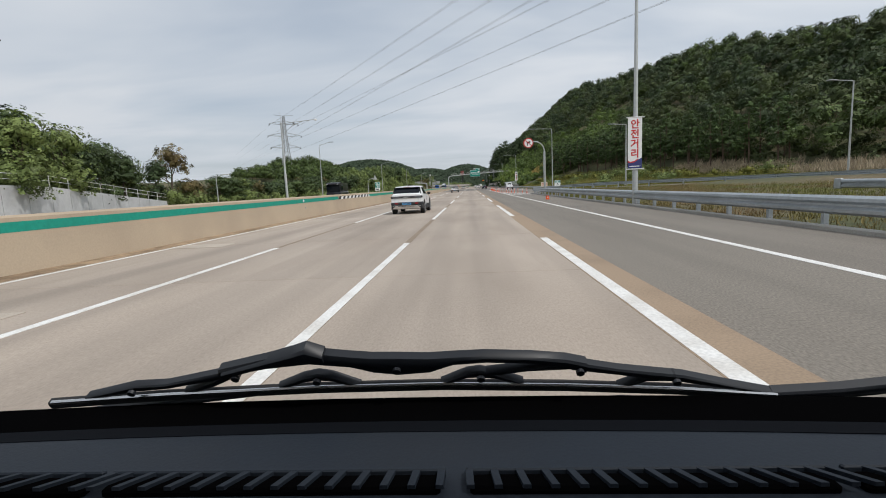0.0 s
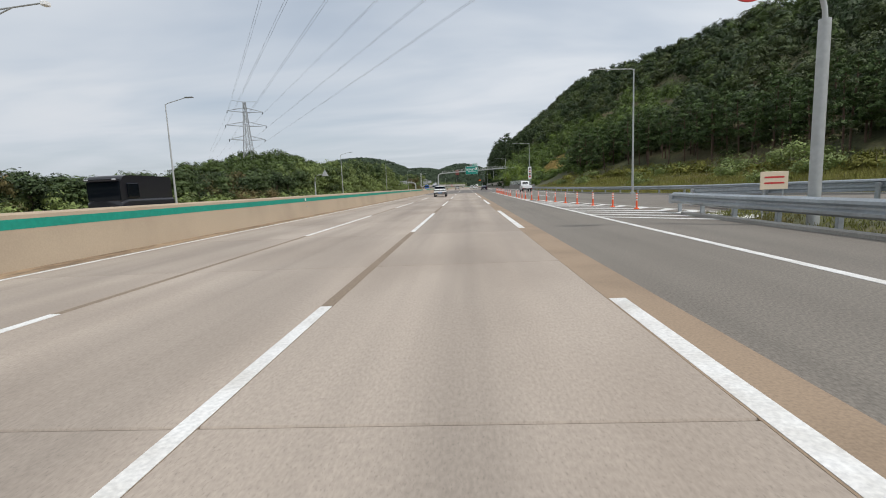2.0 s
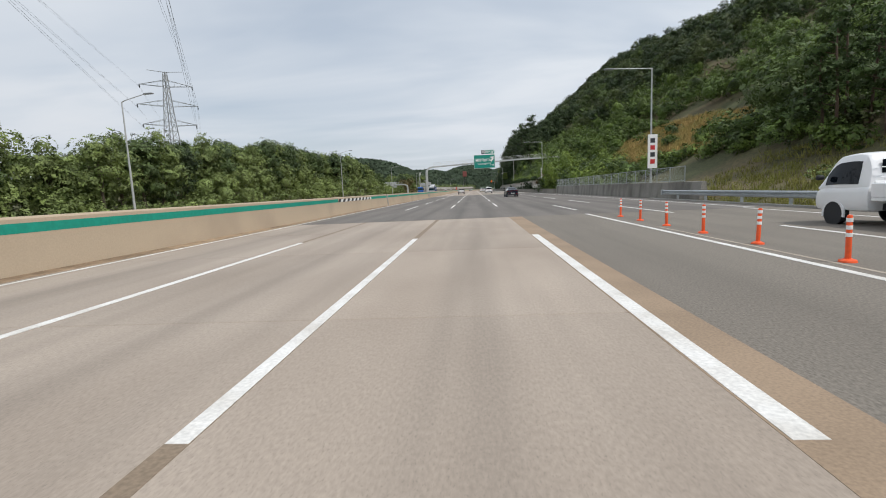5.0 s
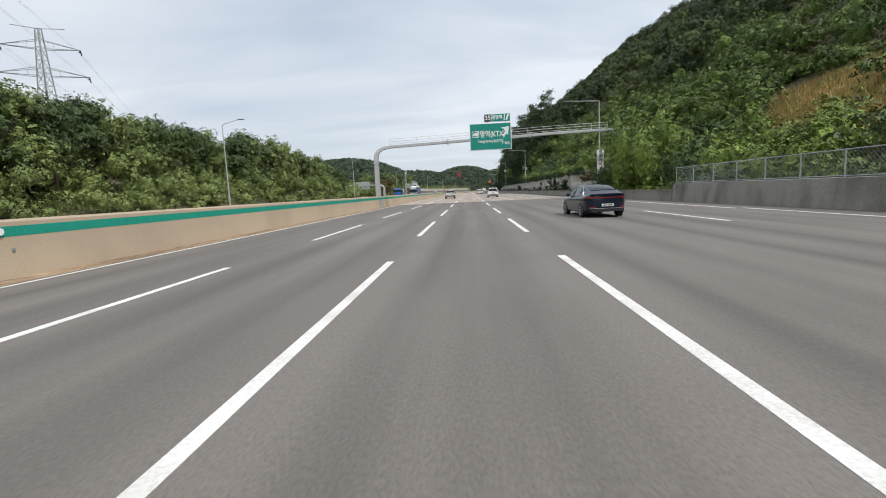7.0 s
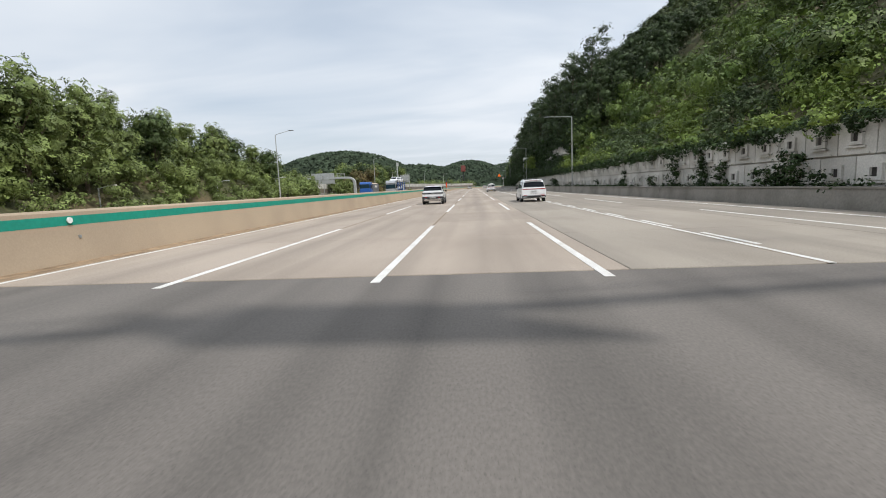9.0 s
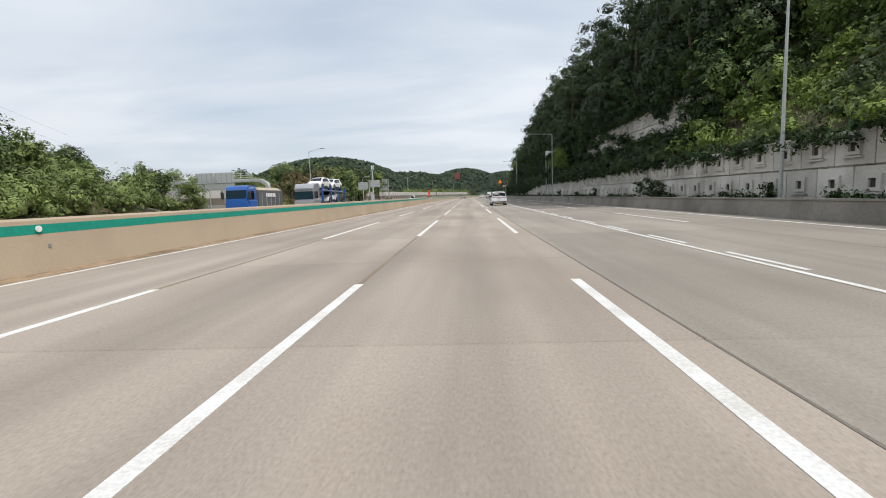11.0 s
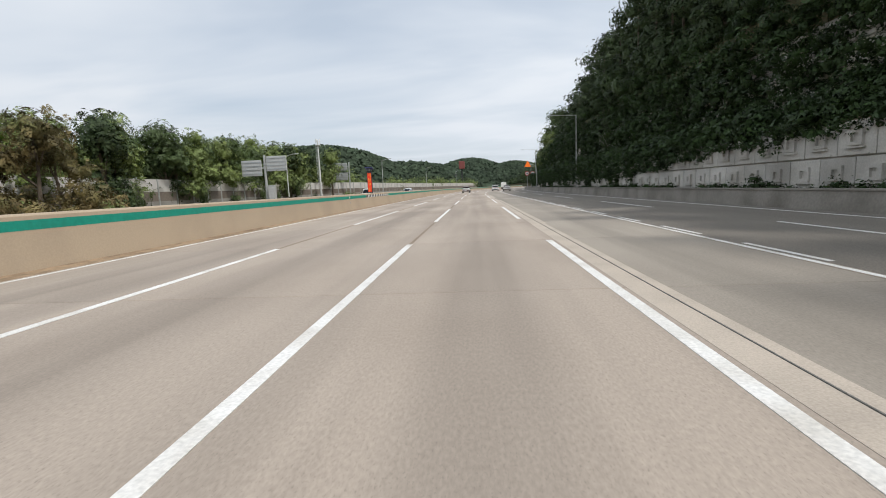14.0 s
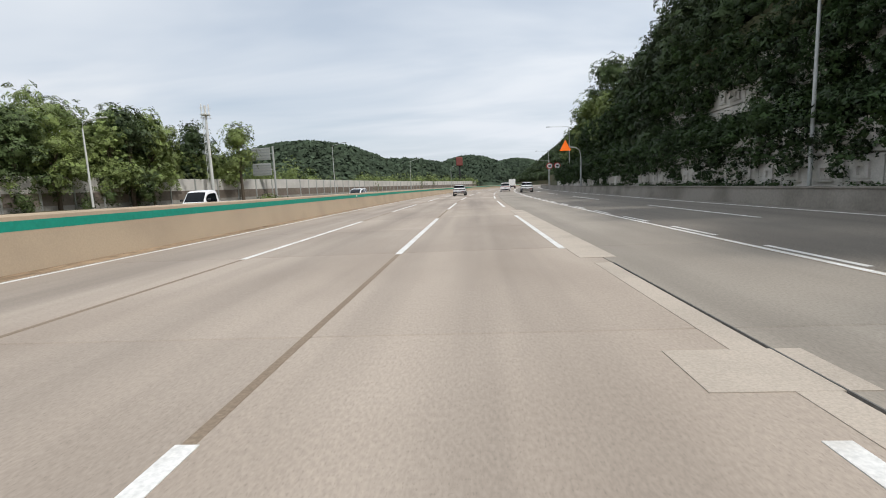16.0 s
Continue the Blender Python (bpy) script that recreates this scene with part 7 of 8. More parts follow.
def sedan(name, label, paint_mat, group=""):
    """A low fastback saloon; rear at y = 0."""
    ob = thing(name, label, "car", group)
    part("body", shell([(0.0, 0.56, 0.42, 0.93, 0.99, 0.5), (0.04, 0.67, 0.36, 0.95, 1.01, 0.6), (0.12, 0.78, 0.3, 0.96, 1.03, 0.7), (0.28, 0.865, 0.26, 0.97, 1.03, 0.75), (0.6, 0.915, 0.22, 0.96, 1.03, 0.78), (1.7, 0.925, 0.2, 0.93, 0.98, 0.82), (3.3, 0.92, 0.2, 0.9, 0.94, 0.8), (3.8, 0.91, 0.22, 0.86, 0.91, 0.76), (4.6, 0.86, 0.25, 0.72, 0.78, 0.62), (4.88, 0.7, 0.34, 0.6, 0.66, 0.5)]), paint_mat, ob, smooth=40)
    cab = Cabin([(0.1, 0.74, 1.0, 0.7, 1.04), (0.5, 0.78, 0.98, 0.65, 1.17), (0.95, 0.82, 0.97, 0.62, 1.3), (1.5, 0.845, 0.96, 0.6, 1.41), (2.05, 0.855, 0.95, 0.59, 1.45), (2.55, 0.855, 0.94, 0.59, 1.445), (3.05, 0.85, 0.93, 0.6, 1.36), (3.5, 0.81, 0.92, 0.64, 1.16), (4.0, 0.74, 0.9, 0.7, 0.93)])
    part("cabin", cab.shape(), paint_mat, ob, smooth=40)
    part("rear_window", cab.pane(0.55, 1.62, 0.05), TINT, ob)
    part("windscreen", cab.pane(3.0, 3.86, 0.06), TINT, ob)
    for s in (-1, 1):
        for a, b in ((1.18, 1.44), (1.5, 2.34), (2.42, 3.4)):
            part("side_window", cab.window(a, b, s, 0.14, 0.84 if b < 1.5 else 0.92), CLEAR_GLASS if b > 1.5 else TINT, ob)
        top = [cab.side(y, 0.1 + 0.86 * min(1.0, max(0.0, (y - 1.02) / 0.4)) ** 0.5 * min(1.0, max(0.0, (3.62 - y) / 0.25)), 0.014, s) for y in np.linspace(1.02, 3.62, 22)]
        rail = top + [cab.side(y, 0.1, 0.014, s) for y in np.linspace(3.6, 1.04, 12)]
        part("window_trim", Shape().tube(rail, 0.016, 5), CHROME, ob, "chrome window trim")
        part("sill_trim", Shape().tube([(s * 0.905, y, 0.3) for y in (1.5, 2.4, 3.3)], 0.012, 5), CHROME, ob)
        part("reflector", round_tail([s * x for x in (0.52, 0.6, 0.68, 0.74)], 0.45, 0.485, 0.03), TAIL_RED, ob)
        for y in (1.7, 2.6):
            part("door_handle", Shape().block((min(s * 0.91, s * 0.94), y, 0.82), (max(s * 0.91, s * 0.94), y + 0.2, 0.845), 0.008), CHROME, ob)
    for s in (-1, 1):
        part("tail_lamp", round_tail([s * x for x in (0.58, 0.66, 0.72, 0.78, 0.82, 0.86, 0.875)], 0.855, 0.915, 0.02), TAIL_RED, ob)
    part("lamp_band", round_tail(np.linspace(-0.58, 0.58, 9), 0.868, 0.892, 0.022), TAIL_RED, ob)
    part("boot_lip", round_tail(np.linspace(-0.74, 0.74, 15), 1.005, 1.035, 0.035), paint_mat, ob)
    part("bumper", round_tail(np.linspace(-0.72, 0.72, 15), 0.27, 0.4, 0.02), TRIM_BLACK, ob)
    part("bumper_trim", round_tail(np.linspace(-0.78, 0.78, 17), 0.4, 0.422, 0.032), CHROME, ob)
    plate(ob, -0.03, 0.55, PLATE_WHITE)
    mirrors(ob, 0.84, 3.1, 0.94, paint_mat)
    for s in (-1, 1):
        part("head_lamp", Shape().block((min(s * 0.48, s * 0.8), 4.58, 0.6), (max(s * 0.48, s * 0.8), 4.84, 0.7), 0.02), HEAD_GLASS, ob)
    arches(ob, 0.91, (1.0, 3.84), 0.335, paint_mat)
    for x in (-0.93, 0.93):
        for y in (1.0, 3.84):
            wheel(ob, x, y, 0.335, spokes=9)
    return ob


def minivan(name, label, group="", sign=True):
    """A tall white people carrier with a tail step; rear at y = 0."""
    ob = thing(name, label, "van", group)
    part("body", shell([(0.0, 0.94, 0.46, 1.04, 1.1, 0.86), (0.08, 0.98, 0.36, 1.07, 1.13, 0.89), (0.6, 0.99, 0.26, 1.07, 1.13, 0.9), (2.0, 0.995, 0.22, 1.05, 1.1, 0.92), (3.5, 0.99, 0.22, 1.02, 1.07, 0.9), (4.1, 0.98, 0.24, 1.0, 1.06, 0.86), (4.9, 0.93, 0.26, 0.86, 0.93, 0.74), (5.15, 0.8, 0.34, 0.72, 0.78, 0.62)]), WHITE_CAR, ob, smooth=40)
    cab = Cabin([(0.03, 0.88, 1.08, 0.85, 1.11), (0.12, 0.92, 1.09, 0.81, 1.4), (0.23, 0.94, 1.1, 0.77, 1.68), (0.7, 0.945, 1.09, 0.77, 1.755), (2.5, 0.945, 1.06, 0.77, 1.765), (3.15, 0.935, 1.05, 0.755, 1.715), (3.75, 0.91, 1.04, 0.765, 1.48), (4.2, 0.88, 1.02, 0.79, 1.24), (4.55, 0.84, 1.0, 0.8, 1.03)])
    part("cabin", cab.shape(), WHITE_CAR, ob, smooth=40)
    rear = part("rear_window", cab.pane(0.05, 0.222, 0.012), TINT, ob)
    part("windscreen", cab.pane(3.3, 4.45, 0.06), TINT, ob)
    for s in (-1, 1):
        for a, b in ((0.42, 1.5), (1.7, 2.72), (2.78, 3.95)):
            part("side_window", cab.window(a, b, s, 0.06, 0.9), TINT, ob)
        part("pillar_trim", cab.window(2.72, 2.78, s, 0.06, 0.9), TRIM_BLACK, ob)
        part("roof_rail", Shape().tube([(s * 0.66, 0.9, 1.77), (s * 0.67, 1.1, 1.81), (s * 0.67, 2.6, 1.81), (s * 0.66, 2.8, 1.77)], 0.018, 6), CHROME, ob)
        part("tail_lamp", Shape().block((min(s * 0.5, s * 0.89), -0.014, 0.985), (max(s * 0.5, s * 0.89), 0.12, 1.06), 0.015), TAIL_RED, ob)
        part("side_lamp", Shape().block((min(s * 0.89, s * 0.955), 0.07, 0.992), (max(s * 0.89, s * 0.955), 0.36, 1.055), 0.012), TAIL_RED, ob)
        part("reflector", Shape().block((min(s * 0.55, s * 0.82), -0.03, 0.5), (max(s * 0.55, s * 0.82), 0.0, 0.55), 0.005), TAIL_RED, ob)
        part("bumper_corner", Shape().block((min(s * 0.52, s * 0.86), -0.07, 0.37), (max(s * 0.52, s * 0.86), 0.05, 0.44), 0.02), CHROME, ob)
        part("sill_cladding", Shape().block((min(s * 0.95, s * 1.005), 1.2, 0.22), (max(s * 0.95, s * 1.005), 3.75, 0.32), 0.01), TRIM_BLACK, ob)
    part("lamp_band", Shape().block((-0.52, -0.012, 0.992), (0.52, 0.02, 1.053), 0.008), TAIL_RED, ob, "full width red lamp band")
    part("roof_spoiler", Shape().block((-0.68, 0.1, 1.685), (0.68, 0.45, 1.735), 0.022), WHITE_CAR, ob)
    part("brake_lamp", Shape().box((-0.3, 0.092, 1.7), (0.3, 0.102, 1.716)), TAIL_RED, ob)
    part("antenna", Shape().loft([[(-0.03, 0.7, 1.75), (0.03, 0.7, 1.75), (0.0, 0.95, 1.75)], [(-0.01, 0.7, 1.85), (0.01, 0.7, 1.85), (0.0, 0.78, 1.82)]]), WHITE_CAR, ob)
    part("bumper", Shape().block((-0.93, -0.035, 0.34), (0.93, 0.3, 0.52), 0.03), TRIM_BLACK, ob)
    plate(ob, -0.03, 0.86, PLATE_WHITE)
    part("tailgate_grip", Shape().block((-0.3, -0.012, 0.64), (0.3, 0.02, 0.67), 0.006), CHROME, ob)
    mirrors(ob, 0.93, 3.55, 1.03, TRIM_BLACK)
    for s in (-1, 1):
        part("head_lamp", Shape().block((min(s * 0.5, s * 0.86), 4.9, 0.72), (max(s * 0.5, s * 0.86), 5.1, 0.84), 0.02), HEAD_GLASS, ob)
    arches(ob, 0.985, (1.0, 4.09), 0.36, WHITE_CAR)
    for x in (-1.0, 1.0):
        for y in (1.0, 4.09):
            wheel(ob, x, y, 0.36, spokes=6)
    if sign:
        step = part("tail_step", Shape().block((-0.5, -0.14, 0.2), (0.56, -0.02, 0.44), 0.02), TRIM_BLACK, ob, "black folded ramp at the tail")
        part("step_cover", Shape().block((-0.46, -0.16, 0.38), (0.52, -0.13, 0.46), 0.02), CHROME, step)
        for k in range(12):
            x = -0.44 + 0.08 * k
            part("hazard_stripe", Shape().add([(x, -0.145, 0.29), (x + 0.045, -0.145, 0.29), (x + 0.08, -0.145, 0.35), (x + 0.035, -0.145, 0.35)], [(0, 1, 2, 3)]), YELLOW, step)
        lean = -math.degrees(math.atan2(0.2, 0.57))
        part("lettering", words("희망네바퀴", 0.145, SIGN_WHITE, bold=0.004), SIGN_WHITE, rear, at=pose(-0.36, 0.112, 1.5, lean))
        part("lettering", words("22- 650", 0.11, SIGN_WHITE, bold=0.003), SIGN_WHITE, rear, at=pose(-0.16, 0.062, 1.37, lean))
        part("print_bar", Shape().box((-0.25, -0.003, -0.012), (0.25, 0.003, 0.012), pose(0.2, 0.018, 1.24, lean)), SIGN_WHITE, rear)
        chair = Shape().tube([(-0.6 + 0.065 * math.cos(a), 0.044 + 0.065 * math.sin(a) * 0.33, 1.335 + 0.065 * math.sin(a)) for a in np.linspace(2.2, 6.6, 12)], 0.011, 5).box((-0.012, -0.004, 0.0), (0.012, 0.004, 0.09), pose(-0.61, 0.055, 1.36, lean)).box((0.0, -0.004, -0.01), (0.1, 0.004, 0.01), pose(-0.6, 0.06, 1.38, lean))
        part("wheelchair_symbol", chair, SIGN_WHITE, rear)
        film = Shape()
        pts = [(3.6, 0.36, 0.44), (2.3, 0.36, 0.44), (1.75, 0.4, 0.5), (1.62, 0.5, 0.62), (1.58, 1.0, 1.0)]
        blue, sky_blue = material("blue_film", (0.02, 0.16, 0.45), 0.4), material("light_blue_film", (0.12, 0.42, 0.62), 0.4)
        part("blue_stripe", Shape().loft([[(-1.0, 3.7, 0.33), (-1.006, 3.7, 0.36)], [(-1.004, 1.9, 0.34), (-1.008, 2.0, 0.4)], [(-1.004, 1.62, 0.42), (-1.008, 1.78, 0.48)], [(-1.0, 1.56, 0.6), (-1.004, 1.72, 0.62)], [(-0.99, 1.58, 1.02), (-0.99, 1.74, 1.02)]], closed=False), blue, ob)
        part("pale_stripe", Shape().loft([[(-1.008, 3.0, 0.37), (-1.01, 3.0, 0.39)], [(-1.009, 2.1, 0.4), (-1.01, 2.15, 0.46)], [(-1.008, 1.8, 0.5), (-1.009, 1.95, 0.55)], [(-1.004, 1.74, 0.65), (-1.006, 1.9, 0.66)], [(-0.99, 1.75, 1.02), (-0.99, 1.88, 1.02)]], closed=False), sky_blue, ob)
        for y, z, ln in ((3.1, 0.78, 0.25), (3.2, 0.7, 0.12), (2.3, 0.76, 0.28), (2.3, 0.66, 0.3)):
            part("print_bar", Shape().box((-1.004, y - ln, z - 0.016), (-0.996, y + ln, z + 0.016)), GREY_CAR, ob)
    return ob


def mini_truck(name, label, group=""):
    """A small white cab-over truck with a flat bed; tail at y = 0."""
    ob = thing(name, label, "truck", group)
    part("chassis", Shape().block((-0.45, 0.1, 0.42), (0.45, 4.6, 0.6), 0.02), TRIM_BLACK, ob)
    bed = part("bed", Shape().block((-0.84, 0.0, 0.68), (0.84, 3.05, 0.78), 0.015), WHITE_CAR, ob)
    for s in (-1, 1):
        part("side_board", Shape().block((min(s * 0.8, s * 0.85), 0.0, 0.78), (max(s * 0.8, s * 0.85), 3.05, 1.14), 0.015), WHITE_CAR, bed)
    part("tail_board", Shape().block((-0.8, 0.0, 0.78), (0.8, 0.05, 1.14), 0.015), WHITE_CAR, bed)
    part("head_board", Shape().block((-0.8, 3.0, 0.78), (0.8, 3.05, 1.2), 0.015), WHITE_CAR, bed)
    part("body", shell([(3.15, 0.84, 0.42, 1.05, 1.1, 0.76), (3.2, 0.86, 0.4, 1.06, 1.12, 0.78), (4.4, 0.86, 0.4, 1.04, 1.1, 0.78), (4.95, 0.84, 0.38, 1.0, 1.06, 0.74), (5.1, 0.78, 0.42, 0.9, 0.96, 0.68)]), WHITE_CAR, ob, smooth=40)
    cab = Cabin([(3.16, 0.8, 1.08, 0.78, 1.1), (3.22, 0.82, 1.08, 0.7, 1.88), (3.7, 0.83, 1.08, 0.71, 1.95), (4.3, 0.83, 1.08, 0.7, 1.9), (4.45, 0.82, 1.08, 0.68, 1.84), (5.0, 0.78, 1.06, 0.74, 1.08)])
    part("cabin", cab.shape(), WHITE_CAR, ob, smooth=40)
    part("rear_window", Shape().block((-0.5, 3.16, 1.4), (0.5, 3.2, 1.75), 0.01), TINT, ob)
    part("windscreen", cab.pane(4.46, 4.92, 0.05), TINT, ob)
    for s in (-1, 1):
        part("side_window", cab.window(3.5, 4.7, s, 0.05, 0.8), TINT, ob)
        part("tail_lamp", Shape().block((min(s * 0.6, s * 0.82), -0.03, 0.55), (max(s * 0.6, s * 0.82), 0.05, 0.66), 0.01), TAIL_RED, ob)
        part("window_guard", Shape().tube([(s * 0.25, 3.08, 1.2), (s * 0.25, 3.08, 1.85)], 0.015, 6), CHROME, ob)
    for z in (1.3, 1.55, 1.8):
        part("window_guard", Shape().tube([(-0.6, 3.08, z), (0.6, 3.08, z)], 0.014, 6), WHITE_CAR, ob)
    plate(ob, -0.02, 0.58, PLATE_WHITE, 0.2)
    mirrors(ob, 0.86, 4.7, 1.25, TRIM_BLACK)
    for x in (-0.85, 0.85):
        for y in (1.0, 4.3):
            wheel(ob, x, y, 0.31 if y < 2 else 0.33)
    arches(ob, 0.85, (4.3,), 0.33, WHITE_CAR)
    return ob


def box_truck(name, label, length, h, cab_mat, box_mat, group=""):
    """A lorry with a closed body, tail at y = 0."""
    ob = thing(name, label, "truck", group)
    w = 1.2 if h > 3 else 0.98
    part("cargo_box", Shape().block((-w, 0, 0.95), (w, length - 2.1, h), 0.04), box_mat, ob)
    for x in (-w * 0.5, w * 0.5):
        part("rear_door", Shape().block((x - w * 0.46, -0.02, 1.02), (x + w * 0.46, 0.0, h - 0.08), 0.008), box_mat, ob)
    part("chassis", Shape().block((-0.5, 0.1, 0.55), (0.5, length - 0.4, 0.95), 0.03), TRIM_BLACK, ob)
    part("cab", shell([(length - 2.0, w * 0.95, 0.5, h * 0.55, h * 0.82, w * 0.85), (length - 0.7, w * 0.95, 0.45, h * 0.52, h * 0.84, w * 0.84), (length - 0.1, w * 0.92, 0.45, h * 0.42, h * 0.5, w * 0.85), (length, w * 0.88, 0.5, h * 0.4, h * 0.44, w * 0.8)]), cab_mat, ob, smooth=40)
    part("windscreen", Shape().add([(-w * 0.8, length - 0.1, h * 0.5), (w * 0.8, length - 0.1, h * 0.5), (w * 0.76, length - 0.6, h * 0.8), (-w * 0.76, length - 0.6, h * 0.8)], [(0, 1, 2, 3)]), TINT, ob)
    for s in (-1, 1):
        part("tail_lamp", Shape().block((min(s * w * 0.6, s * w * 0.85), -0.03, 0.7), (max(s * w * 0.6, s * w * 0.85), 0.03, 0.8), 0.01), TAIL_RED, ob)
        for y in (1.3, length - 1.2):
            wheel(ob, s * w * 0.98, y, 0.42, 0.28)
    return ob


def tipper(name, label):
    """A big tipper lorry, front at y = 0, seen from its left side; it drives towards -y."""
    ob = thing(name, label, "truck")
    part("chassis", Shape().block((-0.5, 0.3, 0.7), (0.5, 8.4, 1.05), 0.03), TRIM_BLACK, ob)
    part("cab", shell([(0.0, 1.12, 0.5, 1.6, 1.7, 1.0), (0.12, 1.2, 0.45, 1.7, 2.9, 1.08), (0.5, 1.22, 0.45, 1.75, 3.2, 1.1), (2.0, 1.22, 0.5, 1.75, 3.2, 1.1), (2.1, 1.18, 0.6, 1.7, 3.1, 1.05)]), BLUE_CAB, ob, smooth=40)
    part("windscreen", Shape().block((-1.02, 0.02, 1.75), (1.02, 0.12, 2.75), 0.03), CLEAR_GLASS, ob)
    for s in (-1, 1):
        part("side_window", Shape().block((min(s * 1.1, s * 1.2), 0.45, 1.85), (max(s * 1.1, s * 1.2), 1.35, 2.65), 0.02), TINT, ob)
        part("door_mirror", Shape().block((min(s * 1.25, s * 1.5), -0.1, 1.9), (max(s * 1.25, s * 1.5), 0.12, 2.6), 0.04), BLACK_PAINT, ob)
    tub = Shape().loft([[(-1.15, y, 1.05), (1.15, y, 1.05), (1.25, y, 2.75), (-1.25, y, 2.75)] for y in (2.35, 7.6, 8.5)])
    tub_ob = part("tipper_body", tub, material("grey_tipper", (0.17, 0.175, 0.18), 0.5, 0.3, grain=0.08, scale=5), ob)
    part("load_cover", Shape().loft([[(-1.2, y, 2.75), (1.2, y, 2.75), (0.7, y, 3.05), (-0.7, y, 3.05)] for y in (2.4, 8.3)]), material("tan_tarpaulin", (0.45, 0.37, 0.27), 0.8, grain=0.08, scale=3), tub_ob)
    for s in (-1, 1):
        for k in range(5):
            part("rib", Shape().box((min(s * 1.14, s * 1.25), 3.0 + 1.1 * k, 1.1), (max(s * 1.14, s * 1.25), 3.12 + 1.1 * k, 2.4)), GALV, tub_ob)
        for k in range(6):
            part("print_bar", Shape().box((min(s * 1.23, s * 1.262), 4.0 + 0.42 * k, 2.05), (max(s * 1.23, s * 1.262), 4.3 + 0.42 * k, 2.45)), REFLECT, tub_ob)
        for y in (1.2, 6.2, 7.5):
            wheel(ob, s * 1.2, y, 0.5, 0.3)
    return ob


def car_carrier(name, label):
    """A two-deck car transporter, front at y = 0, driving towards -y."""
    ob = thing(name, label, "truck")
    part("chassis", Shape().block((-0.5, 0.3, 0.6), (0.5, 13.5, 0.95), 0.03), TRIM_BLACK, ob)
    part("cab", shell([(0.0, 1.12, 0.5, 1.5, 1.6, 1.0), (0.12, 1.2, 0.45, 1.6, 3.0, 1.08), (0.5, 1.22, 0.45, 1.7, 3.4, 1.1), (2.2, 1.22, 0.5, 1.7, 3.5, 1.1), (2.3, 1.18, 0.6, 1.6, 3.4, 1.05)]), SILVER_CAR, ob, smooth=40)
    part("windscreen", Shape().block((-1.04, 0.0, 1.6), (1.04, 0.12, 2.55), 0.03), CLEAR_GLASS, ob)
    part("visor", Shape().block((-1.05, -0.12, 2.75), (1.05, 0.1, 2.95), 0.03), SILVER_CAR, ob)
    for s in (-1, 1):
        part("side_window", Shape().block((min(s * 1.1, s * 1.2), 0.45, 1.75), (max(s * 1.1, s * 1.2), 1.35, 2.55), 0.02), TINT, ob)
        part("door_mirror", Shape().block((min(s * 1.25, s * 1.5), -0.1, 1.8), (max(s * 1.25, s * 1.5), 0.12, 2.5), 0.04), BLACK_PAINT, ob)
        for y in (3.0, 6.6, 9.6, 13.2):
            part("deck_post", Shape().block((min(s * 1.12, s * 1.25), y, 0.8), (max(s * 1.12, s * 1.25), y + 0.28, 3.1), 0.02), BLUE_CAB, ob)
        part("deck_rail", Shape().tube([(s * 1.2, 2.6, 2.75), (s * 1.2, 13.5, 2.5)], 0.06, 6), BLUE_CAB, ob)
        for y in (1.2, 8.6, 9.8, 11.0):
            wheel(ob, s * 1.2, y, 0.48, 0.3)
    part("upper_deck", Shape().box((-1.1, 2.6, 2.62), (1.1, 13.5, 2.7)), GALV, ob)
    part("lower_deck", Shape().box((-1.1, 2.6, 0.95), (1.1, 13.5, 1.03)), GALV, ob)
    return ob


white_suv = crossover("electric_crossover", "white crossover car with tinted glass and black cladding", WHITE_CAR)
white_suv.matrix_basis = pose(-3.74, 29.25, 0, 0, 0, -1)
dark = sedan("saloon_car", "dark navy fastback saloon with chrome window trim", NAVY_CAR)
dark.matrix_basis = pose(5.95, 197.1, 0, 0, 0, 2)
van = minivan("welfare_van", "white people carrier with a wheelchair ramp and blue stripe")
van.matrix_basis = pose(4.0, 340.2, 0)
lorry = mini_truck("flatbed_truck", "small white cab-over truck with an empty flat bed")
lorry.matrix_basis = pose(11.1, 134.6, 0)
# traffic further on, partly repeats of the same crossover and van
ahead = copy_thing(white_suv, pose(-3.87, 120.6, 0))
tagged(ahead, "repeat of the white crossover further along the lane", "", "white cars ahead")
# repeats the crossover at a later place, with a white plate
hatch = crossover("hatchback_car", "white car built as the crossover, further on", WHITE_CAR, PLATE_WHITE, "white cars ahead")
hatch.matrix_basis = pose(-3.8, 269.6, 0)
copy_thing(hatch, pose(-3.5 + bend(478), 478, 0, 0, 0, -2.7))
copy_thing(hatch, pose(7.1 + bend(482), 482, 0, 0, 0, -3))
# repeats the welfare van without its signs
plain_van = minivan("people_carrier", "white people carrier in the near lane", "white cars ahead", sign=False)
plain_van.matrix_basis = pose(4.6, 266.5, 0)
copy_thing(plain_van, pose(3.7 + bend(500), 500, 0, 0, 0, -4))
truck = box_truck("box_truck", "white box truck far ahead on the motorway", 7.2, 3.0, WHITE_CAR, SIGN_WHITE)
truck.matrix_basis = pose(3.8 + bend(560), 560, 0, 0, 0, -7)
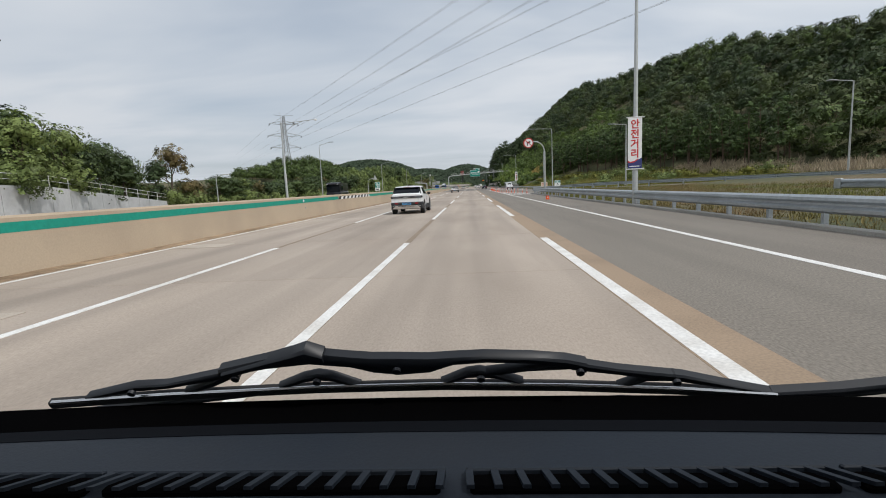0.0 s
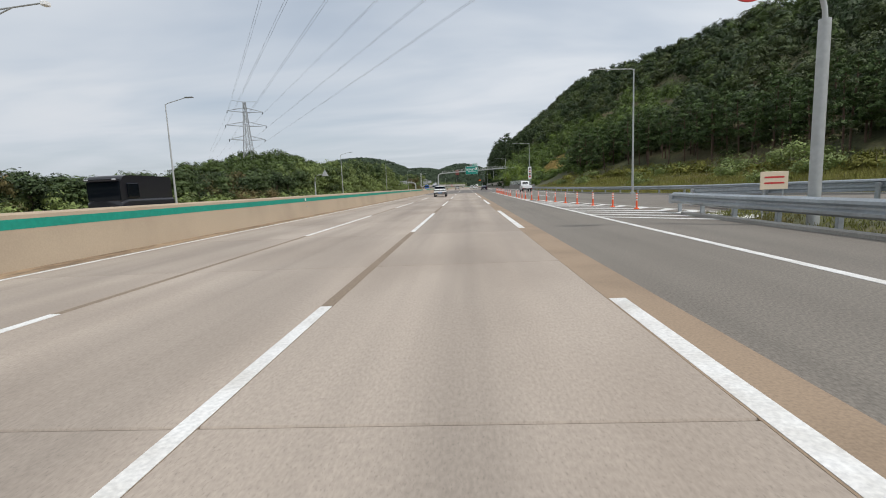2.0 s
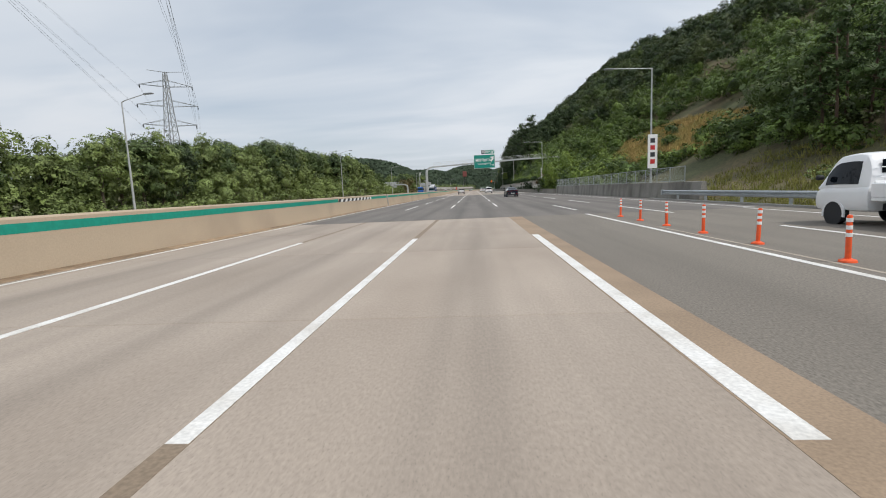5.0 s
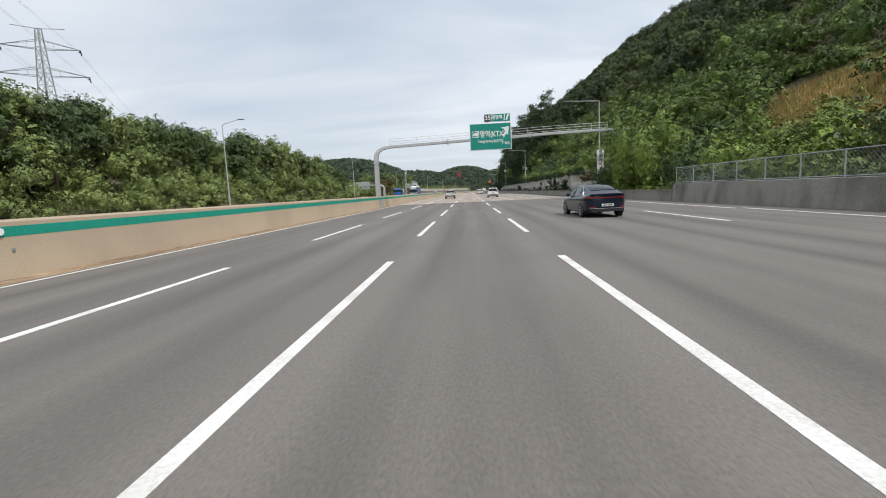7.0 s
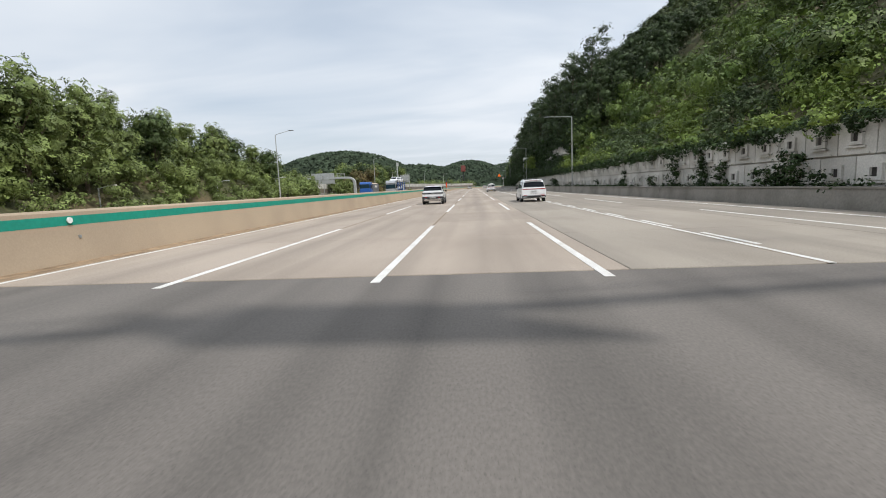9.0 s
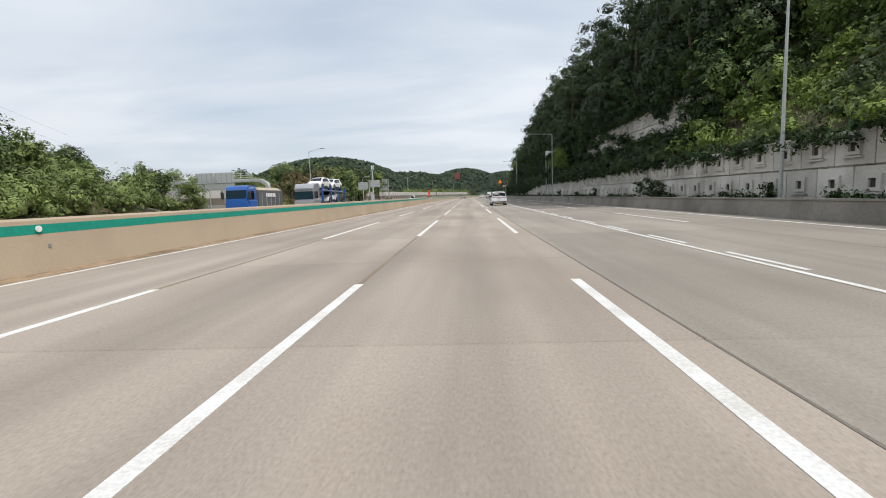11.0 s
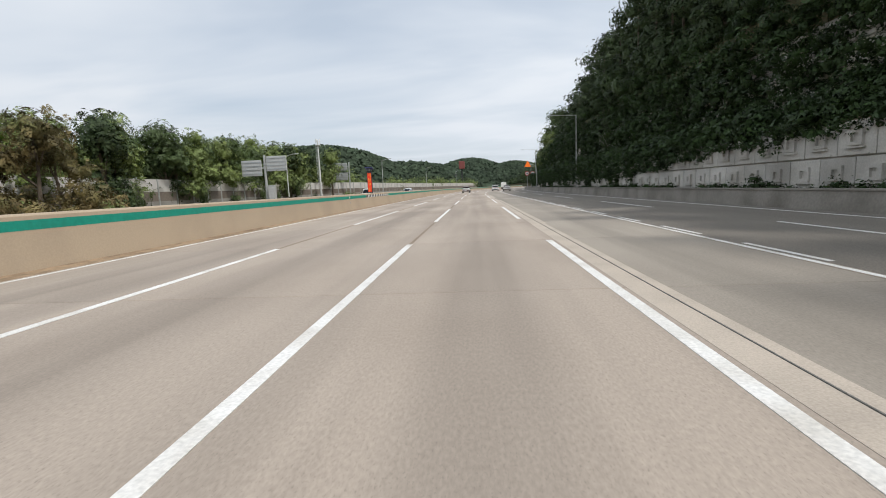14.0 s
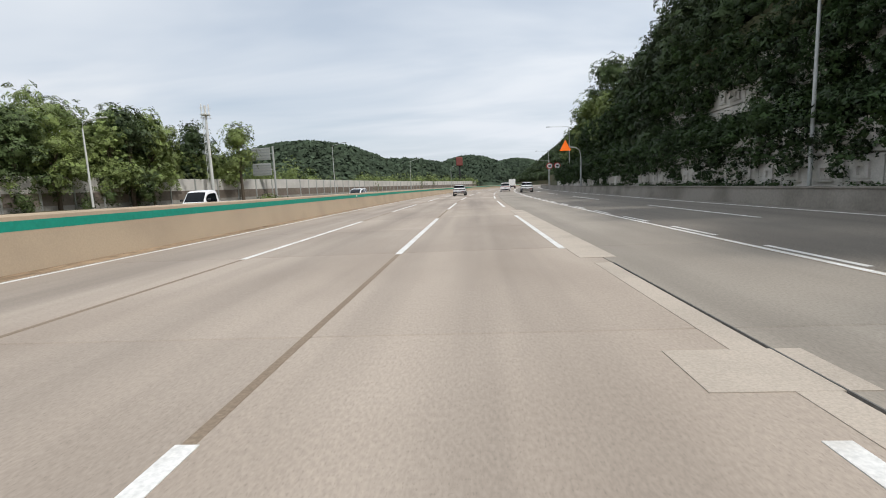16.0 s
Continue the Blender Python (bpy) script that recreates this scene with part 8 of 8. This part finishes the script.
# oncoming traffic behind the median
tip = tipper("tipper_lorry", "blue tipper lorry with a grey covered body, oncoming")
tip.matrix_basis = pose(-22.5, 324.5, 0)
carrier = car_carrier("car_transporter", "silver and blue car transporter loaded with cars")
carrier.matrix_basis = pose(-18.5, 332.2, 0)
load = crossover("carried_car", "white new car on the upper transporter deck", WHITE_CAR, PLATE_WHITE, "cars on the transporter")
load.matrix_basis = pose(-18.5, 340.2, 2.7, 0, 0, 180)
copy_thing(load, pose(-18.5, 345.3, 2.7, 0, 0, 180))
small = crossover("carried_car", "white new car on the lower transporter deck", WHITE_CAR, PLATE_WHITE, "cars on the transporter")
small.matrix_basis = pose(-18.5, 343.0, 1.03, 0, 0, 180)
pick = copy_thing(lorry, pose(-18.5, 440.5, 0, 0, 0, 180))
pick["label"] = "white flatbed truck oncoming beyond the median"
pv = copy_thing(plain_van, pose(-17.5 + bend(470), 475, 0, 0, 0, 180))
pv["label"] = "white people carrier oncoming beyond the median"
dark = thing("dark_lorry", "dark grey oncoming lorry cab with a wide windscreen", "truck", at=pose(-22, 77, 0))
part("body", shell([(0.0, 1.1, 0.5, 1.3, 1.5, 1.0), (0.1, 1.2, 0.42, 1.4, 2.85, 1.06), (0.5, 1.24, 0.4, 1.5, 3.0, 1.12), (2.0, 1.24, 0.4, 1.5, 3.02, 1.12), (5.0, 1.22, 0.5, 1.5, 2.95, 1.1)]), GREY_CAR, dark, smooth=40)
part("windscreen", Shape().block((-1.05, -0.02, 1.42), (1.05, 0.1, 2.62), 0.05), TINT, dark)
part("sun_visor", Shape().block((-1.05, -0.16, 2.66), (1.05, 0.12, 2.8), 0.03), GREY_CAR, dark)
for s in (-1, 1):
    part("side_window", Shape().block((min(s * 1.16, s * 1.22), 0.45, 1.65), (max(s * 1.16, s * 1.22), 1.5, 2.5), 0.03), TINT, dark)
    part("marker_lamp", Shape().block((min(s * 0.75, s * 1.0), -0.18, 2.7), (max(s * 0.75, s * 1.0), -0.14, 2.78), 0.01), HEAD_GLASS, dark)
    part("head_lamp", Shape().block((min(s * 0.75, s * 1.1), -0.04, 0.7), (max(s * 0.75, s * 1.1), 0.02, 0.9), 0.02), HEAD_GLASS, dark)
    for y in (1.2, 4.2):
        wheel(dark, s * 1.24, y, 0.5, 0.3)


# ---- the filming van at its start: dashboard and wiper ----
EGO = Vector((PATH[0][1], PATH[0][2], EYE))
DASH_BLACK = material("dark_dashboard_plastic", (0.011, 0.0165, 0.025), 0.65, spec=0.3, grain=0.08, scale=400, blotch=0.35, blotch_scale=9, tint=(0.019, 0.021, 0.025), bump=0.06)
WIPER_BLACK = material("black_wiper_metal", (0.012, 0.014, 0.018), 0.45, spec=0.4, grain=0.1, scale=60)
VAN_GREY = car_paint("van_silver_paint", (0.5, 0.51, 0.52), 0.2)
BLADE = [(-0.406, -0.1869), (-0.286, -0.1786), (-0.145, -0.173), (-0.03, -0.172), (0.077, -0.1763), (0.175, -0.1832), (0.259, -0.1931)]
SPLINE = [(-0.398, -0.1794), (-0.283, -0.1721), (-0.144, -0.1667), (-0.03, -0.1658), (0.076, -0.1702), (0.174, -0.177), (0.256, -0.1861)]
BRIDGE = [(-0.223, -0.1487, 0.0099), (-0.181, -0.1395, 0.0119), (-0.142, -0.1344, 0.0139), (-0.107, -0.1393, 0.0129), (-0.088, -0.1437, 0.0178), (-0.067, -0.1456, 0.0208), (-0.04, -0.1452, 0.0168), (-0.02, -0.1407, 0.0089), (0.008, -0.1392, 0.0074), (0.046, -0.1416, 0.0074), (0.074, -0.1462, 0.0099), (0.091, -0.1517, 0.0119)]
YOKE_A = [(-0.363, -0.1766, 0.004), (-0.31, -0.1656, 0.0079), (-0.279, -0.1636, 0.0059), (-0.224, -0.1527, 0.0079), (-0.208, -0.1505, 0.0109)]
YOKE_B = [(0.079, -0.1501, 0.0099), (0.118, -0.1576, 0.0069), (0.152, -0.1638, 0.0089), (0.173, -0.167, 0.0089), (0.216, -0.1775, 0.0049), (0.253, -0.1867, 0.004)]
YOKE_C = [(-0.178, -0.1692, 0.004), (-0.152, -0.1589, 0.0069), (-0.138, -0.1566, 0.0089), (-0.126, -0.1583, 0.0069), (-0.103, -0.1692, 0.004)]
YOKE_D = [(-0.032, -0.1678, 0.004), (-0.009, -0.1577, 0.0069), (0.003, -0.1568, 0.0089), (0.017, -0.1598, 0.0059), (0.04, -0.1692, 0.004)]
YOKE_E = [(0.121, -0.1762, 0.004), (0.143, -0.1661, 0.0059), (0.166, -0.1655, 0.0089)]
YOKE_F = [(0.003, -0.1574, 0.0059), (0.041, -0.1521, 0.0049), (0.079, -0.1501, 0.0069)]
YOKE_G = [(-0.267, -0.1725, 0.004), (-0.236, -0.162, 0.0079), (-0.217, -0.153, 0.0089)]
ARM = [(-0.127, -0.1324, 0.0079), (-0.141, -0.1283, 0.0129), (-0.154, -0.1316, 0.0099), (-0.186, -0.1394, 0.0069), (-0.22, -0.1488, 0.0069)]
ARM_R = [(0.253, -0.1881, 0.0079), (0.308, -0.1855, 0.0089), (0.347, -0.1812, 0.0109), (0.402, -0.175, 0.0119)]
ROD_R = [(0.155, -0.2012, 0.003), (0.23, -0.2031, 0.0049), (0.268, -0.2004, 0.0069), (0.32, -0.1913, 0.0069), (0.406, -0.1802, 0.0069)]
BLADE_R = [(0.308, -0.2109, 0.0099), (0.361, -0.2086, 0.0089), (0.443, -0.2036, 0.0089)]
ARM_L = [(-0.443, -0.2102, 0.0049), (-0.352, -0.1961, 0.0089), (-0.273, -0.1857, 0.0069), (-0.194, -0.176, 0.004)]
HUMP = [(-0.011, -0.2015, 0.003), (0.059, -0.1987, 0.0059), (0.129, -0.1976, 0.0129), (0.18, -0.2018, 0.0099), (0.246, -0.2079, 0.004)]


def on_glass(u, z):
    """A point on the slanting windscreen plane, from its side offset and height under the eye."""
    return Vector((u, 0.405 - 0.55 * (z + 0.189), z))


def glass_strip(rows, thick=0.008, height_=None):
    """A flat bar lying on the windscreen: rows of side offset, height and bar width."""
    n = Vector((0, 0.876, 0.482))
    up = Vector((0, -0.482, 0.876))
    rings = []
    for row in rows:
        h = height_ or row[2]
        p = on_glass(row[0], row[1])
        rings.append([p - up * h * 0.5 - n * thick, p - up * h * 0.3 - n * thick * 1.3, p + up * h * 0.3 - n * thick * 1.3, p + up * h * 0.5 - n * thick, p + up * h * 0.5 + n * thick * 0.3, p - up * h * 0.5 + n * thick * 0.3])
    return Shape().loft(rings)


ego = thing("filming_van", "silver van with a dark dashboard and a resting windscreen wiper", "van", at=Matrix.Translation(EGO))
# dashboard: a gently domed pad with a rounded far edge
rings = []
for f in np.linspace(-1, 1, 25):
    x = 0.86 * f
    far_y = 0.390 - 0.045 * f * f - 0.012 * f
    drop = 0.012 * f * f
    prof = [(-0.10, -0.42), (0.02, -0.235), (0.10, -0.205), (0.2, -0.196), (0.262, -0.191), (0.335, -0.187), (far_y - 0.02, -0.187), (far_y, -0.192), (far_y + 0.02, -0.21), (far_y + 0.02, -0.42)]
    rings.append([(x, y, z - drop) for y, z in prof])
dash = part("dashboard", Shape().loft(rings), DASH_BLACK, ego, "dark blue-grey dashboard pad", smooth=50)
lip = Shape().loft([[(0.86 * f, 0.385 - 0.045 * f * f - 0.012 * f + o, -0.1865 - 0.012 * f * f + w) for o, w in ((-0.03, 0.0004), (0.012, 0.0008), (0.014, -0.004), (-0.03, -0.003))] for f in np.linspace(-1, 1, 25)])
BAND_VENT_BLACK = material("screen_band_and_vent_black", (0.002, 0.002, 0.0022), 1.0, spec=0.0)
part("screen_edge", lip, BAND_VENT_BLACK, dash, "black edge strip under the glass")
# half-dark strip paints the soft shading fade next to the black edge
EDGE_SHADE = material("dash_edge_shade", (0.005, 0.006, 0.008), 0.9, spec=0.05)
lip = Shape().loft([[(0.86 * f, 0.385 - 0.045 * f * f - 0.012 * f + o, -0.1865 - 0.012 * f * f + w) for o, w in ((-0.046, 0.0001), (-0.0302, 0.0003), (-0.0302, -0.003), (-0.046, -0.003))] for f in np.linspace(-1, 1, 25)])
part("inner_strip", lip, EDGE_SHADE, dash, "dark strip painted as the shading fade at the dashboard edge")
for x0, x1, n in ((-0.60, -0.262, 14), (-0.250, -0.026, 13), (-0.007, 0.215, 13), (0.228, 0.5, 12)):
    # raised tray, coloured black for the shade inside the vent hollow
    tray = part("demister_vent", Shape().block((x0, 0.2695, -0.193), (x1, 0.2855, -0.1862), 0.002), BAND_VENT_BLACK, dash, "demister vent, the shade of its hollow painted black")
    for k in range(n + 1):
        x = x0 + (x1 - x0) * k / n
        lean = -0.9 * (x + 0.02)
        part("slat", Shape().add([(x - 0.0026 + lean * -0.03, 0.2695, -0.1866), (x + 0.0026 + lean * -0.03, 0.2695, -0.1866), (x + 0.0026 + lean * 0.05, 0.2855, -0.1866), (x - 0.0026 + lean * 0.05, 0.2855, -0.1866), (x - 0.0024 + lean * -0.03, 0.2695, -0.1838), (x + 0.0024 + lean * -0.03, 0.2695, -0.1838), (x + 0.0024 + lean * 0.05, 0.2855, -0.1838), (x - 0.0024 + lean * 0.05, 0.2855, -0.1838)], [(0, 1, 2, 3), (4, 5, 6, 7), (0, 1, 5, 4), (1, 2, 6, 5), (2, 3, 7, 6), (3, 0, 4, 7)]), DASH_BLACK, tray)
    for y in (0.287,):
        part("vent_frame", Shape().block((x0 - 0.003, y - 0.002, -0.19), (x1 + 0.003, y + 0.002, -0.1835), 0.001), DASH_BLACK, tray)
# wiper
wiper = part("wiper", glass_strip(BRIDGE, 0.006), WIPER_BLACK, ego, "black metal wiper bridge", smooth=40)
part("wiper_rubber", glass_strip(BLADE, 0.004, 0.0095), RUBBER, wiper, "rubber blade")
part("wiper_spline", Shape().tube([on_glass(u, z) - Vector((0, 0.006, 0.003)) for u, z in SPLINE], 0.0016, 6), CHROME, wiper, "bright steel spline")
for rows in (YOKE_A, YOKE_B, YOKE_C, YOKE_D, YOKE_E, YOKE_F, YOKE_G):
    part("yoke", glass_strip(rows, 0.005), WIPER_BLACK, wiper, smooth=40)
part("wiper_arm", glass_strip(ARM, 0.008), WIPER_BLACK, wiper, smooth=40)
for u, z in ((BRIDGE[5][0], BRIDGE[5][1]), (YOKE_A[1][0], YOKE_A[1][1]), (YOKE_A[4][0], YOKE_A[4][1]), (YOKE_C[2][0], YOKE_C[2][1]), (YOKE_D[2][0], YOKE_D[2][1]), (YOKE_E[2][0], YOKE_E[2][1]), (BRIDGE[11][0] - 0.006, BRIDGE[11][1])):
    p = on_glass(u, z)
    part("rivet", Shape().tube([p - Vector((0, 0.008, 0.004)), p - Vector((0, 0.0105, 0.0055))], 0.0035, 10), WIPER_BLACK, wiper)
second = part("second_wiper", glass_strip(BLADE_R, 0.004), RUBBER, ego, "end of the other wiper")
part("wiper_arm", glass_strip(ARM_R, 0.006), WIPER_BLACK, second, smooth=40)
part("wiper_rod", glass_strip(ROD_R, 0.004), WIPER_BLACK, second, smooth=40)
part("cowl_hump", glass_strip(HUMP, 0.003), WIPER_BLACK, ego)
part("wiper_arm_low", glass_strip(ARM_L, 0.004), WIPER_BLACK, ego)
# added outer shell, unseen, open at the windscreen; the roof shades the dashboard
part("front_panel", Shape().block((-0.9, 0.44, -1.0), (0.9, 0.52, -0.27), 0.03), VAN_GREY, ego)
part("bumper", Shape().block((-0.92, 0.46, -1.1), (0.92, 0.62, -0.82), 0.04), TRIM_BLACK, ego)
part("floor_pan", Shape().block((-0.88, -3.7, -1.05), (0.88, 0.44, -0.95), 0.02), TRIM_BLACK, ego)
part("roof", Shape().block((-0.82, -3.65, 0.42), (0.82, 0.02, 0.48), 0.025), VAN_GREY, ego)
part("tailgate", Shape().block((-0.88, -3.75, -0.95), (0.88, -3.68, 0.42), 0.03), VAN_GREY, ego)
for s in (-1, 1):
    a, b = min(s * 0.86, s * 0.92), max(s * 0.86, s * 0.92)
    part("side_panel", Shape().block((a, -3.68, -0.98), (b, 0.44, -0.22), 0.025), VAN_GREY, ego)
    for y0, y1 in ((-3.68, -3.4), (-2.2, -2.05), (-1.0, -0.88)):
        part("pillar", Shape().block((a, y0, -0.22), (b, y1, 0.43), 0.02), VAN_GREY, ego)
    part("front_pillar", Shape().tube([(s * 0.89, 0.42, -0.24), (s * 0.84, 0.0, 0.44)], 0.035, 8), VAN_GREY, ego)
    part("side_window", Shape().block((a + 0.025, -3.4, -0.22), (b - 0.025, -2.2, 0.42), 0.004), TINT, ego)
    part("side_window", Shape().block((a + 0.025, -2.05, -0.22), (b - 0.025, -1.0, 0.42), 0.004), TINT, ego)
    part("head_lamp", Shape().block((min(s * 0.5, s * 0.84), 0.5, -0.72), (max(s * 0.5, s * 0.84), 0.54, -0.5), 0.015), HEAD_GLASS, ego)
    for y in (-0.25, -2.9):
        w = wheel(ego, s * 0.92, y, 0.33)
        w.matrix_basis = Matrix.Translation((0, 0, -EYE))

# ---- pavement slabs and wall panels ----
slab_mesh = {}


def slab(x0, x1, y0, y1, mat=CONCRETE):
    key = (round(x1 - x0, 3), round(y1 - y0, 3))
    if key not in slab_mesh:
        w, l = key
        b = 0.012
        slab_mesh[key] = Shape().loft([[(0, 0, -0.2), (w, 0, -0.2), (w, l, -0.2), (0, l, -0.2)], [(0, 0, -b), (w, 0, -b), (w, l, -b), (0, l, -b)], [(b, b, 0), (w - b, b, 0), (w - b, l - b, 0), (b, l - b, 0)]]).mesh("slab", mat)
    part("slab", slab_mesh[key], mat, road, at=pose(x0 + bend(y0 + 3), y0, 0, 0, 0, -math.degrees(max(0, y0 - 430) / 1000)))


for k in range(34):
    y = -56 + 6 * k
    for x0, x1 in ((-9.58, -5.41), (-5.39, -1.81), (-1.79, 1.95)):
        slab(x0, x1, y, y + 5.983)
for k in range(44):
    y = 236.2 + 6 * k
    for x0, x1 in ((-9.58, -5.41), (-5.39, -1.81), (-1.79, 2.305), (2.322, 8.99)):
        slab(x0, x1, y, y + 5.983, GREY_SLAB if x0 > 2 else CONCRETE)
rest = Shape().sweep([(-9.6, -0.1), (-9.6, 0), (9.0, 0), (9.0, -0.1)], along(0, 500.2, 760))
part("far_surface", rest, CONCRETE, road)

wall = tagged(new("wall_anchor"), "weathered concrete anchor block retaining wall with creepers", "wall", "", "structure")
back = Shape().sweep([(0.16, -0.3), (0.16, 3.55), (0.9, 3.55), (0.9, -0.3)], along(15.7, 242.2, 520))
back.sweep([(0.16, -0.3), (0.16, 2.06), (0.9, 2.06), (0.9, -0.3)], along(15.7, 233.1, 242.2))
part("wall_core", back, WALL_CONC, wall)
W, HP = 2.0, 1.42
panel = Shape().block((-0.02, 0.012, 0.012), (0.17, W - 0.012, HP - 0.012), 0.015)
for lo, hi in (((-0.13, 0.6, 0.42), (-0.02, 1.4, 0.56)), ((-0.13, 0.6, 0.92), (-0.02, 1.4, 1.08)), ((-0.13, 0.6, 0.56), (-0.02, 0.82, 0.92)), ((-0.13, 1.18, 0.56), (-0.02, 1.4, 0.92))):
    panel.box(lo, hi)
panel.box((-0.16, 0.5, 0.3), (-0.02, 1.5, 0.37)).box((-0.07, 0.3, 0.03), (-0.02, 1.7, 0.09))
panel_mesh = panel.mesh("wall_panel", WALL_CONC)
# thin dark plate paints the shade inside each anchor hole
recess_shade_mesh = Shape().box((-0.026, 0.82, 0.56), (-0.021, 1.18, 0.92)).mesh("anchor_recess", CRACK)
for row, (z, shift) in enumerate(((0.62, 0.0), (2.08, 1.05))):
    for k in range(123 - 4 * row):
        y = 233.14 + 8.08 * row + shift + 2.02 * k
        at = pose(15.7 + bend(y), y, z, 0, 0, -math.degrees(max(0, y - 430) / 1000))
        piece = part("wall_panel", panel_mesh, WALL_CONC, wall, at=at)
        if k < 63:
            part("anchor_recess", recess_shade_mesh, CRACK, piece)
upper = tagged(new("wall_upper"), "upper tier of the anchor block retaining wall", "wall", "", "structure")
part("wall_core", Shape().sweep([(0.16, 3.5), (0.16, 9.5), (0.9, 9.5), (0.9, 3.5)], along(19.2, 318, 468)), WALL_CONC, upper)
for row in range(3):
    for k in range(72):
        y = 319 + 1.01 * (row % 2) + 2.02 * k
        part("wall_panel", panel_mesh, WALL_CONC, upper, at=pose(19.2 + bend(y), y, 5.0 + 1.46 * row, 0, 0, -math.degrees(max(0, y - 430) / 1000)))
